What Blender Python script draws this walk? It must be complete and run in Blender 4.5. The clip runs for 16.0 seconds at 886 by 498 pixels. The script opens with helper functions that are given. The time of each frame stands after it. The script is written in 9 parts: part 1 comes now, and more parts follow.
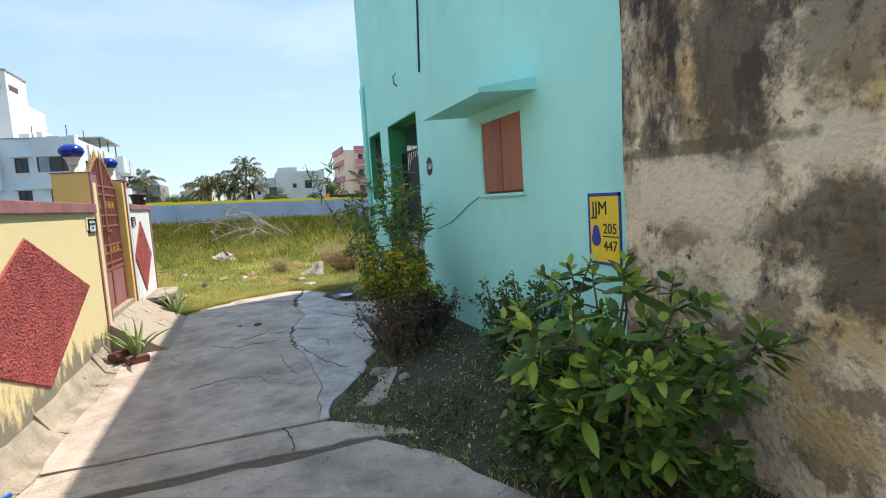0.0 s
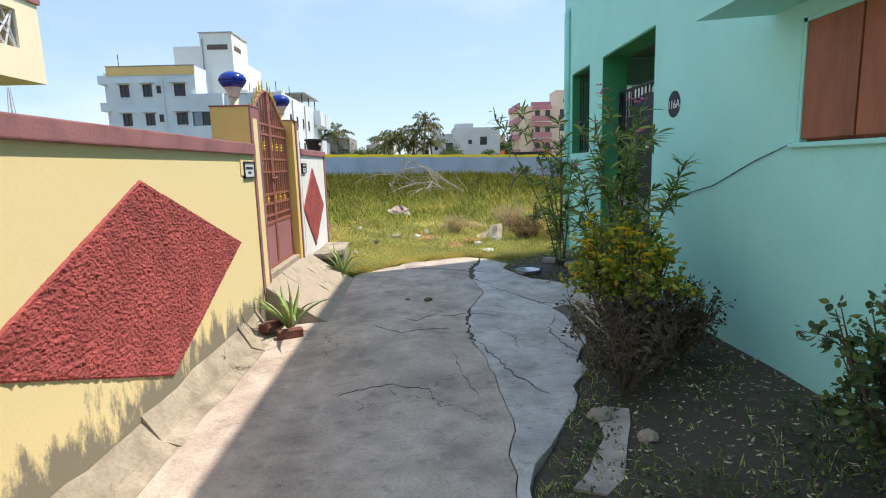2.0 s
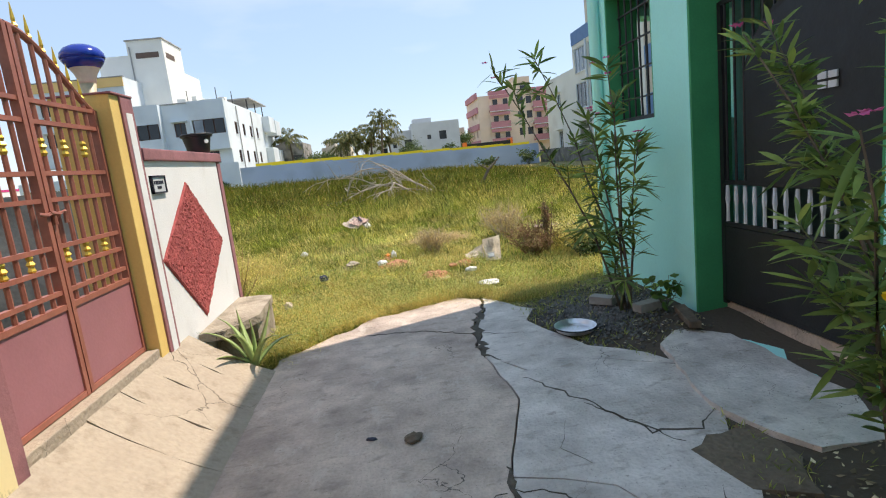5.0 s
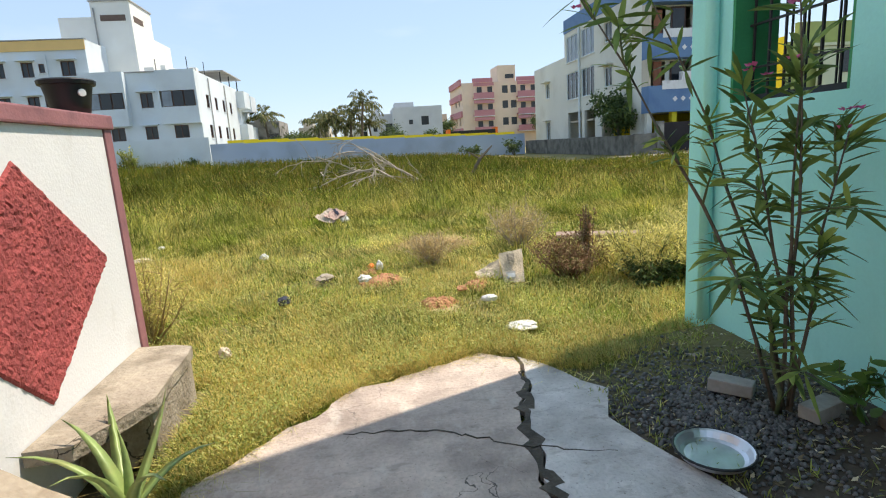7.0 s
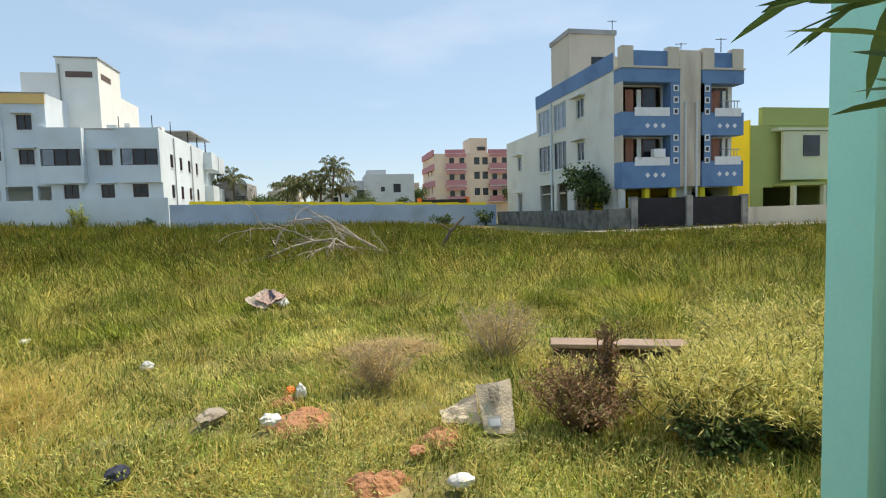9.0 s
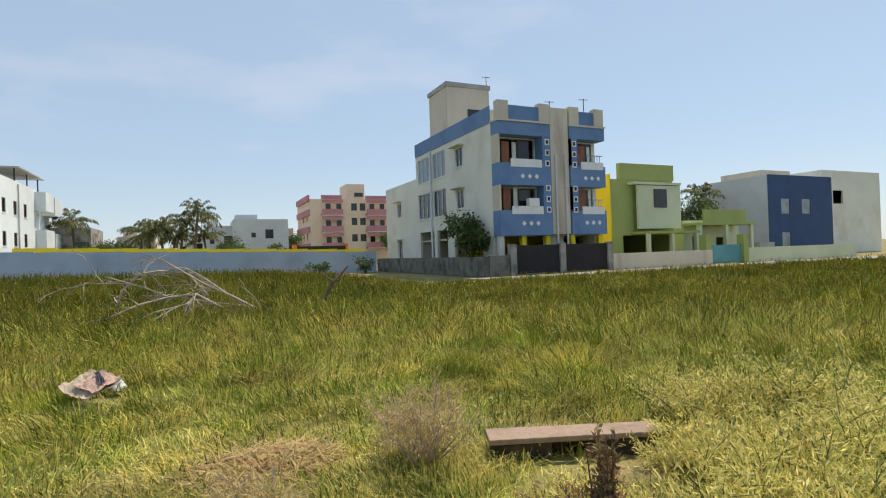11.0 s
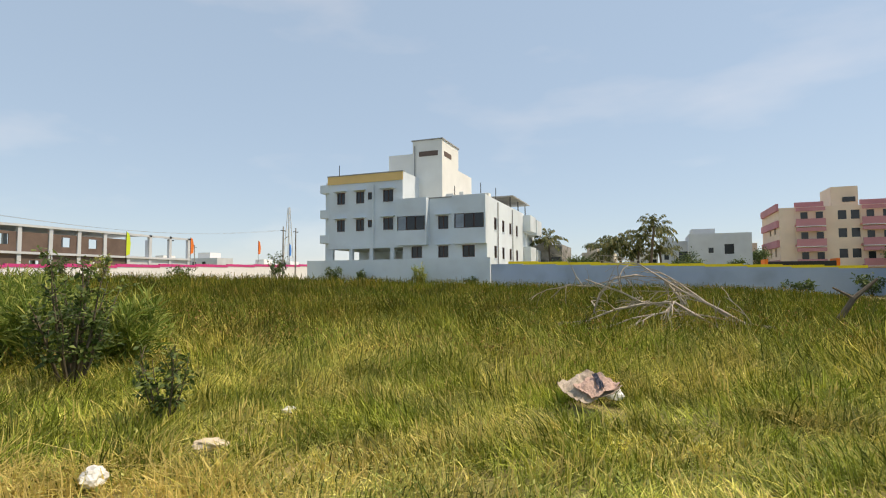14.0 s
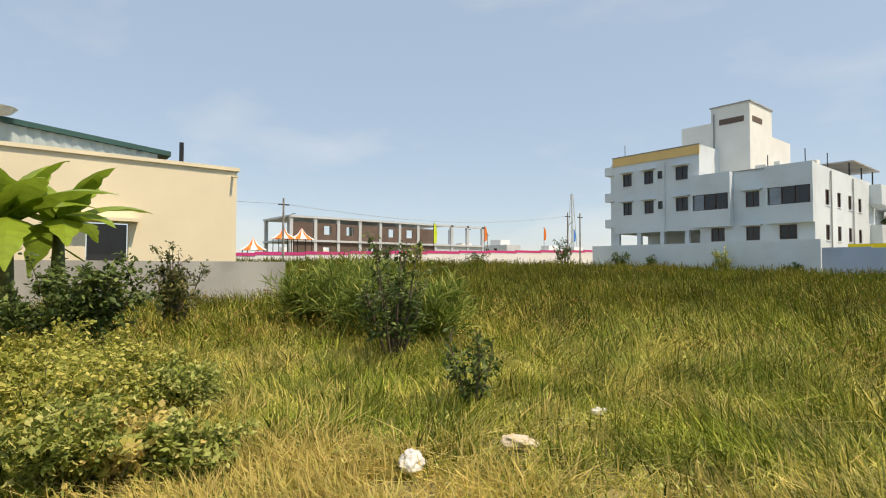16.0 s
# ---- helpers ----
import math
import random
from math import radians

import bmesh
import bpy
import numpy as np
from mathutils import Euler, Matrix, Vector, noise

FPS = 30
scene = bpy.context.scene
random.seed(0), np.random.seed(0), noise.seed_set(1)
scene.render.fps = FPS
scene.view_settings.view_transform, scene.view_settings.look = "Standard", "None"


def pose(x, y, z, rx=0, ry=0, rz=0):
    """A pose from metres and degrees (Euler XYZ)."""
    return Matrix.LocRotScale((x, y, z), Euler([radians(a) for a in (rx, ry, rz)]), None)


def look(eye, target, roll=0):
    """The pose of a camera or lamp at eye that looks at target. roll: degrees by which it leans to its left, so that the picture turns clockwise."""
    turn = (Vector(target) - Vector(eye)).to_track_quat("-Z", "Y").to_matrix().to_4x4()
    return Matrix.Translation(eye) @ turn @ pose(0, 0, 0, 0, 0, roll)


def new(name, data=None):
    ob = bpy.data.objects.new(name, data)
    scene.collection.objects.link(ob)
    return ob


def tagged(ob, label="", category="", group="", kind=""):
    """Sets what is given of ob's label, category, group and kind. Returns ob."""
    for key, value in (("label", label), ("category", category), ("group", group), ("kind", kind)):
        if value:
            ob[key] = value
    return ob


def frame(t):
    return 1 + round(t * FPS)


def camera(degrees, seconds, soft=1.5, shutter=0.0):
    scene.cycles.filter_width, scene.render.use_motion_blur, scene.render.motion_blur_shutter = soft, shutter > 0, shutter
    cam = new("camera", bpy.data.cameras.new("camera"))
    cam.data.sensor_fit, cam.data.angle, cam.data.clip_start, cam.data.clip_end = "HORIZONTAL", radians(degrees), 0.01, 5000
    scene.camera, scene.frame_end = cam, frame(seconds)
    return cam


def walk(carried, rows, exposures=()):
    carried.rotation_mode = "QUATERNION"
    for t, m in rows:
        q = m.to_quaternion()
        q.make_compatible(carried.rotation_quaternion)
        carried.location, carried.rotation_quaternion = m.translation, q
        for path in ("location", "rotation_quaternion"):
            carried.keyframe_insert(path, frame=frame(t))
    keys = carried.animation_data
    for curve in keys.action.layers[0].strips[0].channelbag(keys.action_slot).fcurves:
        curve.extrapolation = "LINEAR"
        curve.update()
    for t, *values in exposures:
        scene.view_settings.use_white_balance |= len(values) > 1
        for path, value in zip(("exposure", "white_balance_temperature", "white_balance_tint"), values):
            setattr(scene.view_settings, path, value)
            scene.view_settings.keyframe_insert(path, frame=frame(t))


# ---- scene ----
cam = camera(79.5, 16.0, soft=1.1)
PATH = [
    (0, (0.009, -2.334, 1.492), (0.684, -0.461, 1.303), -3.7),
    (0.5, (-0.067, -1.962, 1.476), (0.29, -0.015, 1.19), -2.4),
    (1, (0.031, -1.561, 1.403), (0.173, 0.405, 1.069), -1.7),
    (1.5, (0.072, -1.114, 1.472), (0.14, 0.857, 1.14), -1.8),
    (2, (0.011, -0.632, 1.433), (0.07, 1.343, 1.123), -1.7),
    (2.5, (0.001, -0.202, 1.436), (0.082, 1.772, 1.126), -2.6),
    (3, (0.025, 0.315, 1.468), (0.118, 2.288, 1.151), -4.7),
    (3.5, (-0.028, 0.791, 1.426), (0.077, 2.766, 1.124), -6.1),
    (4, (0.014, 1.283, 1.446), (0.1, 3.261, 1.163), -7.0),
    (4.2, (0.032, 1.521, 1.413), (0.125, 3.5, 1.139), -6.9),
    (6.3, (-0.019, 3.65, 1.398), (0.301, 5.573, 0.954), -5.3),
    (6.5, (-0.064, 3.853, 1.351), (0.241, 5.783, 0.924), -4.6),
    (7, (-0.069, 4.265, 1.409), (0.194, 6.21, 1.024), -3.6),
    (7.5, (0.054, 4.738, 1.399), (0.3, 6.694, 1.06), -2.9),
    (8, (0.114, 5.161, 1.401), (0.34, 7.122, 1.082), -2.4),
    (8.5, (0.196, 5.562, 1.477), (0.45, 7.531, 1.235), -1.6),
    (9, (0.328, 6.066, 1.469), (0.718, 8.023, 1.327), -1.7),
    (9.5, (0.412, 6.521, 1.499), (0.954, 8.443, 1.402), -2.2),
    (10, (0.407, 6.866, 1.545), (1.14, 8.726, 1.486), -1.9),
    (10.2, (0.424, 6.962, 1.573), (1.258, 8.78, 1.528), -1.6),
    (12.5, (0.191, 8.158, 1.442), (0.818, 10.052, 1.584), -0.2),
    (13, (0.101, 8.518, 1.361), (0.259, 10.505, 1.515), -0.3),
    (13.5, (-0.066, 8.947, 1.293), (-0.379, 10.916, 1.443), -0.4),
    (14, (-0.18, 9.025, 1.274), (-0.902, 10.886, 1.39), -0.3),
    (14.5, (-0.284, 9.063, 1.274), (-1.367, 10.741, 1.379), -0.1),
    (15, (-0.337, 9.092, 1.251), (-1.678, 10.571, 1.364), 0.2),
    (15.5, (-0.306, 9.066, 1.259), (-1.804, 10.39, 1.332), 0.1),
    (15.8, (-0.52, 9.27, 1.25), (-2.08, 10.52, 1.31), 0.1),
    (16, (-0.76, 9.47, 1.25), (-2.312, 10.727, 1.315), 0.1),
]
walk(cam, [(t, look(eye, target, roll)) for t, eye, target, roll in PATH],
     [(0, 0.76, 6850, 13), (1.5, 0.69, 6900, 13), (4, 0.67, 7200, 16), (7, 0.68, 7300, 14), (8.5, 0.56, 7400, 11), (10, 0.36, 7600, 13), (12.5, 0.30, 7900, 14), (14, 0.33, 8100, 15), (16, 0.34, 8200, 15)])

# ---- light ----
SUN_EL, SUN_AZ = radians(61), math.atan2(0.371, 0.928)
sun_dir = Vector((math.cos(SUN_EL) * math.cos(SUN_AZ), math.cos(SUN_EL) * math.sin(SUN_AZ), math.sin(SUN_EL)))
world = bpy.data.worlds.new("world")
scene.world = world
world.use_nodes = True
wn, wl = world.node_tree.nodes, world.node_tree.links
sky = wn.new("ShaderNodeTexSky")
sky.sky_type, sky.sun_disc = "NISHITA", False
sky.sun_elevation, sky.sun_rotation = SUN_EL, math.pi / 2 - SUN_AZ
sky.air_density, sky.dust_density, sky.ozone_density = 1.0, 0.3, 2.0
wn["Background"].inputs["Strength"].default_value = 0.045
wl.new(sky.outputs["Color"], wn["Background"].inputs["Color"])
haze = wn.new("ShaderNodeBackground")
haze.inputs["Color"].default_value, haze.inputs["Strength"].default_value = (0.49, 0.75, 1.1, 1), 0.43
both = wn.new("ShaderNodeAddShader")
wl.new(wn["Background"].outputs[0], both.inputs[0])
# thin high cirrus
where = wn.new("ShaderNodeTexCoord")
spread = wn.new("ShaderNodeMapping")
spread.inputs["Scale"].default_value = (1.0, 1.6, 3.2)
cirrus = wn.new("ShaderNodeTexNoise")
cirrus.inputs["Scale"].default_value, cirrus.inputs["Detail"].default_value = 1.7, 7
veil = wn.new("ShaderNodeMapRange")
for key, v in (("From Min", 0.52), ("From Max", 0.78), ("To Min", 0.0), ("To Max", 0.55)):
    veil.inputs[key].default_value = v
tone = wn.new("ShaderNodeMix")
tone.data_type = "RGBA"
tone.inputs[6].default_value, tone.inputs[7].default_value = (0.49, 0.75, 1.1, 1), (1.25, 1.3, 1.4, 1)
wl.new(where.outputs["Generated"], spread.inputs["Vector"])
wl.new(spread.outputs[0], cirrus.inputs["Vector"])
wl.new(cirrus.outputs["Fac"], veil.inputs["Value"])
wl.new(veil.outputs[0], tone.inputs[0])
wl.new(tone.outputs[2], haze.inputs["Color"])
wl.new(haze.outputs[0], both.inputs[1])
wl.new(both.outputs[0], wn["World Output"].inputs["Surface"])
sun = new("sun", bpy.data.lights.new("sun", "SUN"))
sun.data.energy, sun.data.angle, sun.data.color = 3.45, radians(0.53), (1.0, 0.95, 0.86)
sun.matrix_world = look(sun_dir * 60, (0, 0, 0))


# ---- materials ----
def mat(name, base, rough=0.8, var=0.25, scale=3.0, bump=0.15, fine=40.0, metal=0.0, tint=None, tint_at=0.55, tint_scale=1.2,
        tint_w=0.15, islands=0.0, objects=0.0, trans=0.0, stretch=(1, 1, 1), coords="Object"):
    """A surface with a base colour, brightness variation at two scales, stains of a second colour and fine relief."""
    m = bpy.data.materials.new(name)
    m.use_nodes = True
    n, k = m.node_tree.nodes, m.node_tree.links
    b = n["Principled BSDF"]
    b.inputs["Roughness"].default_value, b.inputs["Metallic"].default_value = rough, metal
    co = n.new("ShaderNodeTexCoord")
    mp = n.new("ShaderNodeMapping")
    mp.inputs["Scale"].default_value = stretch
    k.new(co.outputs[coords], mp.inputs["Vector"])

    def noise_at(s, detail=5.0):
        t = n.new("ShaderNodeTexNoise")
        t.inputs["Scale"].default_value, t.inputs["Detail"].default_value = s, detail
        k.new(mp.outputs["Vector"], t.inputs["Vector"])
        return t.outputs["Fac"]

    def ramp(src, a, z, lo, hi):
        r = n.new("ShaderNodeMapRange")
        for key, v in (("From Min", a), ("From Max", z), ("To Min", lo), ("To Max", hi)):
            r.inputs[key].default_value = v
        k.new(src, r.inputs["Value"])
        return r.outputs["Result"]

    def mul(a, bb):
        x = n.new("ShaderNodeMath")
        x.operation = "MULTIPLY"
        k.new(a, x.inputs[0])
        k.new(bb, x.inputs[1])
        return x.outputs[0]

    big, small = noise_at(scale), noise_at(fine, 4.0)
    value = mul(ramp(big, 0.3, 0.7, 1 - var, 1 + var), ramp(small, 0.25, 0.75, 1 - var * 0.6, 1 + var * 0.6))
    if islands:
        g = n.new("ShaderNodeNewGeometry")
        value = mul(value, ramp(g.outputs["Random Per Island"], 0, 1, 1 - islands, 1 + islands))
    if objects:
        o = n.new("ShaderNodeObjectInfo")
        value = mul(value, ramp(o.outputs["Random"], 0, 1, 1 - objects, 1 + objects))
    col = n.new("ShaderNodeRGB")
    col.outputs[0].default_value = (*base, 1)
    out = col.outputs[0]
    if tint:
        mx = n.new("ShaderNodeMix")
        mx.data_type = "RGBA"
        mx.inputs["B"].default_value = (*tint, 1)
        mx.inputs[7].default_value = (*tint, 1)
        k.new(out, mx.inputs[6])
        if tint_scale > 0:
            src = noise_at(tint_scale, 8.0)
        else:
            src = n.new("ShaderNodeNewGeometry").outputs["Random Per Island"]
        if tint_scale < 0:
            mixed = n.new("ShaderNodeMath")
            mixed.operation = "MULTIPLY_ADD"
            mixed.inputs[1].default_value = 0.45
            k.new(src, mixed.inputs[0])
            k.new(ramp(noise_at(-tint_scale, 3.0), 0.3, 0.7, 0.0, 0.55), mixed.inputs[2])
            src = mixed.outputs[0]
        k.new(ramp(src, tint_at - tint_w, tint_at + tint_w, 0, 1), mx.inputs[0])
        out = mx.outputs[2]
    vm = n.new("ShaderNodeVectorMath")
    vm.operation = "SCALE"
    k.new(out, vm.inputs[0])
    k.new(value, vm.inputs["Scale"])
    k.new(vm.outputs[0], b.inputs["Base Color"])
    if bump:
        bp = n.new("ShaderNodeBump")
        bp.inputs["Strength"].default_value, bp.inputs["Distance"].default_value = bump, 0.02
        k.new(small, bp.inputs["Height"])
        k.new(bp.outputs["Normal"], b.inputs["Normal"])
    if trans:
        b.inputs["Specular IOR Level"].default_value = 0.22
        tr = n.new("ShaderNodeBsdfTranslucent")
        k.new(vm.outputs[0], tr.inputs["Color"])
        ms = n.new("ShaderNodeMixShader")
        ms.inputs[0].default_value = trans
        k.new(b.outputs[0], ms.inputs[1])
        k.new(tr.outputs[0], ms.inputs[2])
        k.new(ms.outputs[0], n["Material Output"].inputs["Surface"])
    return m


def leaf_mat(name, base, tint, trans=0.3, rough=0.5, islands=0.35, at=0.75, scale=6.0, var=0.15, clump=0.0):
    return mat(name, base, rough, var, scale, 0.0, 40, 0, tint, at, clump, 0.2, islands, 0, trans)


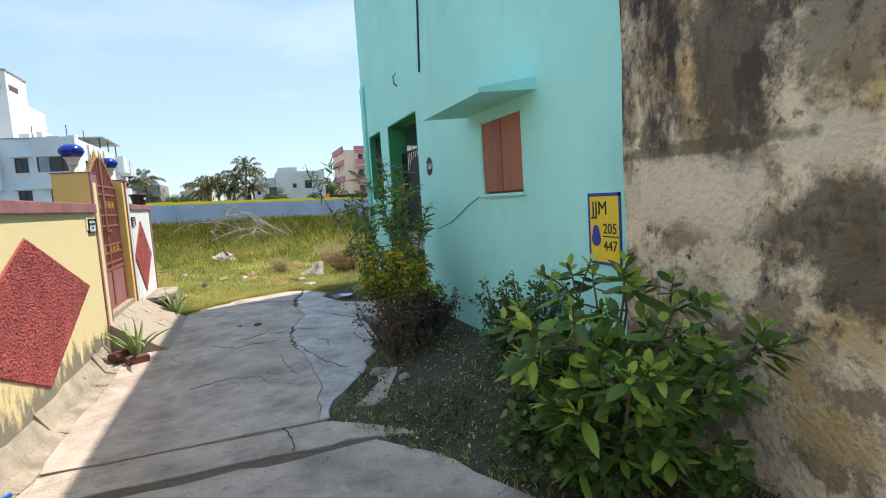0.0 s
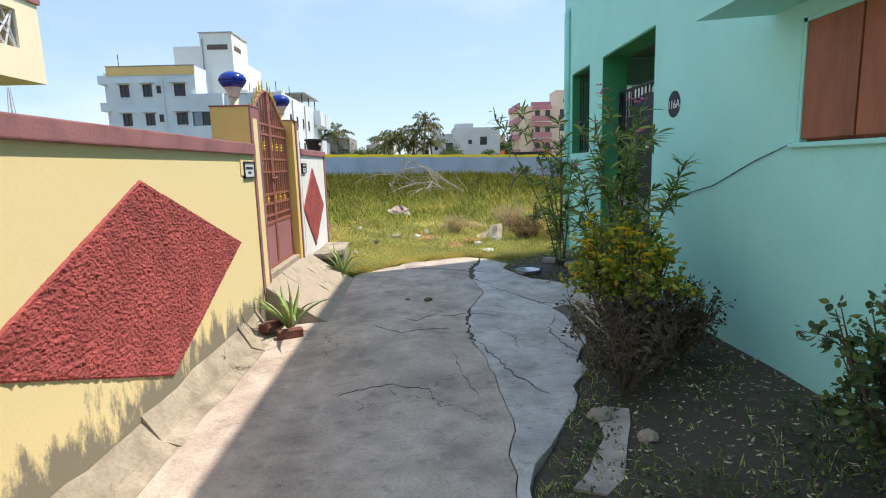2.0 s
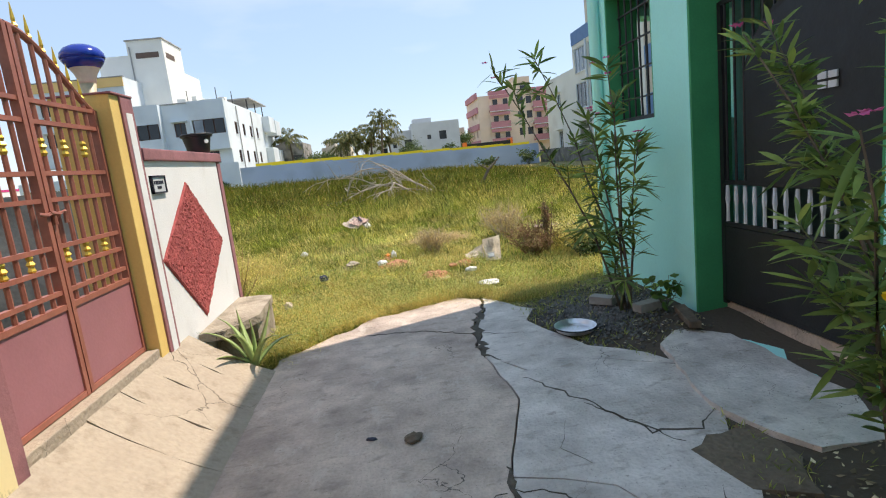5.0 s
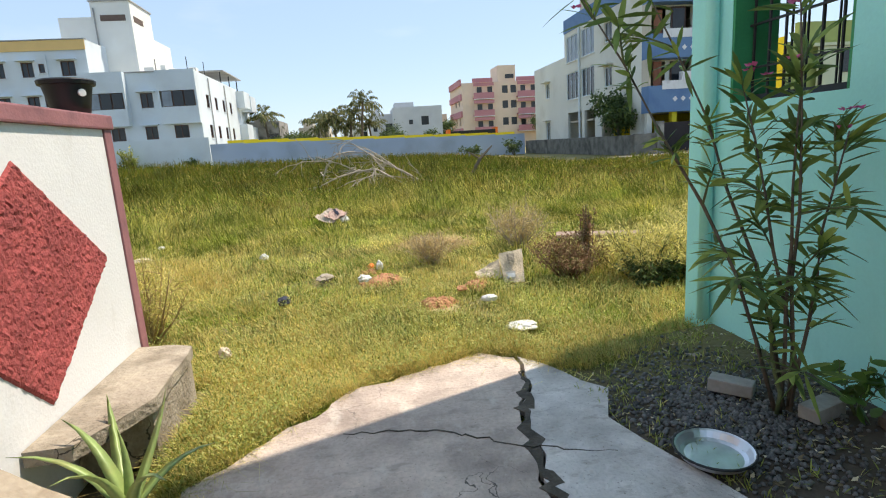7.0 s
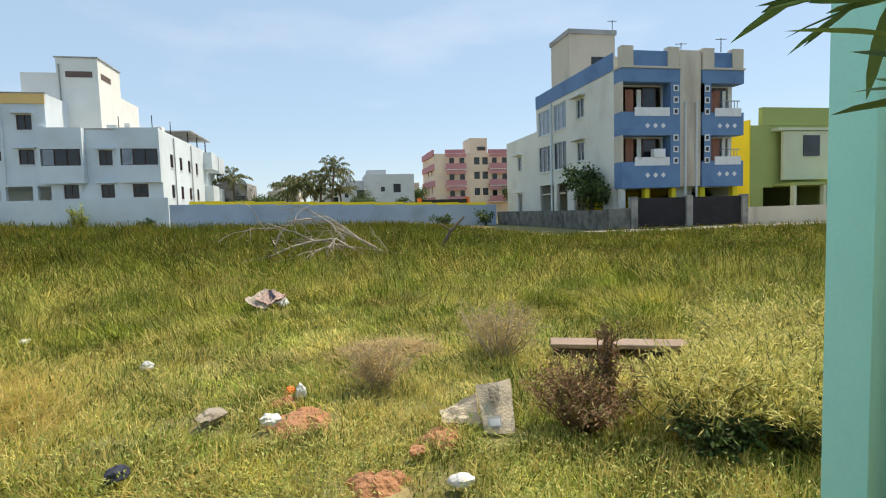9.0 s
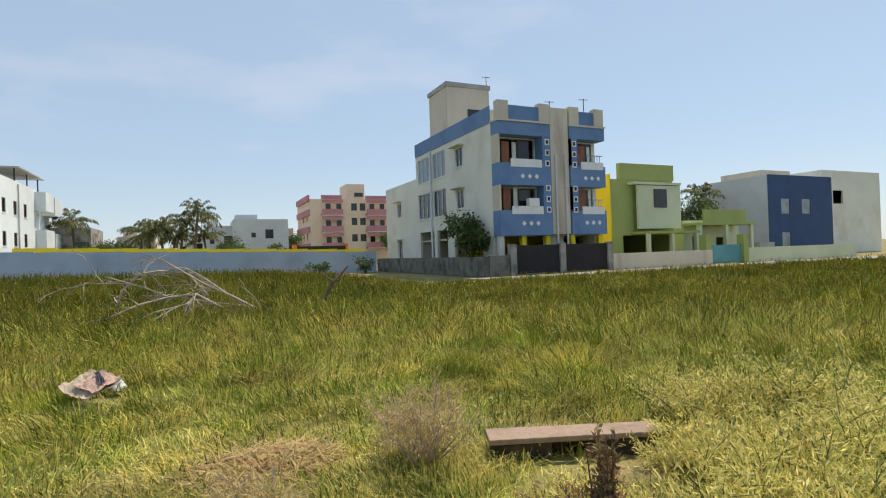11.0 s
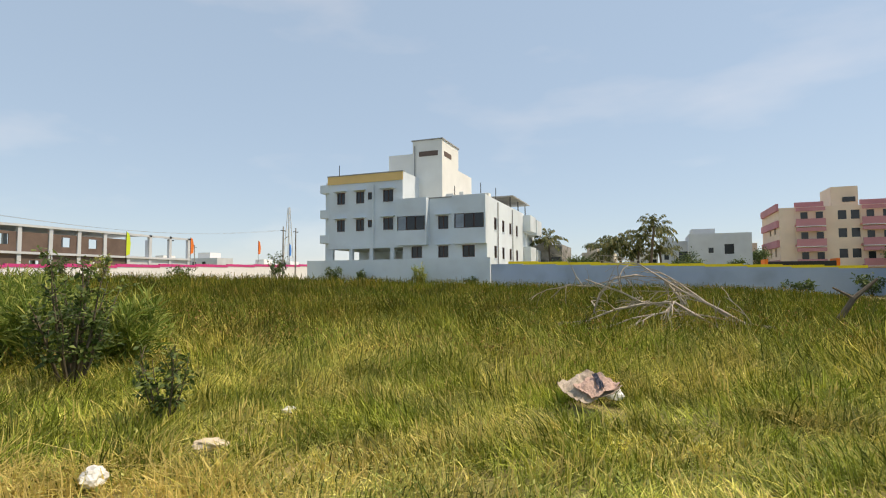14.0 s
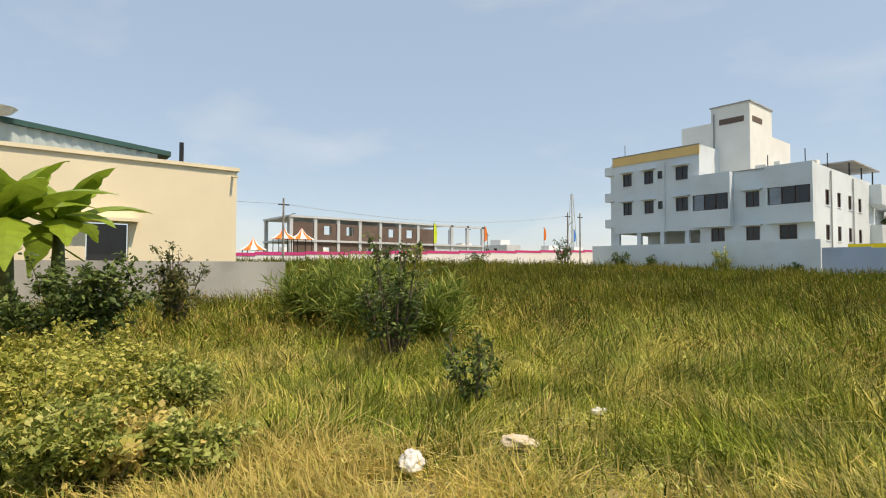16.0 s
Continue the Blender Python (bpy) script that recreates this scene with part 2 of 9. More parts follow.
M = {
    "concrete": mat("concrete", (0.55, 0.45, 0.38), 0.92, 0.17, 6.0, 0.5, 48, 0, (0.34, 0.275, 0.235), 0.54, 1.7, 0.12, objects=0.05),
    "concrete_grey": mat("grey_concrete", (0.61, 0.565, 0.525), 0.92, 0.15, 7.0, 0.5, 48, 0, (0.43, 0.395, 0.36), 0.54, 2.4, 0.11, objects=0.06),
    "crack_dirt": mat("crack_dirt", (0.10, 0.085, 0.065), 0.95, 0.3, 9, 0.8, 60, 0, (0.05, 0.045, 0.035), 0.55, 8, 0.15),
    "mortar": mat("mortar", (0.40, 0.34, 0.265), 0.95, 0.2, 3, 0.7, 40, 0, (0.23, 0.19, 0.14), 0.54, 4.5, 0.12),
    "ramp": mat("ramp", (0.42, 0.35, 0.27), 0.92, 0.18, 2.5, 0.5, 40, 0, (0.27, 0.22, 0.17), 0.6, 2.5, 0.15),
    "yellow": mat("yellow_paint", (0.85, 0.70, 0.39), 0.75, 0.03, 1.5, 0.05, 60, 0, (0.83, 0.66, 0.33), 0.6, 1.5, 0.2),
    "ochre": mat("ochre_paint", (0.80, 0.55, 0.18), 0.75, 0.06, 2, 0.12, 60),
    "mauve": mat("mauve_paint", (0.33, 0.14, 0.15), 0.7, 0.14, 3, 0.15, 60, 0, (0.22, 0.10, 0.11), 0.62, 5, 0.1),
    "white": mat("white_paint", (0.78, 0.78, 0.78), 0.75, 0.05, 2, 0.12, 60, 0, (0.62, 0.60, 0.58), 0.68, 2, 0.1),
    "red_dash": mat("red_pebbledash", (0.42, 0.085, 0.08), 0.9, 0.22, 5, 0.5, 90, 0, (0.31, 0.06, 0.06), 0.55, 8, 0.2),
    "turq": mat("turquoise_paint", (0.40, 0.89, 0.82), 0.8, 0.04, 1.1, 0.06, 60, 0, (0.36, 0.82, 0.76), 0.6, 0.9, 0.2),
    "green_jamb": mat("green_paint", (0.035, 0.29, 0.115), 0.6, 0.12, 3, 0.12, 60),
    # porch interior colour, darkened to carry the shade indoors
    "ceil": mat("shaded_porch_paint", (0.13, 0.17, 0.14), 0.8, 0.08),
    "shutter": mat("brown_shutter_paint", (0.34, 0.12, 0.06), 0.6, 0.15, 4, 0.2, 60, 0, (0.24, 0.085, 0.045), 0.6, 6, 0.1, stretch=(1, 1, 0.2)),
    "gate_sheet": mat("gate_sheet_paint", (0.36, 0.15, 0.17), 0.45, 0.07, 3, 0.05, 60),
    "gate_bar": mat("gate_bar_paint", (0.34, 0.12, 0.085), 0.45, 0.15, 8, 0.05, 60),
    "gold": mat("gold_paint", (0.75, 0.48, 0.08), 0.35, 0.1, 8, 0.02, 60, 0.6),
    "iron": mat("black_iron", (0.015, 0.015, 0.017), 0.5, 0.2, 8, 0.1, 60),
    "black": mat("black_plastic", (0.012, 0.013, 0.015), 0.45, 0.2, 5, 0.05, 60),
    "gate_dark": mat("dark_gate_paint", (0.022, 0.018, 0.02), 0.85, 0.3, 1.5, 0.05, 20),
    "tarp": mat("black_sheet", (0.008, 0.009, 0.012), 0.55, 0.3, 4, 0.3, 12),
    "white_bar": mat("white_metal_paint", (0.6, 0.62, 0.64), 0.5, 0.1, 8, 0.05, 60),
    "soil": mat("soil", (0.10, 0.075, 0.05), 0.95, 0.35, 4, 0.8, 45, 0, (0.05, 0.045, 0.03), 0.55, 3, 0.2),
    # slab sides: dark brown cement with the shade of the front painted in
    "slab_shade": mat("shaded_cement", (0.10, 0.065, 0.05), 0.95, 0.35, 6, 0.6, 30, 0, (0.035, 0.028, 0.022), 0.52, 5, 0.12),
    "slab_brown": mat("brown_cement", (0.37, 0.265, 0.205), 0.9, 0.2, 3, 0.4, 30, 0, (0.16, 0.11, 0.08), 0.58, 3, 0.12),
    "dirt": mat("packed_dirt", (0.20, 0.155, 0.11), 0.95, 0.35, 6, 0.8, 45, 0, (0.09, 0.075, 0.05), 0.55, 6, 0.15),
    "red_soil": mat("red_soil", (0.47, 0.235, 0.12), 0.95, 0.25, 6, 0.8, 45, 0, (0.36, 0.16, 0.075), 0.55, 9, 0.2),
    "gravel": mat("gravel", (0.13, 0.13, 0.125), 0.9, 0.3, 9, 0.2, 60, islands=0.45),
    "sign_yellow": mat("sign_yellow_paint", (0.85, 0.62, 0.03), 0.6, 0.06, 5, 0.05, 60),
    "sign_blue": mat("sign_blue_paint", (0.03, 0.06, 0.33), 0.6, 0.1, 8, 0.05, 60),
    "ink": mat("black_ink", (0.012, 0.015, 0.03), 0.6, 0.1, 8, 0.02, 60),
    "blue_plastic": mat("blue_pipe", (0.02, 0.17, 0.62), 0.35, 0.1, 8, 0.02, 60),
    "white_plastic": mat("white_plastic", (0.7, 0.7, 0.68), 0.4, 0.08, 8, 0.02, 60),
    "cream_pipe": mat("cream_pipe", (0.55, 0.47, 0.33), 0.5, 0.15, 8, 0.02, 60),
    "globe": mat("frosted_globe", (0.72, 0.68, 0.58), 0.3, 0.1, 8, 0.02, 60),
    "globe_blue": mat("blue_globe_cap", (0.01, 0.035, 0.32), 0.15, 0.1, 8, 0.02, 60),
    "steel": mat("dented_steel", (0.62, 0.64, 0.66), 0.3, 0.15, 6, 0.15, 20, 0.85),
    "brick": mat("old_brick", (0.17, 0.065, 0.05), 0.9, 0.3, 9, 0.5, 45, objects=0.25),
    "paper": mat("white_sheet", (0.68, 0.67, 0.64), 0.6, 0.12, 8, 0.3, 14),
    "flat_sack": mat("faded_sack", (0.46, 0.38, 0.30), 0.9, 0.2, 8, 0.5, 60, 0, (0.28, 0.22, 0.17), 0.56, 6, 0.1),
    "sack": mat("woven_sack", (0.64, 0.53, 0.39), 0.85, 0.15, 8, 0.5, 60, 0, (0.42, 0.37, 0.3), 0.6, 7, 0.1),
    "pink_sack": mat("pink_sack", (0.50, 0.34, 0.28), 0.85, 0.15, 8, 0.5, 60, 0, (0.28, 0.19, 0.17), 0.6, 7, 0.1),
    "wood_dead": mat("dead_wood", (0.42, 0.36, 0.29), 0.9, 0.3, 9, 0.4, 45),
    "bark": mat("bark", (0.13, 0.10, 0.07), 0.9, 0.3, 9, 0.5, 45),
    "stem": mat("green_stem", (0.11, 0.13, 0.05), 0.7, 0.3, 9, 0.2, 45),
    "wb": mat("white_facade", (0.66, 0.73, 0.76), 0.85, 0.05, 0.3, 0.05, 20, 0, (0.58, 0.63, 0.65), 0.62, 0.35, 0.12),
    "wb_cream": mat("cream_tower", (0.80, 0.80, 0.74), 0.85, 0.06, 0.4, 0.05, 20),
    "wb_orange": mat("orange_band", (0.82, 0.55, 0.22), 0.8, 0.05, 0.5, 0.05, 20),
    "grey_roof": mat("grey_cement", (0.36, 0.36, 0.35), 0.9, 0.2, 0.8, 0.1, 20),
    "bb_white": mat("off_white_facade", (0.72, 0.71, 0.63), 0.85, 0.06, 0.3, 0.05, 20, 0, (0.6, 0.58, 0.5), 0.63, 0.4, 0.1),
    "bb_blue": mat("blue_facade", (0.13, 0.24, 0.42), 0.8, 0.08, 0.5, 0.05, 20, 0, (0.09, 0.18, 0.36), 0.62, 0.7, 0.1),
    "bb_beige": mat("beige_facade", (0.62, 0.55, 0.44), 0.85, 0.1, 0.4, 0.05, 20, 0, (0.4, 0.32, 0.25), 0.64, 0.5, 0.08, stretch=(1, 1, 0.25)),
    "bb_yellow": mat("bright_yellow_paint", (0.85, 0.66, 0.03), 0.8, 0.06, 0.5, 0.05, 20),
    "lime": mat("lime_facade", (0.33, 0.39, 0.13), 0.85, 0.08, 0.5, 0.05, 20),
    "pale_green": mat("pale_green_facade", (0.58, 0.62, 0.44), 0.85, 0.08, 0.5, 0.05, 20),
    "navy": mat("navy_facade", (0.03, 0.07, 0.17), 0.8, 0.1, 0.5, 0.05, 20),
    "lt_grey": mat("light_grey_facade", (0.55, 0.58, 0.60), 0.85, 0.08, 0.5, 0.05, 20),
    "pink": mat("pink_facade", (0.52, 0.23, 0.25), 0.85, 0.08, 0.5, 0.05, 20),
    "peach": mat("peach_facade", (0.76, 0.60, 0.46), 0.85, 0.06, 0.5, 0.05, 20),
    "glass": mat("dark_window_glass", (0.02, 0.024, 0.028), 0.12, 0.3, 0.8, 0.0, 20),
    "pale_glass": mat("pale_window_glass", (0.22, 0.26, 0.3), 0.12, 0.3, 0.8, 0.0, 20),
    "frame_br": mat("brown_window_frame", (0.10, 0.05, 0.035), 0.6, 0.15, 5, 0.05, 40),
    "blue_wall": mat("pale_blue_wall", (0.40, 0.49, 0.62), 0.85, 0.06, 0.3, 0.1, 12, 0, (0.33, 0.4, 0.5), 0.6, 0.4, 0.1),
    "grey_wall": mat("cement_wall", (0.42, 0.42, 0.40), 0.9, 0.12, 0.8, 0.25, 25, 0, (0.3, 0.3, 0.28), 0.6, 0.7, 0.12),
    "pale_plaster": mat("streaked_plaster", (0.66, 0.64, 0.60), 0.9, 0.14, 2.5, 0.3, 30, 0, (0.36, 0.35, 0.32), 0.6, 2.0, 0.1, stretch=(1, 1, 0.15)),
    "mossy_cement": mat("mossy_cement", (0.20, 0.19, 0.165), 0.9, 0.25, 1.2, 0.4, 25, 0, (0.07, 0.07, 0.06), 0.54, 1.3, 0.12),
    "old_cement": mat("weathered_cement", (0.33, 0.31, 0.28), 0.9, 0.25, 1.2, 0.4, 25, 0, (0.1, 0.1, 0.09), 0.58, 1.0, 0.1),
    "cream": mat("cream_facade", (0.84, 0.74, 0.53), 0.85, 0.05, 0.4, 0.05, 20),
    "metal_sheet": mat("corrugated_sheet", (0.52, 0.60, 0.58), 0.5, 0.1, 1, 0.05, 20, 0.2),
    "green_metal": mat("green_metal_trim", (0.03, 0.10, 0.09), 0.5, 0.1, 1, 0.05, 20),
    "brick_far": mat("bare_brick", (0.15, 0.105, 0.085), 0.9, 0.2, 0.6, 0.1, 10),
    "magenta": mat("magenta_band", (0.62, 0.05, 0.22), 0.8, 0.08, 0.5, 0.05, 20),
    "orange": mat("orange_cloth", (0.85, 0.2, 0.03), 0.8, 0.1, 1, 0.05, 20),
    "flag_yellow": mat("yellow_green_cloth", (0.6, 0.75, 0.05), 0.8, 0.1, 1, 0.05, 20),
    "flag_blue": mat("blue_cloth", (0.05, 0.25, 0.7), 0.8, 0.1, 1, 0.05, 20),
    "road": mat("dusty_road", (0.30, 0.27, 0.21), 0.95, 0.15, 0.4, 0.2, 10),
    "cloth_dark": mat("dark_cloth", (0.04, 0.045, 0.07), 0.9, 0.2, 5, 0.2, 30),
    "pink_cloth": mat("faded_pink_cloth", (0.50, 0.20, 0.26), 0.9, 0.2, 5, 0.2, 30),
    "cloth_red": mat("red_cloth", (0.3, 0.06, 0.08), 0.9, 0.2, 5, 0.2, 30),
    # tussock green, darkened to carry the shaded sides of the tussocks
    "tussock": leaf_mat("tussock_shade_blade", (0.075, 0.115, 0.016), (0.17, 0.18, 0.03), 0.22, 0.6, 0.5, 0.7, 1.5, 0.4),
    "grass_a": leaf_mat("grass_blade", (0.27, 0.34, 0.055), (0.60, 0.52, 0.18), 0.30, 0.6, 0.6, 0.58, 1.7, 0.5, -0.8),
    "grass_b": leaf_mat("tall_grass_blade", (0.205, 0.255, 0.032), (0.43, 0.365, 0.09), 0.28, 0.6, 0.6, 0.6, 1.7, 0.5, -0.8),
    "sedge": leaf_mat("sedge_blade", (0.09, 0.118, 0.010), (0.20, 0.16, 0.022), 0.35, 0.6, 0.4, 0.64, 0.55, 0.6, -0.3),
    "feather": leaf_mat("feathery_grass", (0.62, 0.58, 0.17), (0.76, 0.65, 0.27), 0.4, 0.7, 0.35, 0.6, 2.0, 0.25),
    "seed": leaf_mat("seed_head", (0.36, 0.28, 0.06), (0.24, 0.15, 0.05), 0.25, 0.7, 0.3, 0.5),
    "leaf_yellow": leaf_mat("yellow_weed_leaf", (0.37, 0.40, 0.08), (0.50, 0.45, 0.13), 0.35, 0.6, 0.35, 0.6),
    "straw": leaf_mat("dry_grass", (0.76, 0.60, 0.22), (0.45, 0.41, 0.11), 0.35, 0.7, 0.3, 0.7, 0.5, 0.2),
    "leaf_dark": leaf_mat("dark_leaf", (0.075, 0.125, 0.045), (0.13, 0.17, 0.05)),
    "leaf_oleander": leaf_mat("oleander_leaf", (0.14, 0.22, 0.06), (0.25, 0.32, 0.08), 0.28, 0.45),
    "leaf_guava": leaf_mat("broad_leaf", (0.10, 0.185, 0.04), (0.36, 0.50, 0.07), 0.28, 0.38, 0.35, 0.95),
    "leaf_shrub": leaf_mat("yellow_green_leaf", (0.22, 0.28, 0.035), (0.46, 0.40, 0.05)),
    "leaf_young": leaf_mat("young_leaf", (0.34, 0.50, 0.08), (0.48, 0.58, 0.12), 0.35, 0.4, 0.2),
    "leaf_field": leaf_mat("field_bush_leaf", (0.09, 0.14, 0.04), (0.17, 0.21, 0.06), 0.3, 0.5, 0.4),
    "reed": leaf_mat("reed_blade", (0.17, 0.25, 0.045), (0.30, 0.31, 0.08), 0.3, 0.6, 0.4, 0.7),
    "cane": mat("pale_cane", (0.52, 0.45, 0.31), 0.8, 0.2, 9, 0.2, 45),
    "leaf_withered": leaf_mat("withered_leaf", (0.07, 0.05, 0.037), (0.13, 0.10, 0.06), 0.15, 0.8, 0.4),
    "leaf_weed": leaf_mat("weed_leaf", (0.30, 0.355, 0.085), (0.46, 0.44, 0.16), 0.3, 0.6),
    "leaf_brown": leaf_mat("brown_twig_leaf", (0.30, 0.17, 0.10), (0.2, 0.19, 0.07), 0.2, 0.8),
    "leaf_dry": leaf_mat("dry_twig_leaf", (0.58, 0.42, 0.22), (0.4, 0.34, 0.13), 0.25, 0.8),
    "leaf_palm": leaf_mat("palm_leaf", (0.11, 0.135, 0.05), (0.25, 0.22, 0.08)),
    "leaf_banana": leaf_mat("banana_leaf", (0.30, 0.42, 0.05), (0.4, 0.45, 0.08), 0.35, 0.4),
    "aloe": mat("aloe_leaf", (0.29, 0.39, 0.13), 0.4, 0.2, 6, 0.05, 40, 0, (0.33, 0.30, 0.1), 0.62, 5, 0.1),
    "petal_yellow": leaf_mat("yellow_petal", (0.75, 0.50, 0.02), (0.8, 0.62, 0.05), 0.3, 0.6, 0.15),
    "petal_pink": leaf_mat("pink_petal", (0.72, 0.12, 0.30), (0.75, 0.2, 0.4), 0.3, 0.6, 0.15),
    "litter": leaf_mat("leaf_litter", (0.24, 0.19, 0.11), (0.5, 0.44, 0.3), 0.1, 0.8, 0.5, 0.7),
}


def dirty_wall_material():
    """Old lime plaster: cream skin, bare grey-brown patches and black mould running down from above."""
    m = mat("mouldy_plaster", (0.78, 0.65, 0.46), 0.95, 0.18, 3.0, 0.8, 34, 0, (0.56, 0.40, 0.20), 0.58, 1.6, 0.06)
    n, k = m.node_tree.nodes, m.node_tree.links
    b = n["Principled BSDF"]
    src = b.inputs["Base Color"].links[0].from_socket
    co = n.new("ShaderNodeNewGeometry")
    sep = n.new("ShaderNodeSeparateXYZ")
    k.new(co.outputs["Position"], sep.inputs[0])
    for stretch, scale, lift, lo, hi, colour in ((0.9, 3.4, -0.05, 0.45, 0.51, (0.34, 0.26, 0.17)), (1.3, 9.0, -0.02, 0.52, 0.60, (0.42, 0.33, 0.22)), (0.4, 1.15, 0.06, 0.61, 0.69, (0.06, 0.05, 0.04)), (0.7, 3.0, 0.03, 0.61, 0.68, (0.09, 0.078, 0.06)), (0.9, 15.0, 0.02, 0.62, 0.70, (0.09, 0.078, 0.06))):
        mp = n.new("ShaderNodeMapping")
        mp.inputs["Scale"].default_value = (1, 1, stretch)
        mp.inputs["Location"].default_value = (0, 2.3, 0)
        k.new(co.outputs["Position"], mp.inputs["Vector"])
        t = n.new("ShaderNodeTexNoise")
        t.inputs["Scale"].default_value, t.inputs["Detail"].default_value, t.inputs["Roughness"].default_value = scale, 12, 0.68
        k.new(mp.outputs[0], t.inputs["Vector"])
        add = n.new("ShaderNodeMath")
        add.operation = "MULTIPLY_ADD"
        add.inputs[1].default_value = lift
        k.new(sep.outputs["Z"], add.inputs[0])
        k.new(t.outputs["Fac"], add.inputs[2])
        r = n.new("ShaderNodeMapRange")
        r.inputs["From Min"].default_value, r.inputs["From Max"].default_value = lo, hi
        k.new(add.outputs[0], r.inputs["Value"])
        mx = n.new("ShaderNodeMix")
        mx.data_type = "RGBA"
        k.new(r.outputs[0], mx.inputs[0])
        k.new(src, mx.inputs[6])
        mx.inputs[7].default_value = (*colour, 1)
        src = mx.outputs[2]
    # patches of sound plaster and of thick mould: middle and half size along and up the wall, colour, cover
    for cy, cz, ry, rz, colour, cover in ((-0.12, 1.42, 0.55, 0.21, (0.74, 0.64, 0.48), 0.85), (-0.86, 1.62, 0.24, 0.12, (0.68, 0.60, 0.45), 0.8), (-0.85, 0.42, 0.2, 0.11, (0.60, 0.43, 0.20), 0.8),
                                          (-1.0, 1.22, 0.36, 0.3, (0.085, 0.07, 0.05), 0.85), (-0.38, 2.1, 0.24, 0.5, (0.07, 0.058, 0.045), 0.85), (-1.0, 2.05, 0.4, 0.3, (0.09, 0.075, 0.055), 0.7), (-0.2, 1.67, 0.6, 0.04, (0.10, 0.085, 0.06), 0.7)):
        mp = n.new("ShaderNodeMapping")
        mp.inputs["Location"].default_value = (0, -cy / ry, -cz / rz)
        mp.inputs["Scale"].default_value = (0, 1 / ry, 1 / rz)
        k.new(co.outputs["Position"], mp.inputs["Vector"])
        ln = n.new("ShaderNodeVectorMath")
        ln.operation = "LENGTH"
        k.new(mp.outputs[0], ln.inputs[0])
        t = n.new("ShaderNodeTexNoise")
        t.inputs["Scale"].default_value, t.inputs["Detail"].default_value, t.inputs["Roughness"].default_value = 4.5, 12, 0.72
        k.new(co.outputs["Position"], t.inputs["Vector"])
        add = n.new("ShaderNodeMath")
        add.operation = "MULTIPLY_ADD"
        add.inputs[1].default_value = 2.6
        k.new(t.outputs["Fac"], add.inputs[0])
        k.new(ln.outputs["Value"], add.inputs[2])
        r = n.new("ShaderNodeMapRange")
        for key, v in (("From Min", 2.1), ("From Max", 2.5), ("To Min", cover), ("To Max", 0.0)):
            r.inputs[key].default_value = v
        k.new(add.outputs[0], r.inputs["Value"])
        mx = n.new("ShaderNodeMix")
        mx.data_type = "RGBA"
        k.new(r.outputs[0], mx.inputs[0])
        k.new(src, mx.inputs[6])
        mx.inputs[7].default_value = (*colour, 1)
        src = mx.outputs[2]
    k.new(src, b.inputs["Base Color"])
    return m


def cracked(m, scale, width, colour):
    """Adds thin wandering cracks to a material."""
    n, k = m.node_tree.nodes, m.node_tree.links
    b = n["Principled BSDF"]
    src = b.inputs["Base Color"].links[0].from_socket
    co = n.new("ShaderNodeTexCoord")
    wob = n.new("ShaderNodeTexNoise")
    wob.inputs["Scale"].default_value, wob.inputs["Detail"].default_value = 2.5, 6
    k.new(co.outputs["Object"], wob.inputs["Vector"])
    add = n.new("ShaderNodeVectorMath")
    add.operation = "MULTIPLY_ADD"
    add.inputs[1].default_value = (0.55, 0.55, 0.55)
    k.new(wob.outputs["Color"], add.inputs[0])
    k.new(co.outputs["Object"], add.inputs[2])
    v = n.new("ShaderNodeTexVoronoi")
    v.feature = "DISTANCE_TO_EDGE"
    v.inputs["Scale"].default_value = scale
    k.new(add.outputs[0], v.inputs["Vector"])
    gate = n.new("ShaderNodeTexNoise")
    gate.inputs["Scale"].default_value = 0.9
    k.new(co.outputs["Object"], gate.inputs["Vector"])
    wid = n.new("ShaderNodeMapRange")
    for key, val in (("From Min", 0.5), ("From Max", 0.64), ("To Min", 0.0), ("To Max", width)):
        wid.inputs[key].default_value = val
    k.new(gate.outputs["Fac"], wid.inputs["Value"])
    lt = n.new("ShaderNodeMath")
    lt.operation = "LESS_THAN"
    k.new(v.outputs["Distance"], lt.inputs[0])
    k.new(wid.outputs[0], lt.inputs[1])
    mx = n.new("ShaderNodeMix")
    mx.data_type = "RGBA"
    k.new(lt.outputs[0], mx.inputs[0])
    k.new(src, mx.inputs[6])
    mx.inputs[7].default_value = (*colour, 1)
    k.new(mx.outputs[2], b.inputs["Base Color"])


M["mould"] = dirty_wall_material()
cracked(M["concrete"], 1.7, 0.004, (0.12, 0.10, 0.085))
cracked(M["concrete_grey"], 2.0, 0.004, (0.12, 0.11, 0.095))
cracked(M["ramp"], 1.6, 0.004, (0.1, 0.08, 0.06))
cracked(M["mortar"], 3.2, 0.022, (0.09, 0.075, 0.055))


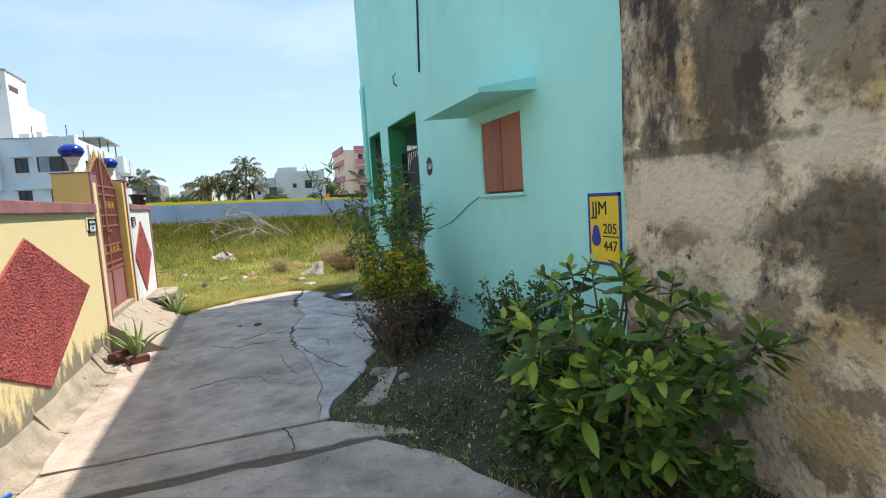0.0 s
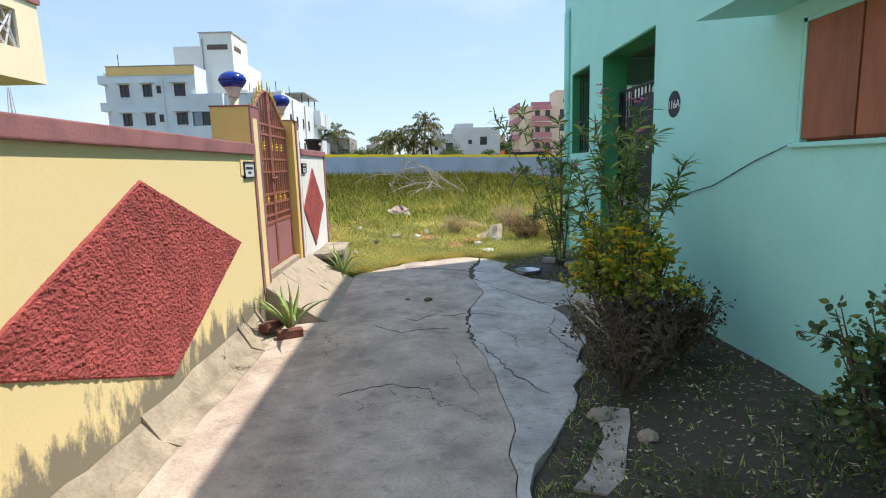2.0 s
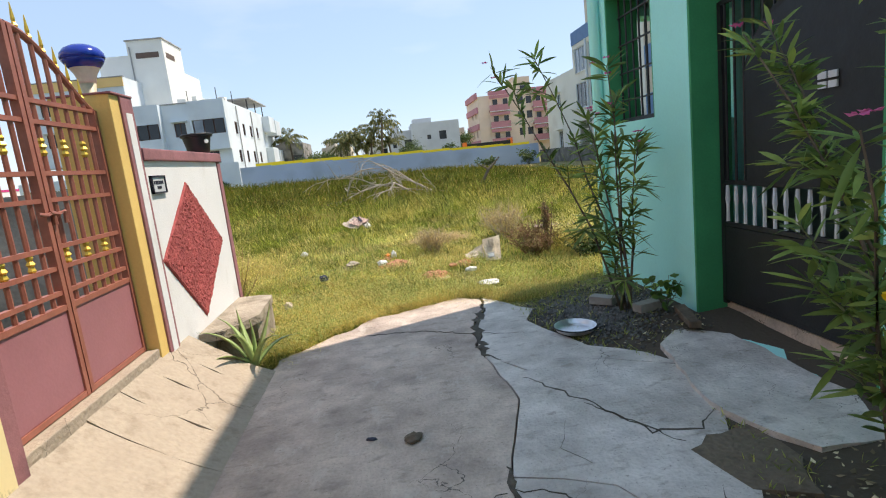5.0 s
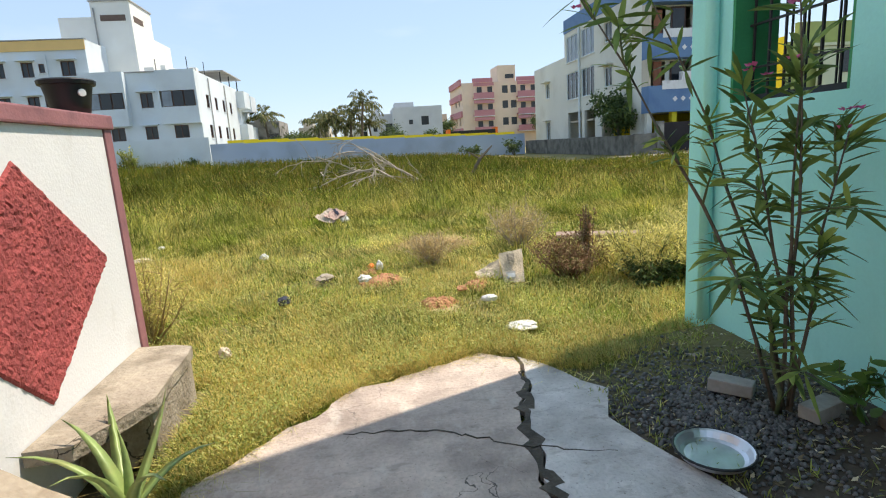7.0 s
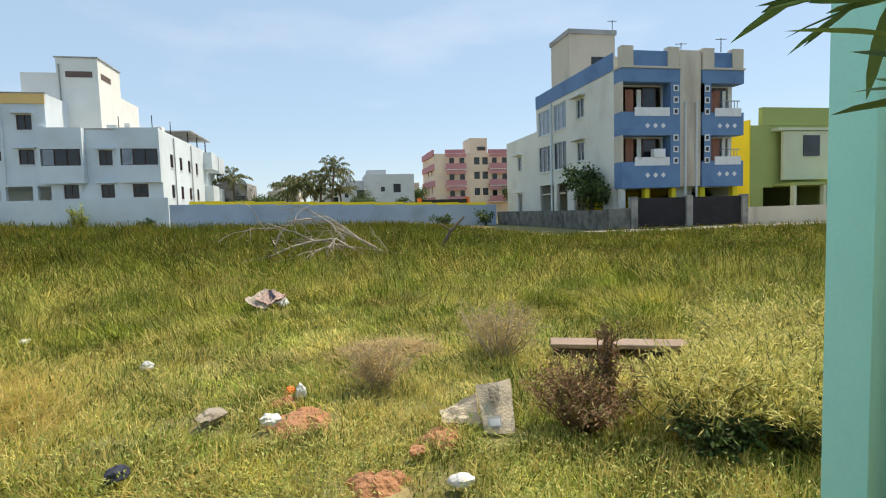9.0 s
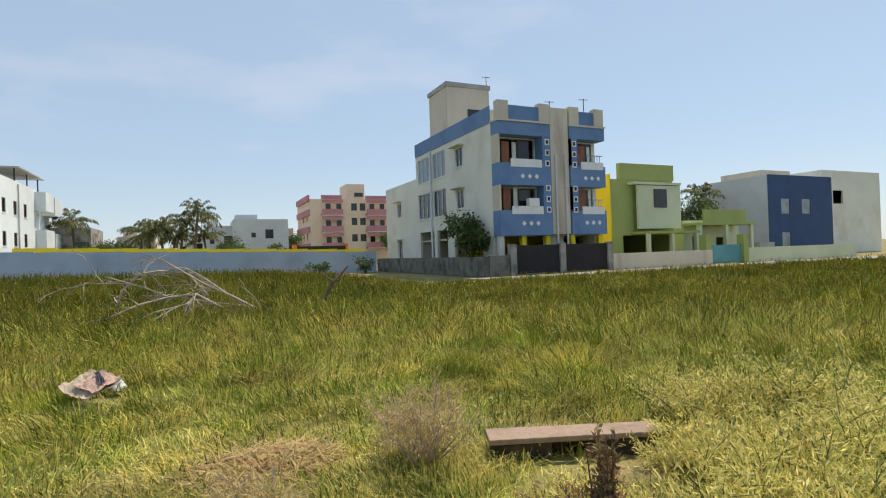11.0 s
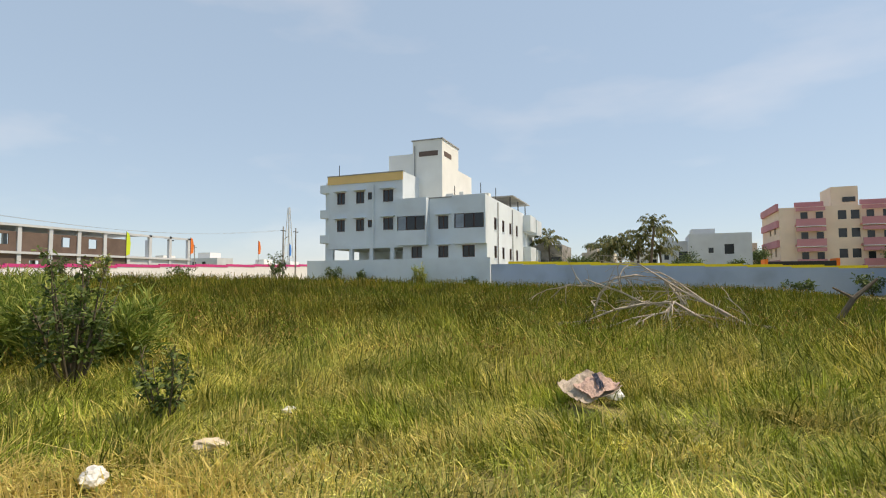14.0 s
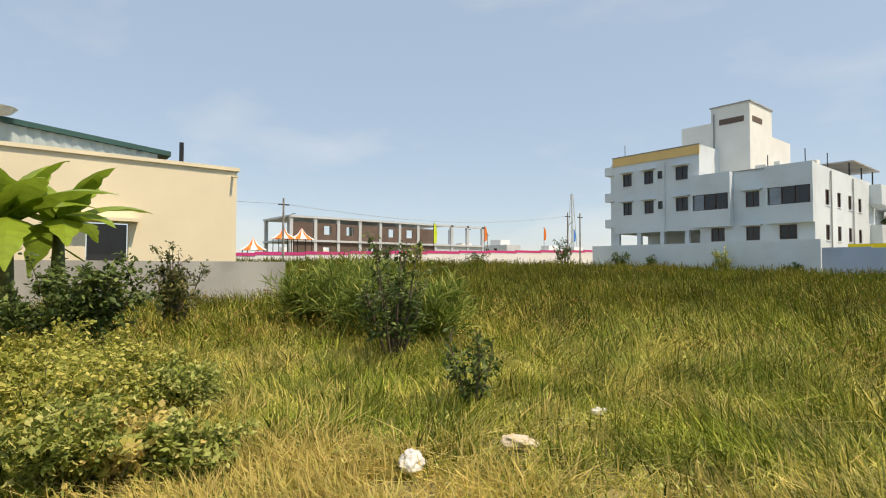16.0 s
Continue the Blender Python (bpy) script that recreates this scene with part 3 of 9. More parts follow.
def weathered(m, colour, scale, lo, hi, cover, stretch=(1, 1, 1)):
    """Adds grime of a second colour in patches of one size."""
    n, k = m.node_tree.nodes, m.node_tree.links
    b = n["Principled BSDF"]
    src = b.inputs["Base Color"].links[0].from_socket
    g = n.new("ShaderNodeNewGeometry")
    mp = n.new("ShaderNodeMapping")
    mp.inputs["Scale"].default_value = stretch
    k.new(g.outputs["Position"], mp.inputs["Vector"])
    t = n.new("ShaderNodeTexNoise")
    t.inputs["Scale"].default_value, t.inputs["Detail"].default_value, t.inputs["Roughness"].default_value = scale, 10, 0.65
    k.new(mp.outputs[0], t.inputs["Vector"])
    r = n.new("ShaderNodeMapRange")
    for key, val in (("From Min", lo), ("From Max", hi), ("To Min", 0.0), ("To Max", cover)):
        r.inputs[key].default_value = val
    k.new(t.outputs["Fac"], r.inputs["Value"])
    mx = n.new("ShaderNodeMix")
    mx.data_type = "RGBA"
    k.new(r.outputs[0], mx.inputs[0])
    k.new(src, mx.inputs[6])
    mx.inputs[7].default_value = (*colour, 1)
    k.new(mx.outputs[2], b.inputs["Base Color"])


for name in ("concrete", "concrete_grey"):
    weathered(M[name], (0.22, 0.18, 0.15), 9.0, 0.55, 0.66, 0.5, (0.7, 1.3, 1))
    weathered(M[name], (0.70, 0.64, 0.57), 5.0, 0.56, 0.68, 0.45, (1.3, 0.7, 1))
    weathered(M[name], (0.16, 0.135, 0.11), 55.0, 0.60, 0.66, 0.55)
weathered(M["ramp"], (0.22, 0.17, 0.12), 7.0, 0.55, 0.66, 0.5)
weathered(M["turq"], (0.27, 0.60, 0.55), 1.6, 0.56, 0.74, 0.35, (1, 1, 0.5))
weathered(M["turq"], (0.52, 0.90, 0.85), 4.0, 0.58, 0.7, 0.25)
weathered(M["white"], (0.48, 0.44, 0.38), 3.5, 0.58, 0.72, 0.35, (1, 1, 0.4))


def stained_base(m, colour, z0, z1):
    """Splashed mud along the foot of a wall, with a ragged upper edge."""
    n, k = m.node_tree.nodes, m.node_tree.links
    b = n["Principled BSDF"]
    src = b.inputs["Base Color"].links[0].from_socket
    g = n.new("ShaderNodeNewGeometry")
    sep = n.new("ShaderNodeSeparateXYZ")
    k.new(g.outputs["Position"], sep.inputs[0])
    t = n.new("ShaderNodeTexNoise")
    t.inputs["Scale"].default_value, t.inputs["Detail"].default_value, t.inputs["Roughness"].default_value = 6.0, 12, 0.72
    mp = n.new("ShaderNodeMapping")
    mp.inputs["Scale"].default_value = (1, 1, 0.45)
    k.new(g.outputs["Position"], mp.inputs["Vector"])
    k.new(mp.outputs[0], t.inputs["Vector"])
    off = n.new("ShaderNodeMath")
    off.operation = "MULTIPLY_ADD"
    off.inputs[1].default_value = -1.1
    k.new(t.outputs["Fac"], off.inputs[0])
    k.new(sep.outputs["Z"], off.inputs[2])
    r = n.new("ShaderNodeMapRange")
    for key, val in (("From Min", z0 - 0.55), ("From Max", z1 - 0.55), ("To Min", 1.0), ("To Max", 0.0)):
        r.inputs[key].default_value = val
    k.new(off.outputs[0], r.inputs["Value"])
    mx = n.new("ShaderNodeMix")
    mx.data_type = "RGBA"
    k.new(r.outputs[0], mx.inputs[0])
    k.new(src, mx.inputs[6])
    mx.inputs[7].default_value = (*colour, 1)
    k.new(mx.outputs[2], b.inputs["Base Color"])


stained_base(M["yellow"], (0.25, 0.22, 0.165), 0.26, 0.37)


# ---- mesh helpers ----
ORIGIN = {}


def thing(name, loc, label, category, group="", kind=""):
    e = new(name)
    e.empty_display_size = 0.2
    e.location = loc
    ORIGIN[e] = Vector(loc)
    return tagged(e, label, category, group, kind)


def part(name, bm, material, parent=None, label="", smooth=False):
    """Links a bmesh in world coordinates as one mesh under a thing, or under a part."""
    me = bpy.data.meshes.new(name)
    o = ORIGIN.get(parent, Vector((0, 0, 0)))
    bm.normal_update()
    bmesh.ops.translate(bm, verts=bm.verts, vec=-o)
    bm.to_mesh(me)
    bm.free()
    if smooth:
        me.polygons.foreach_set("use_smooth", [True] * len(me.polygons))
    me.materials.append(M[material] if isinstance(material, str) else material)
    ob = new(name, me)
    ob.parent = parent
    ORIGIN[ob] = o
    return tagged(ob, label)


def solo(name, bm, material, label, category, loc=(0, 0, 0), group="", kind="", smooth=False):
    """A top-level thing of one mesh, with its origin at loc."""
    ORIGIN["solo"] = Vector(loc)
    me = bpy.data.meshes.new(name)
    bmesh.ops.translate(bm, verts=bm.verts, vec=-Vector(loc))
    bm.normal_update()
    bm.to_mesh(me)
    bm.free()
    if smooth:
        me.polygons.foreach_set("use_smooth", [True] * len(me.polygons))
    me.materials.append(M[material] if isinstance(material, str) else material)
    ob = new(name, me)
    ob.location = loc
    ORIGIN[ob] = Vector(loc)
    return tagged(ob, label, category, group, kind)


def raw_mesh(name, verts, faces, material, loc=(0, 0, 0), parent=None):
    me = bpy.data.meshes.new(name)
    v = np.asarray(verts, dtype=np.float32) - np.asarray(loc, dtype=np.float32)
    f = np.asarray(faces, dtype=np.int32)
    me.vertices.add(len(v))
    me.vertices.foreach_set("co", v.ravel())
    me.loops.add(f.size)
    me.loops.foreach_set("vertex_index", f.ravel())
    me.polygons.add(len(f))
    me.polygons.foreach_set("loop_start", np.arange(0, f.size, f.shape[1], dtype=np.int32))
    me.update(calc_edges=True)
    me.materials.append(M[material] if isinstance(material, str) else material)
    ob = new(name, me)
    if parent:
        ob.parent = parent
        ORIGIN[ob] = ORIGIN[parent]
    else:
        ob.location = loc
        ORIGIN[ob] = Vector(loc)
    return ob


def box(bm, a, b, bevel=0.0):
    x0, y0, z0 = (min(a[i], b[i]) for i in range(3))
    x1, y1, z1 = (max(a[i], b[i]) for i in range(3))
    v = [bm.verts.new(p) for p in ((x0, y0, z0), (x1, y0, z0), (x1, y1, z0), (x0, y1, z0), (x0, y0, z1), (x1, y0, z1), (x1, y1, z1), (x0, y1, z1))]
    f = [bm.faces.new([v[i] for i in q]) for q in ((0, 3, 2, 1), (4, 5, 6, 7), (0, 1, 5, 4), (1, 2, 6, 5), (2, 3, 7, 6), (3, 0, 4, 7))]
    if bevel:
        bmesh.ops.bevel(bm, geom=list({e for q in f for e in q.edges}), offset=bevel, segments=2, affect="EDGES", profile=0.6)
    return bm


def boxed(a, b, bevel=0.0):
    return box(bmesh.new(), a, b, bevel)


def tube(bm, points, radii, n=8, cap=True):
    """A round bar along a line of points, with a radius at each."""
    pts = [Vector(p) for p in points]
    if isinstance(radii, (int, float)):
        radii = [radii] * len(pts)
    rings = []
    for i, p in enumerate(pts):
        d = (pts[min(i + 1, len(pts) - 1)] - pts[max(i - 1, 0)]).normalized()
        u = d.orthogonal().normalized()
        w = d.cross(u)
        rings.append([bm.verts.new(p + radii[i] * (math.cos(2 * math.pi * j / n) * u + math.sin(2 * math.pi * j / n) * w)) for j in range(n)])
    for r0, r1 in zip(rings, rings[1:]):
        a = min(range(n), key=lambda s: (r0[0].co - r1[s].co).length)
        for j in range(n):
            bm.faces.new((r0[j], r0[(j + 1) % n], r1[(j + 1 + a) % n], r1[(j + a) % n]))
    if cap:
        bm.faces.new(rings[0][::-1])
        bm.faces.new(rings[-1])
    return bm


def lathe(bm, centre, profile, n=20):
    """A turned shape about an upright axis, from (radius, height) pairs."""
    c = Vector(centre)
    rings = [[bm.verts.new(c + Vector((r * math.cos(2 * math.pi * j / n), r * math.sin(2 * math.pi * j / n), z))) for j in range(n)] for r, z in profile]
    for r0, r1 in zip(rings, rings[1:]):
        for j in range(n):
            bm.faces.new((r0[j], r0[(j + 1) % n], r1[(j + 1) % n], r1[j]))
    bm.faces.new(rings[0][::-1])
    bm.faces.new(rings[-1])
    return bm


def prism(bm, outline, z0, z1):
    """A flat outline (x, y) raised from z0 to z1."""
    lo = [bm.verts.new((x, y, z0)) for x, y in outline]
    hi = [bm.verts.new((x, y, z1)) for x, y in outline]
    bm.faces.new(lo[::-1])
    bm.faces.new(hi)
    for i in range(len(lo)):
        j = (i + 1) % len(lo)
        bm.faces.new((lo[i], lo[j], hi[j], hi[i]))
    return bm


def wall(bm, axis, at, thick, u0, u1, z0, z1, holes=()):
    """A wall across the axis "x" or "y" at that place, reaching thick further along the axis, with rectangular openings (u0, z0, u1, z1)."""
    us = sorted({u0, u1, *(h[0] for h in holes), *(h[2] for h in holes)})
    zs = sorted({z0, z1, *(h[1] for h in holes), *(h[3] for h in holes)})
    us = [u for u in us if u0 <= u <= u1]
    zs = [z for z in zs if z0 <= z <= z1]
    p = {}

    def vert(i, j, s):
        if (i, j, s) not in p:
            a = at + thick * s
            p[i, j, s] = bm.verts.new((a, us[i], zs[j]) if axis == "x" else (us[i], a, zs[j]))
        return p[i, j, s]

    def solid(i, j):
        if not (0 <= i < len(us) - 1 and 0 <= j < len(zs) - 1):
            return False
        u, z = (us[i] + us[i + 1]) / 2, (zs[j] + zs[j + 1]) / 2
        return not any(h[0] < u < h[2] and h[1] < z < h[3] for h in holes)

    for i in range(len(us) - 1):
        for j in range(len(zs) - 1):
            if solid(i, j):
                for s in (0, 1):
                    bm.faces.new((vert(i, j, s), vert(i + 1, j, s), vert(i + 1, j + 1, s), vert(i, j + 1, s)))
                for di, dj, a, b in ((-1, 0, (i, j), (i, j + 1)), (1, 0, (i + 1, j), (i + 1, j + 1)), (0, -1, (i, j), (i + 1, j)), (0, 1, (i, j + 1), (i + 1, j + 1))):
                    if not solid(i + di, j + dj):
                        bm.faces.new((vert(*a, 0), vert(*b, 0), vert(*b, 1), vert(*a, 1)))
    bmesh.ops.recalc_face_normals(bm, faces=bm.faces)
    return bm


def words(text, size, material, parent, origin, right, up, label="", name="lettering", extrude=0.002):
    """Built-in lettering as a mesh, its lower left corner at origin."""
    cu = bpy.data.curves.new(name, "FONT")
    cu.body, cu.size, cu.extrude = text, size, extrude
    tmp = bpy.data.objects.new(name, cu)
    scene.collection.objects.link(tmp)
    me = bpy.data.meshes.new_from_object(tmp.evaluated_get(bpy.context.evaluated_depsgraph_get()))
    bpy.data.objects.remove(tmp)
    r, u = Vector(right), Vector(up)
    m = Matrix((r, u, r.cross(u))).transposed().to_4x4()
    o = ORIGIN.get(parent, Vector((0, 0, 0)))
    m.translation = Vector(origin) - o
    me.transform(m)
    me.materials.append(M[material])
    ob = new(name, me)
    ob.parent = parent
    ORIGIN[ob] = o
    return tagged(ob, label)


def smooth01(a, b, x):
    t = np.clip((x - a) / (b - a), 0, 1)
    return t * t * (3 - 2 * t)


def rise(x, y):
    """The height of the open ground: flat by the lane, rising gently far off on the west side."""
    d = np.hypot(x, y - 8)
    return 1.45 * smooth01(16, 62, d) * smooth01(8, -48, x)


# ---- ground ----
def ground_material():
    m = mat("field_soil", (0.19, 0.18, 0.055), 0.95, 0.3, 0.8, 0.6, 30, 0, (0.34, 0.26, 0.12), 0.56, 0.9, 0.12)
    n, k = m.node_tree.nodes, m.node_tree.links
    b = n["Principled BSDF"]
    src = b.inputs["Base Color"].links[0].from_socket
    g = n.new("ShaderNodeNewGeometry")
    sep = n.new("ShaderNodeSeparateXYZ")
    k.new(g.outputs["Position"], sep.inputs[0])
    t = n.new("ShaderNodeTexNoise")
    t.inputs["Scale"].default_value, t.inputs["Detail"].default_value = 1.8, 8
    k.new(g.outputs["Position"], t.inputs["Vector"])
    add = n.new("ShaderNodeMath")
    add.operation = "ADD"
    k.new(sep.outputs["Y"], add.inputs[0])
    k.new(t.outputs["Fac"], add.inputs[1])
    r = n.new("ShaderNodeMapRange")
    r.inputs["From Min"].default_value, r.inputs["From Max"].default_value = 7.2, 8.2
    k.new(add.outputs[0], r.inputs["Value"])
    mx = n.new("ShaderNodeMix")
    mx.data_type = "RGBA"
    k.new(r.outputs[0], mx.inputs[0])
    mx.inputs[6].default_value = (0.078, 0.06, 0.042, 1)
    k.new(src, mx.inputs[7])
    k.new(mx.outputs[2], b.inputs["Base Color"])
    return m


def grid_axis(lo, hi, step, far):
    out = list(np.arange(lo, hi + step / 2, step))
    s, x = step, hi
    while x < far:
        s *= 1.35
        x += s
        out.append(x)
    s, x = step, lo
    while x > -far:
        s *= 1.35
        x -= s
        out.insert(0, x)
    return np.array(out)


LANE_Y = (-7, -2.0, -0.6, 0.1, 0.9, 1.4, 2.05, 2.75, 3.4, 4.1, 5.3, 5.9, 6.6, 7.2)
LANE_X = (1.9, 1.85, 1.5, 1.1, 0.66, 0.42, 0.72, 1.02, 1.25, 1.3, 1.75, 1.3, 1.05, 1.0)


def strip_z(x, y):
    """The soil between the lane and the house, rising to the wall."""
    return -0.015 + 0.085 * smooth01(0.0, 1.3, x - np.interp(y, LANE_Y, LANE_X))


def build_ground():
    xs, ys = grid_axis(-6, 4, 0.1, 2500), grid_axis(-3, 14, 0.1, 2500)
    X, Y = np.meshgrid(xs, ys, indexing="ij")
    Z = rise(X, Y) - 0.03
    rough = np.array([noise.noise((x * 1.7, y * 1.7, 0)) + 0.5 * noise.noise((x * 5, y * 5, 3)) for x, y in zip(X.ravel(), Y.ravel())]).reshape(X.shape)
    near = (np.abs(X) < 40) & (np.abs(Y) < 60)
    Z += np.where(near, 0.018 * rough, 0)
    edge = np.interp(Y, LANE_Y, LANE_X)
    lane = (1 - smooth01(7.0, 7.5, Y)) * smooth01(-1.75, -1.5, X) * (1 - smooth01(edge - 0.12, edge - 0.02, X))
    strip = (1 - smooth01(7.2, 8.0, Y)) * smooth01(edge - 0.1, edge, X)
    Z = np.where(strip > 0.5, strip_z(X, Y) + 0.012 * rough * near, Z) - 0.07 * lane
    nx, ny = X.shape
    idx = np.arange(nx * ny).reshape(nx, ny)
    faces = np.stack([idx[:-1, :-1], idx[1:, :-1], idx[1:, 1:], idx[:-1, 1:]], -1).reshape(-1, 4)
    ob = raw_mesh("ground", np.stack([X, Y, Z], -1).reshape(-1, 3), faces, ground_material())
    ob.data.polygons.foreach_set("use_smooth", [True] * len(ob.data.polygons))
    tagged(ob, "bare brown soil and overgrown field ground", "ground", kind="structure")


build_ground()


def jag(points, amount=0.03, step=0.18, seed=1):
    """A broken edge along a line of points."""
    rnd = random.Random(seed)
    out = []
    for (x0, y0), (x1, y1) in zip(points, points[1:]):
        n = max(1, int(math.hypot(x1 - x0, y1 - y0) / step))
        for i in range(n):
            f = i / n
            out.append((x0 + f * (x1 - x0) + rnd.uniform(-amount, amount), y0 + f * (y1 - y0) + rnd.uniform(-amount, amount)))
    out.append(points[-1])
    return out


def crack_fill(parent, points, width, seed):
    """A wandering crack packed with dirt: a thin ribbon that swells and narrows."""
    rnd = random.Random(seed)
    line = jag(points, 0.016 + 0.2 * width, 0.045, seed)
    bm = bmesh.new()
    rows = []
    n = len(line)
    for i, (x, y) in enumerate(line):
        a, b = line[max(0, i - 1)], line[min(n - 1, i + 1)]
        L = math.hypot(b[0] - a[0], b[1] - a[1]) + 1e-6
        nx, ny = -(b[1] - a[1]) / L, (b[0] - a[0]) / L
        w = 0.5 * width * rnd.uniform(0.35, 1.25) * min(1.0, 0.15 + 4 * min(i, n - 1 - i) / n)
        rows.append([bm.verts.new((x + nx * w * k, y + ny * w * k, z)) for k, z in ((-1.1, -0.02), (-1, 0.0042), (1, 0.0042), (1.1, -0.02))])
    for p, q in zip(rows, rows[1:]):
        for k in range(3):
            bm.faces.new((p[k], p[k + 1], q[k + 1], q[k]))
    bmesh.ops.recalc_face_normals(bm, faces=bm.faces)
    part("crack", bm, "crack_dirt", parent, "dirt-filled crack")


def build_lane():
    lane = thing("pavement", (0, 3, 0), "worn grey concrete lane with cracked slabs", "pavement", kind="structure")
    long_crack = jag([(0.36, 1.38), (0.45, 2.2), (0.43, 3.0), (0.37, 3.4), (0.34, 3.8), (0.35, 4.15), (0.41, 4.5), (0.5, 4.8), (0.62, 5.24), (0.58, 5.6), (0.56, 5.95)], 0.024, 0.12, 3)
    long_far = jag([(0.56, 5.95), (0.57, 6.22), (0.60, 6.62), (0.78, 7.2), (0.8, 7.5)], 0.035, 0.11, 4)
    branch = jag([(0.41, 4.5), (0.8, 4.3), (1.05, 4.0), (1.25, 3.4)], 0.03, 0.15, 5)
    cross = jag([(0.56, 5.95), (0.79, 5.6), (0.97, 5.67), (1.3, 5.6), (1.75, 5.3)], 0.03, 0.15, 6)
    left = [(-1.36, 1.38), (-1.36, 7.0)]
    front = jag([(-1.05, 6.2), (-0.95, 6.5), (-0.72, 6.75), (-0.5, 7.05), (-0.2, 7.32), (0.25, 7.5), (0.6, 7.62), (0.8, 7.5)], 0.045, 0.085, 7)
    joint = jag([(-1.36, 1.38), (0.36, 1.38)], 0.012, 0.2, 8)
    rj = long_crack
    right_lo = jag([(1.25, 3.4), (1.02, 2.75), (0.72, 2.05), (0.5, 1.7), (0.42, 1.4)], 0.04, 0.14, 9)
    right_hi = jag([(1.75, 5.3), (1.6, 4.9), (1.48, 4.5), (1.3, 4.1), (1.25, 3.4)], 0.04, 0.14, 10)
    far_edge = jag([(0.8, 7.5), (1.0, 7.2), (1.16, 6.9), (1.05, 6.6), (1.12, 6.2), (1.3, 5.9), (1.6, 5.62), (1.75, 5.3)], 0.03, 0.14, 11)
    slabs = [
        joint + rj[1:] + long_far[1:] + front[::-1][1:] + [(-1.05, 5.6), (-1.05, 4.3), (-1.36, 4.2)],
        rj[:rj.index(min(rj, key=lambda p: abs(p[0] - 0.41) + abs(p[1] - 4.5))) + 1] + branch[1:] + right_lo[1:],
        [(0.41, 4.5)] + [p for p in rj if p[1] > 4.53] + cross[1:] + right_hi[1:] + branch[::-1][1:-1],
        long_far + far_edge[1:] + cross[::-1][1:-1],
        jag([(-1.36, 0.98), (0.66, 0.98), (0.9, 0.9)], 0.02, 0.15, 12) + jag([(0.86, 1.0), (0.6, 1.2), (0.42, 1.36), (-1.36, 1.36)], 0.015, 0.2, 13),
        jag([(-1.36, -7.0), (1.9, -7.0)], 0, 1, 14) + jag([(1.85, -2.0), (1.5, -0.6), (1.1, 0.1), (0.85, 0.7), (0.66, 0.88), (-1.36, 0.88)], 0.03, 0.16, 15),
    ]
    for i, s in enumerate(slabs):
        cx, cy = sum(p[0] for p in s) / len(s), sum(p[1] for p in s) / len(s)
        s = [(cx + (x - cx) * 0.988 + (0.016 if i == 3 else 0), cy + (y - cy) * 0.997) for x, y in s]
        bm = bmesh.new()
        prism(bm, s, -0.1, (0.0, 0.001, 0.002, 0.002, -0.003, 0.0)[i])
        bmesh.ops.recalc_face_normals(bm, faces=bm.faces)
        part("slab", bm, "concrete_grey" if i in (1, 2, 3) else "concrete", lane)
    # the slab before the house door
    bm = prism(bmesh.new(), jag([(1.62, 4.5), (1.72, 4.3), (2.22, 4.3), (2.22, 5.95), (1.92, 5.85), (1.72, 5.65), (1.64, 5.3), (1.57, 5.05), (1.55, 4.72)], 0.018, 0.1, 16), -0.06, 0.028)
    bmesh.ops.recalc_face_normals(bm, faces=bm.faces)
    part("slab", bm, "concrete_grey", lane)
    bm = prism(bmesh.new(), jag([(0.62, 1.5), (0.9, 1.95), (1.0, 2.3), (1.15, 2.25), (0.95, 1.7), (0.75, 1.45)], 0.02, 0.15, 17), -0.05, 0.008)
    bmesh.ops.recalc_face_normals(bm, faces=bm.faces)
    part("slab", bm, "concrete", lane)
    # packed dirt in the open joints
    bm = prism(bmesh.new(), jag([(-1.34, 0.82), (0.72, 0.82), (0.72, 1.02), (-1.34, 1.02)], 0.012, 0.12, 18), -0.09, -0.014)
    bmesh.ops.recalc_face_normals(bm, faces=bm.faces)
    part("joint_dirt", bm, "dirt", lane, "packed dirt in an open joint")
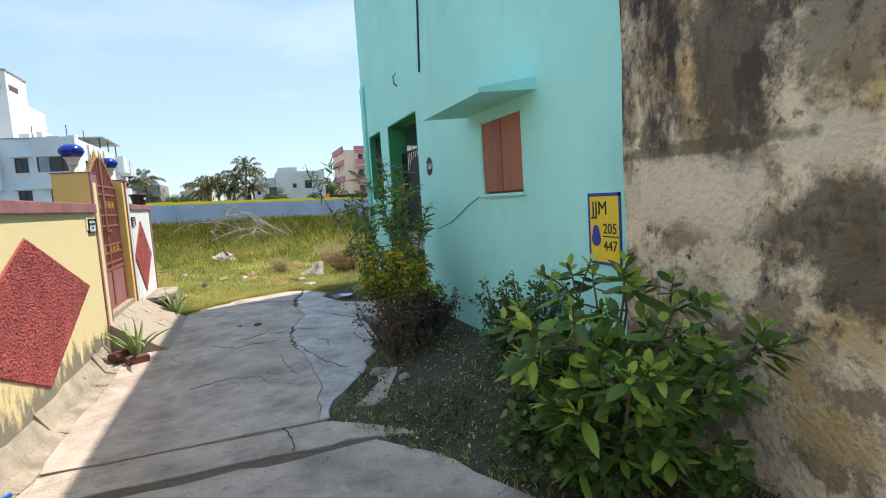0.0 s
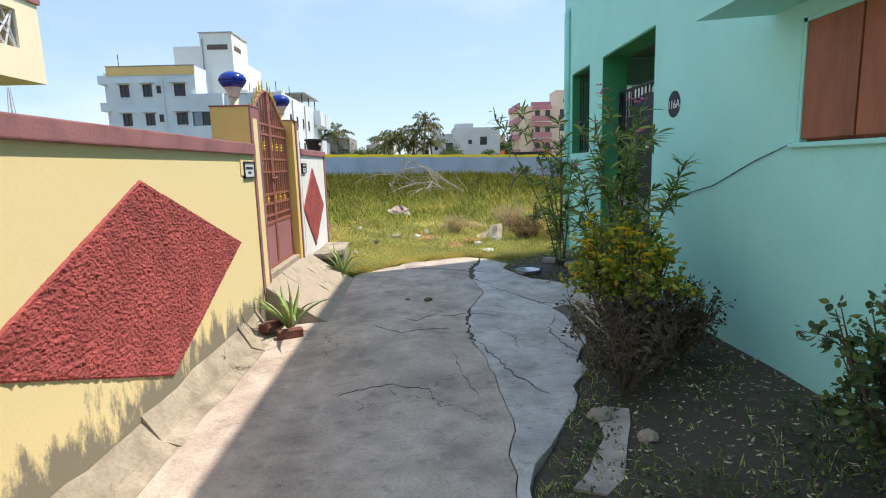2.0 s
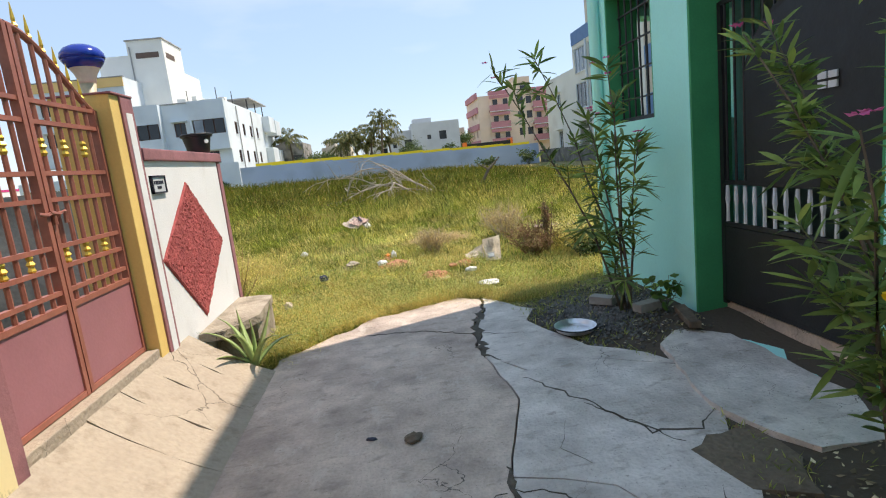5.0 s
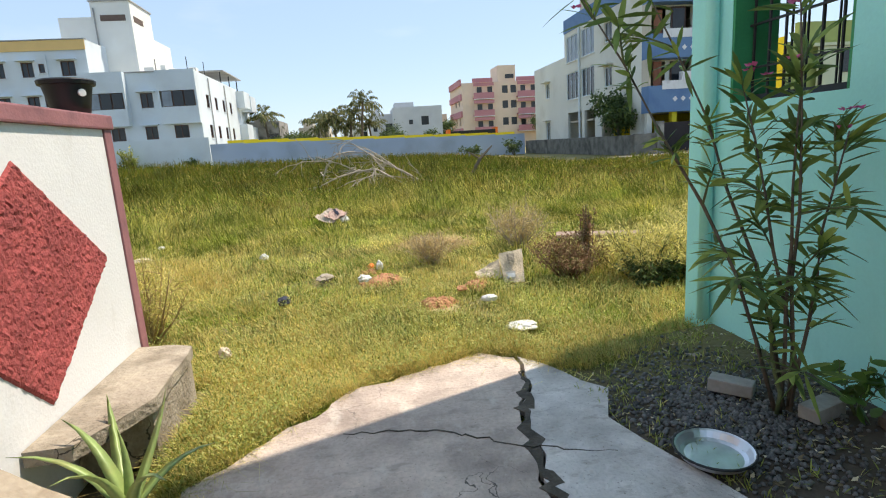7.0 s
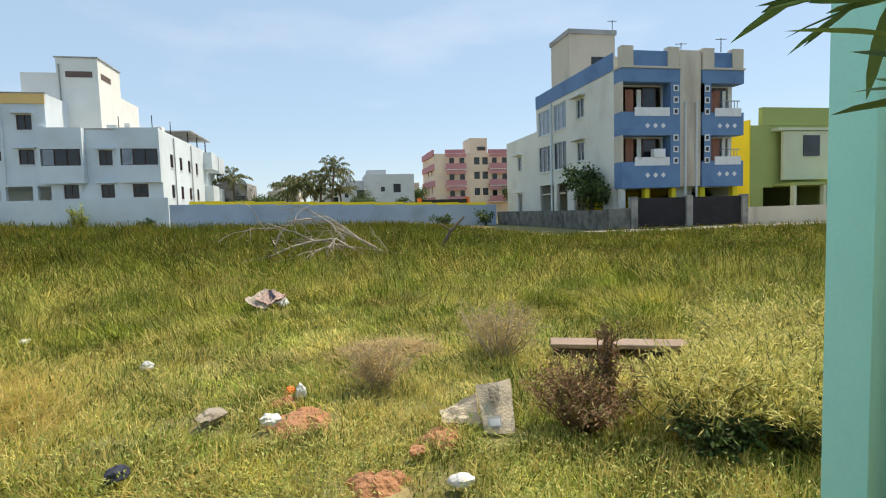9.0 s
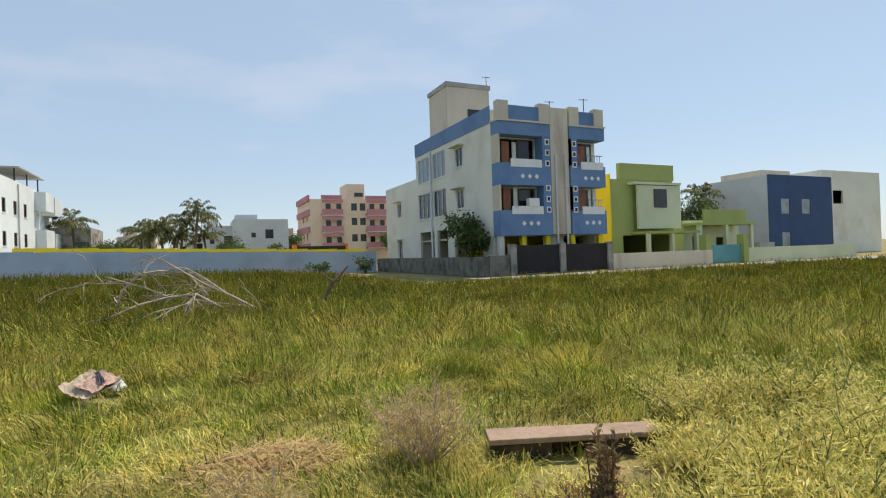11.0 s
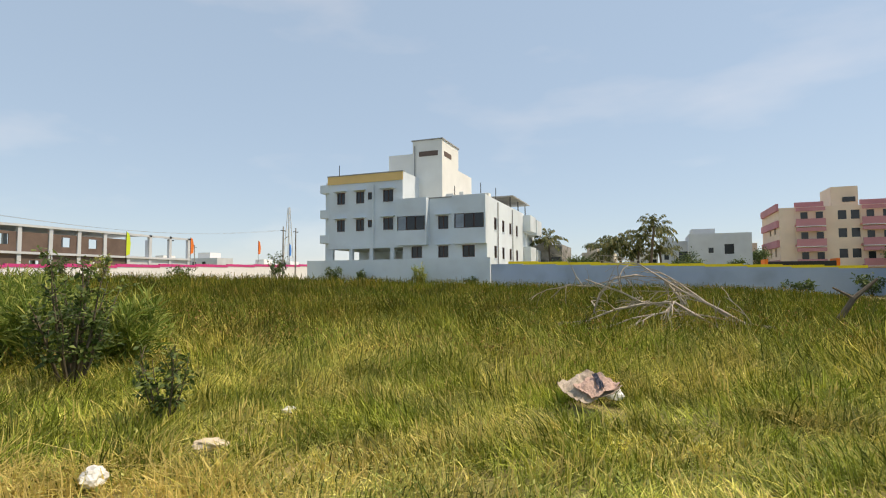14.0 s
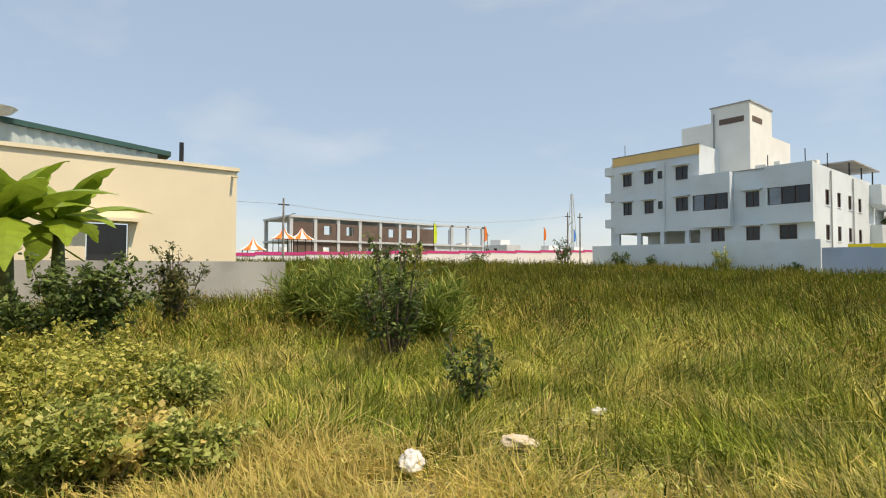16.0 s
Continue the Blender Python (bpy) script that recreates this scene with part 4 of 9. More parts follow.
    for i, (line, w) in enumerate((
            ([(0.80, 7.3), (0.62, 6.62), (0.585, 6.22), (0.57, 5.95), (0.66, 5.83)], 0.062),
            ([(0.43, 4.6), (0.41, 4.4), (0.36, 4.15)], 0.045), ([(0.37, 4.2), (0.345, 3.8), (0.385, 3.4)], 0.02),
            ([(-0.3, 6.79), (0.12, 6.73), (0.36, 6.6), (0.56, 6.47), (0.95, 6.33)], 0.008),
            ([(0.72, 5.5), (0.87, 5.27), (1.01, 4.99), (1.15, 4.67), (1.37, 4.64), (1.56, 4.8)], 0.014),
            ([(0.95, 5.05), (1.1, 4.8), (1.25, 4.55)], 0.009),
            ([(1.04, 3.85), (1.05, 3.62), (1.06, 3.45), (1.13, 3.2)], 0.009), ([(1.04, 3.85), (1.12, 4.0), (1.2, 4.2)], 0.006),
            ([(-0.5, 4.1), (-0.25, 3.86), (-0.07, 3.93), (0.2, 3.94)], 0.003), ([(-0.2, 4.3), (-0.11, 4.2), (0.09, 4.44)], 0.003),
            ([(0.4, 4.4), (0.55, 4.36), (0.68, 4.22)], 0.006), ([(0.37, 4.4), (0.25, 4.33), (0.12, 4.36)], 0.004),
            ([(0.40, 3.57), (0.51, 3.11), (0.57, 2.82), (0.75, 2.5)], 0.012), ([(0.2, 3.3), (0.22, 2.9), (0.3, 2.5)], 0.003),
            ([(0.6, 3.9), (0.72, 3.6), (0.68, 3.3)], 0.003), ([(0.8, 4.9), (0.7, 4.65), (0.78, 4.5)], 0.003),
            ([(-0.6, 2.6), (-0.3, 2.75), (0.0, 2.65)], 0.003), ([(0.1, 1.38), (0.16, 1.2), (0.13, 0.98)], 0.008))):
        crack_fill(lane, line, w, 30 + i)
    bm = prism(bmesh.new(), jag([(1.22, 4.46), (1.44, 4.58), (1.62, 4.62), (1.64, 4.32), (1.5, 4.07), (1.30, 4.16)], 0.03, 0.08, 19), -0.05, 0.005)
    bmesh.ops.recalc_face_normals(bm, faces=bm.faces)
    part("joint_dirt", bm, "dirt", lane, "dark dirt in a broken hollow of the lane")
    # sloping mortar strip along the yellow wall, broken into lengths
    rnd = random.Random(5)
    y = -6.0
    while y < 4.0:
        y2 = min(y + rnd.uniform(0.7, 1.5), 4.05)
        bm = bmesh.new()
        h = 0.13 + 0.02 * min(max(y, 0), 4)
        for yy in np.linspace(y + 0.004, y2 - 0.004, 8):
            w = rnd.uniform(-0.028, 0.028)
            for p in ((-1.33 + w, -0.02), (-1.335 + w, 0.004 + w * 0.2), (-1.43 + w, 0.035 + rnd.uniform(-0.016, 0.016)), (-1.515, h + w), (-1.6, h), (-1.6, -0.05)):
                bm.verts.new((p[0], yy, p[1]))
        v = list(bm.verts)
        for a in range(7):
            for j in range(6):
                bm.faces.new((v[a * 6 + j], v[a * 6 + (j + 1) % 6], v[a * 6 + 6 + (j + 1) % 6], v[a * 6 + 6 + j]))
        bm.faces.new(v[:6])
        bm.faces.new(v[-6:][::-1])
        bmesh.ops.recalc_face_normals(bm, faces=bm.faces)
        part("kerb_strip", bm, "mortar", lane, "sloping cracked mortar strip")
        y = y2
    # gate ramp of long plastered strips
    for i in range(6):
        y0, y1 = 4.28 + i * 0.33, 4.28 + (i + 1) * 0.33 - 0.006
        bm = bmesh.new()
        n = 6
        rows = []
        for j in range(n + 1):
            f = j / n
            x = -0.96 - 0.61 * f
            z = 0.0 + 0.40 * f ** 1.15 + 0.006 * rnd.uniform(-1, 1)
            rows.append([bm.verts.new((x + rnd.uniform(-0.006, 0.006), y0, z)), bm.verts.new((x, y1, z + rnd.uniform(-0.005, 0.005))),
                         bm.verts.new((x, y1, -0.08)), bm.verts.new((x, y0, -0.08))])
        for a, b in zip(rows, rows[1:]):
            for q in range(4):
                bm.faces.new((a[q], a[(q + 1) % 4], b[(q + 1) % 4], b[q]))
        bm.faces.new(rows[0])
        bm.faces.new(rows[-1][::-1])
        bmesh.ops.recalc_face_normals(bm, faces=bm.faces)
        part("ramp_strip", bm, "ramp", lane, "sloping plastered gate ramp")


build_lane()


def build_block():
    """The cracked concrete step beside the white wall, hollow below."""
    t = thing("concrete_step", (-1.3, 7.0, 0), "cracked concrete step slab beside a white wall", "step")
    bm = prism(bmesh.new(), jag([(-1.52, 6.40), (-1.32, 6.42), (-1.15, 6.80), (-1.17, 7.2), (-1.19, 7.5), (-1.3, 7.56), (-1.52, 7.57)], 0.01, 0.12, 2), 0.25, 0.315)
    bmesh.ops.recalc_face_normals(bm, faces=bm.faces)
    part("slab", bm, "mortar", t)
    bm = prism(bmesh.new(), jag([(-1.5, 6.75), (-1.2, 6.86), (-1.16, 7.0), (-1.2, 7.45), (-1.3, 7.54), (-1.5, 7.55)], 0.01, 0.12, 3), -0.05, 0.25)
    bmesh.ops.recalc_face_normals(bm, faces=bm.faces)
    part("base", bm, "mortar", t)


build_block()


# ---- compound wall with the gate ----
def diamond(parent, corners, x):
    """A panel of coarse red plaster between four (y, z) corners, proud of the wall."""
    c = [Vector((0, *p)) for p in corners]
    bm = bmesh.new()
    ln = max((c[0] - c[1]).length, (c[0] - c[3]).length)
    n = int(ln / 0.0125)
    grid = []
    for i in range(n + 1):
        row = []
        for j in range(n + 1):
            u, v = i / n, j / n
            p = c[0] * (1 - u) * (1 - v) + c[1] * u * (1 - v) + c[2] * u * v + c[3] * (1 - u) * v
            edge = min(u, v, 1 - u, 1 - v) * n
            h = 0.0 if edge < 0.5 else 0.012 + 0.007 * noise.noise((p.y * 45, p.z * 45, 1)) + 0.006 * noise.noise((p.y * 110, p.z * 110, 5))
            row.append(bm.verts.new((x + h + 0.001, p.y + 0.004 * noise.noise((p.y * 60, p.z * 60, 9)), p.z + 0.004 * noise.noise((p.y * 60, p.z * 60, 19)))))
        grid.append(row)
    for i in range(n):
        for j in range(n):
            bm.faces.new((grid[i][j], grid[i + 1][j], grid[i + 1][j + 1], grid[i][j + 1]))
    bmesh.ops.recalc_face_normals(bm, faces=bm.faces)
    if sum(f.normal.x for f in bm.faces) < 0:
        bmesh.ops.reverse_faces(bm, faces=bm.faces)
    return part("diamond_panel", bm, "red_dash", parent, "coarse red pebbledash diamond")


def nameplate(parent, y0, z0, y1, z1, x):
    p = part("nameplate", boxed((x, y0, z0), (x + 0.012, y1, z1), 0.003), "lt_grey", parent, "pale grey nameplate in a thin black frame")
    bm = bmesh.new()
    for a, b in (((y0, z0), (y1, z0 + 0.010)), ((y0, z1 - 0.010), (y1, z1)), ((y0, z0), (y0 + 0.010, z1)), ((y1 - 0.010, z0), (y1, z1))):
        box(bm, (x, a[0], a[1]), (x + 0.02, b[0], b[1]))
    part("frame", bm, "ink", p)
    bm = bmesh.new()
    w = y1 - y0
    for a, b, z, h in ((0.16, 0.24, 0.52, 0.022), (0.29, 0.5, 0.52, 0.022), (0.54, 0.84, 0.52, 0.022), (0.36, 0.66, 0.26, 0.018)):
        box(bm, (x + 0.01, y0 + a * w, z0 + z * (z1 - z0)), (x + 0.0145, y0 + b * w, z0 + z * (z1 - z0) + h))
    part("lettering", bm, "ink", p)


def pillar_lamp(y):
    t = thing("pillar_lamp", (-1.68, y, 2.0), "blue-capped frosted globe lamp on a gate pillar", "lamp", "gate pillar lamps")
    c = (-1.68, y, 2.0)
    part("holder", lathe(bmesh.new(), c, [(0.05, 0.0), (0.05, 0.012), (0.036, 0.018), (0.045, 0.09)]), "cream_pipe", t, smooth=True)
    part("globe", lathe(bmesh.new(), c, [(0.046, 0.088), (0.05, 0.11), (0.06, 0.14), (0.08, 0.175), (0.102, 0.205), (0.109, 0.214)]), "globe", t, "frosted glass globe narrowing to its foot", smooth=True)
    part("collar", lathe(bmesh.new(), c, [(0.083, 0.176), (0.105, 0.205), (0.116, 0.222), (0.113, 0.226)]), "globe_blue", t, "dark blue collar", smooth=True)
    part("cap", lathe(bmesh.new(), c, [(0.114, 0.222), (0.122, 0.236), (0.116, 0.262), (0.096, 0.288), (0.06, 0.307), (0.01, 0.315)]), "globe_blue", t, "glossy dark blue cap", smooth=True)


def gate_leaf(y0, y1, hinge_left):
    """One leaf of the gate: frame, sheet, bars, rails, arch, spikes and gilt knots."""
    x = -1.62
    t = thing("gate_leaf", (x, y0, 0.43), "painted steel gate leaf with brown bars and mauve sheet", "gate", "gate leaves")
    w = y1 - y0

    def top(y):
        f = (y - y0) / w if hinge_left else (y1 - y) / w
        return 1.90 + 0.34 * math.sin(f * math.pi / 2) ** 1.3

    part("sheet", boxed((x - 0.008, y0 + 0.02, 0.46), (x + 0.012, y1 - 0.02, 0.89), 0.004), "gate_sheet", t, "mauve sheet metal panel")
    bm = bmesh.new()
    for yy in (y0 + 0.015, y1 - 0.015):
        box(bm, (x - 0.02, yy - 0.015, 0.43), (x + 0.022, yy + 0.015, top(yy)))
    for z in (0.445, 0.895):
        box(bm, (x - 0.018, y0, z - 0.014), (x + 0.02, y1, z + 0.014))
    part("frame", bm, "gate_bar", t)
    part("arch", tube(bmesh.new(), [(x, y0 + w * i / 10, top(y0 + w * i / 10)) for i in range(11)], 0.017, 8), "gate_bar", t)
    for i in range(1, 7):
        yy = y0 + w * i / 7
        part("bar", tube(bmesh.new(), [(x, yy, 0.9), (x, yy, top(yy))], 0.012, 6), "gate_bar", t)
        bm = lathe(bmesh.new(), (x, yy, top(yy)), [(0.012, 0.0), (0.016, 0.02), (0.008, 0.035), (0.011, 0.05), (0.002, 0.125)], 6)
        part("spike", bm, "gold", t, "gilt spike")
        if i % 2:
            for z in (1.14, 1.68):
                part("knot", lathe(bmesh.new(), (x, yy, z), [(0.009, -0.05), (0.02, -0.03), (0.012, -0.012), (0.022, 0.0), (0.012, 0.015), (0.018, 0.03), (0.009, 0.05)], 6), "gold", t, "gilt knot")
    for z in (0.97, 1.09, 1.19, 1.42, 1.55, 1.80, 1.90):
        part("rail", boxed((x - 0.016, y0 + 0.02, z - 0.011), (x + 0.016, y1 - 0.02, z + 0.011)), "gate_bar", t)
    yy = y1 - 0.04 if hinge_left else y0 + 0.04
    part("latch", tube(bmesh.new(), [(x + 0.03, yy - 0.06, 1.36), (x + 0.035, yy, 1.35), (x + 0.03, yy + 0.06, 1.36), (x + 0.03, yy + 0.06, 1.30)], 0.011, 6), "gate_bar", t)


def build_compound_wall():
    t = thing("wall_west", (-1.6, 2, 0), "yellow plastered compound wall with mauve coping", "wall", kind="structure")
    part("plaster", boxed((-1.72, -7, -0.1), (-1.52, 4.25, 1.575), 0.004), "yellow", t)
    bm = boxed((-1.75, -7, 1.575), (-1.485, 4.25, 1.67), 0.008)
    part("coping", bm, "mauve", t, "mauve painted coping")
    diamond(t, [(2.30, 1.405), (3.765, 0.86), (2.42, 0.25), (1.02, 0.79)], -1.52)
    part("pilaster", boxed((-1.60, 0.05, -0.1), (-1.508, 0.41, 1.572), 0.004), "mauve", t, "mauve painted pilaster")
    nameplate(t, 3.96, 1.375, 4.235, 1.515, -1.52)
    # pillars: ochre sides, mauve border round a yellow front
    for y0, y1, face in ((4.25, 4.49, "yellow"), (5.80, 6.06, "white")):
        p = part("pillar", boxed((-1.86, y0, -0.1), (-1.52, y1, 2.0), 0.006), "ochre", t, "ochre painted gate pillar")
        bm = bmesh.new()
        if face == "yellow":
            box(bm, (-1.523, y0 - 0.002, 0.3), (-1.508, y1 + 0.002, 2.005))
        else:
            box(bm, (-1.523, y0 + 0.11, 0.3), (-1.508, y1 + 0.002, 2.005))
        part("border", bm, "mauve", p)
        a, b = (y0 + 0.045, y1 - 0.075) if face == "yellow" else (y0 + 0.15, y1 - 0.03)
        part("front", boxed((-1.51, a, 0.3), (-1.505, b, 1.90)), face, p)
        part("cap", boxed((-1.87, y0 - 0.008, 2.0), (-1.502, y1 + 0.008, 2.012), 0.004), "mauve", p)
    part("front", boxed((-1.52, 3.9, 1.40), (-1.512, 4.252, 1.572)), "yellow", t)
    w = thing("wall_west_far", (-1.6, 6.9, 0), "white plastered compound wall with mauve border", "wall", kind="structure")
    part("plaster", boxed((-1.72, 6.06, -0.1), (-1.52, 7.66, 1.61), 0.004), "white", w)
    part("coping", boxed((-1.75, 6.06, 1.61), (-1.495, 7.70, 1.69), 0.01), "mauve", w, "mauve painted coping")
    part("border", boxed((-1.73, 7.60, -0.1), (-1.508, 7.685, 1.615), 0.006), "mauve", w, "mauve painted border")
    diamond(w, [(6.74, 1.455), (7.39, 0.914), (6.68, 0.385), (6.08, 0.94)], -1.52)
    nameplate(w, 6.12, 1.39, 6.34, 1.51, -1.52)
    part("return_wall", boxed((-4.05, 7.46, -0.1), (-1.72, 7.66, 1.5), 0.004), "old_cement", w, "weathered cement side wall")
    part("return_wall", boxed((-4.12, 7.66, -0.1), (-3.90, 9.28, 1.34), 0.004), "pale_plaster", w, "weathered cement side wall")
    part("sill", boxed((-1.84, 4.49, -0.1), (-1.53, 5.80, 0.425), 0.006), "ramp", w, "plastered gate sill")
    gate_leaf(4.50, 5.14, True)
    gate_leaf(5.15, 5.79, False)
    pillar_lamp(4.37)
    pillar_lamp(5.93)


build_compound_wall()


def water_sign(x, y0, y1, z0, z1, side, number, label):
    """A painted panel with a blue border, a drop and numbers; side +1 faces west to east."""
    t = thing("painted_sign", (x, (y0 + y1) / 2, z0), label, "sign")
    e = side
    part("panel", boxed((x, y0, z0), (x + 0.004 * e, y1, z1)), "sign_yellow", t)
    bm = bmesh.new()
    for a, b in (((y0, z1 - 0.022), (y1, z1)), ((y0, z0), (y0 + 0.018, z1)), ((y1 - 0.018, z0), (y1, z1)), ((y0, z0), (y1, z0 + 0.018))):
        box(bm, (x, *a), (x + 0.0065 * e, *b))
    part("border", bm, "sign_blue", t)
    s = (z1 - z0)
    right = (0, e, 0)
    start = y0 if e > 0 else y1

    def put(text, size, du, dz):
        words(text, size, "ink", t, (x + 0.005 * e, start + e * du, z0 + dz), right, (0, 0, 1))

    w = y1 - y0
    put("JJM", s * 0.27, w * 0.12, s * 0.70)
    put(number[0], s * 0.20, w * 0.46, s * 0.44)
    put(number[1], s * 0.20, w * 0.46, s * 0.20)
    part("line", boxed((x, start + e * w * 0.45, z0 + s * 0.39), (x + 0.007 * e, start + e * w * 0.93, z0 + s * 0.405)), "ink", t)
    bm = bmesh.new()
    c = Vector((x + 0.006 * e, start + e * w * 0.24, z0 + s * 0.36))
    ring = []
    for i in range(24):
        a = 2 * math.pi * i / 24
        r = s * 0.105 * (1 + (0.9 * max(0, math.sin(a)) ** 6))
        ring.append(bm.verts.new(c + Vector((0, r * math.cos(a), r * math.sin(a)))))
    bm.faces.new(ring)
    part("drop", bm, "sign_blue", t)


water_sign(-1.519, 0.43, 0.79, 1.12, 1.53, 1, ("206", "447"), "yellow painted wall sign with blue border and numbers")


def tap_pipe():
    t = thing("standpipe", (-1.46, 1.0, 0), "thin standpipe with blue and black joints against a wall", "pipe")
    x = -1.47
    part("pipe", tube(bmesh.new(), [(x, 1.02, 0.06), (x, 0.99, 0.2), (x, 0.985, 0.42), (x, 0.975, 0.6)], 0.014, 8), "cream_pipe", t, smooth=True)
    part("hose", tube(bmesh.new(), [(-1.35, 1.13, 0.03), (-1.4, 1.08, 0.02), (x, 1.03, 0.1)], 0.014, 8), "blue_plastic", t, smooth=True)
    part("coupling", lathe(bmesh.new(), (x, 0.978, 0.55), [(0.018, 0), (0.026, 0.01), (0.026, 0.06), (0.021, 0.08), (0.021, 0.14), (0.017, 0.15)], 10), "black", t)
    part("joint", lathe(bmesh.new(), (x, 0.977, 0.70), [(0.014, -0.02), (0.022, 0), (0.022, 0.05), (0.017, 0.055)], 10), "white_plastic", t)
    part("riser", tube(bmesh.new(), [(x, 0.977, 0.74), (x, 0.975, 0.92)], 0.017, 8), "blue_plastic", t, smooth=True)
    part("joint", lathe(bmesh.new(), (x, 0.975, 0.87), [(0.018, 0), (0.024, 0.005), (0.024, 0.04), (0.018, 0.045)], 10), "white_plastic", t)
    part("tap", tube(bmesh.new(), [(x, 0.975, 0.91), (x, 0.97, 0.955), (x + 0.01, 0.94, 0.985), (x + 0.02, 0.90, 0.975)], [0.02, 0.022, 0.02, 0.017], 8), "black", t, smooth=True)
    part("handle", boxed((x - 0.008, 0.92, 0.995), (x + 0.025, 0.96, 1.015), 0.004), "black", t)
    for z in (0.35, 0.66):
        part("clip", tube(bmesh.new(), [(x - 0.03, 0.985, z), (x + 0.018, 0.982, z)], 0.006, 6), "iron", t)


tap_pipe()


def planter(x, y, z):
    t = thing("planter", (x, y, z), "round black plastic planter standing on a wall coping", "planter")
    part("pot", lathe(bmesh.new(), (x, y, z), [(0.08, 0), (0.092, 0.01), (0.105, 0.08), (0.12, 0.155), (0.122, 0.16)]), "black", t, smooth=True)
    part("rim", lathe(bmesh.new(), (x, y, z), [(0.12, 0.155), (0.136, 0.157), (0.14, 0.177), (0.132, 0.184), (0.12, 0.184), (0.112, 0.155), (0.02, 0.15)]), "black", t)
    part("badge", tube(bmesh.new(), [(x + 0.095, y - 0.06, z + 0.11), (x + 0.103, y - 0.066, z + 0.11)], 0.02, 12), "white", t)


planter(-1.63, 7.54, 1.69)


# ---- turquoise house ----
def build_house():
    H, X = 6.45, 2.225
    t = thing("house", (4.5, 4, 0), "turquoise plastered two-storey house with brown shutters", "house")
    front = bmesh.new()
    wall(front, "x", X, 0.24, 0.38, 7.83, -0.1, H, [(1.685, 1.505, 2.53, 2.21), (4.55, 0.02, 6.07, 2.68), (6.57, 1.55, 7.42, 2.69)])
    part("wall", front, "turq", t)
    end = bmesh.new()
    wall(end, "y", 7.59, 0.24, X + 0.24, 9.5, -0.1, H, [(2.60, 1.50, 3.62, 2.55)])
    part("wall", end, "turq", t)
    part("wall", boxed((X + 0.24, 0.38, -0.1), (9.5, 0.62, H)), "turq", t)
    part("wall", boxed((9.5, 0.38, -0.1), (9.74, 7.83, H)), "turq", t)
    part("wall", boxed((3.9, 4.3, 0.1), (4.1, 7.59, 3.0)), "ceil", t, "inner porch wall with shade in its paint colour")
    part("wall", boxed((X + 0.24, 4.12, 0.1), (4.1, 4.3, 3.0)), "ceil", t, "inner porch wall with shade in its paint colour")
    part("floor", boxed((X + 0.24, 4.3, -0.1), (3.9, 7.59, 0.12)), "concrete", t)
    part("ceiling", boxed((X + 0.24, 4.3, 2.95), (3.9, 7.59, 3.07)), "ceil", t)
    part("roof", boxed((X + 0.24, 0.62, H - 0.35), (9.5, 7.59, H - 0.2)), "grey_roof", t)
    # green painted reveals
    for y0, y1, z0, z1 in ((4.55, 6.07, 0.02, 2.68), (6.57, 7.42, 1.55, 2.69)):
        for a, b in (((y1 - 0.02, z0), (y1, z1)), ((y0, z0), (y0 + 0.02, z1)), ((y0 + 0.02, z1 - 0.02), (y1 - 0.02, z1))):
            part("reveal", boxed((X + 0.004, *a), (X + 0.30, *b)), "green_jamb", t, "dark green painted reveal")
    # window with closed shutters
    w = part("window", boxed((X + 0.05, 1.69, 1.51), (X + 0.09, 2.525, 2.205)), "shutter", t, "closed brown wooden shutters")
    for a, b in ((1.71, 2.10), (2.115, 2.51)):
        part("shutter", boxed((X + 0.012, a, 1.525), (X + 0.05, b, 2.19), 0.004), "shutter", w)
    bm = bmesh.new()
    for a, b in (((1.685, 1.505), (1.71, 2.21)), ((2.505, 1.505), (2.53, 2.21)), ((1.685, 2.185), (2.53, 2.21))):
        box(bm, (X + 0.004, *a), (X + 0.07, *b))
    part("frame", bm, "turq", w)
    part("sill", boxed((X - 0.03, 1.66, 1.475), (X + 0.02, 2.56, 1.50), 0.006), "turq", w)
    # sloping sunshade over it
    bm = bmesh.new()
    ys = (1.42, 2.80)
    prof = [(X + 0.02, 2.30), (X - 0.50, 2.27), (X - 0.50, 2.31), (X + 0.02, 2.40)]
    a = [bm.verts.new((p[0], ys[0], p[1])) for p in prof]
    b = [bm.verts.new((p[0], ys[1], p[1])) for p in prof]
    bm.faces.new(a)
    bm.faces.new(b[::-1])
    for i in range(4):
        bm.faces.new((a[i], a[(i + 1) % 4], b[(i + 1) % 4], b[i]))
    bmesh.ops.recalc_face_normals(bm, faces=bm.faces)
    part("sunshade", bm, "turq", t, "thin turquoise concrete sunshade")
    # grilles of the porch openings
    g = part("grille", boxed((X + 0.10, 6.59, 1.555), (X + 0.13, 7.40, 1.59)), "iron", t, "black iron window grille")
    for i in range(7):
        y = 6.62 + 0.125 * i
        part("bar", tube(bmesh.new(), [(X + 0.115, y, 1.57), (X + 0.115, y, 2.68)], 0.009, 6), "iron", g)
    for z in (1.75, 2.0, 2.25, 2.5):
        part("rail", boxed((X + 0.105, 6.59, z - 0.006), (X + 0.125, 7.40, z + 0.006)), "iron", g)
    g = part("grille", boxed((2.60, 7.69, 1.5), (3.62, 7.72, 1.53)), "iron", t, "black iron window grille")
    for i in range(9):
        x = 2.64 + 0.12 * i
        part("bar", tube(bmesh.new(), [(x, 7.705, 1.5), (x, 7.705, 2.55)], 0.009, 6), "iron", g)
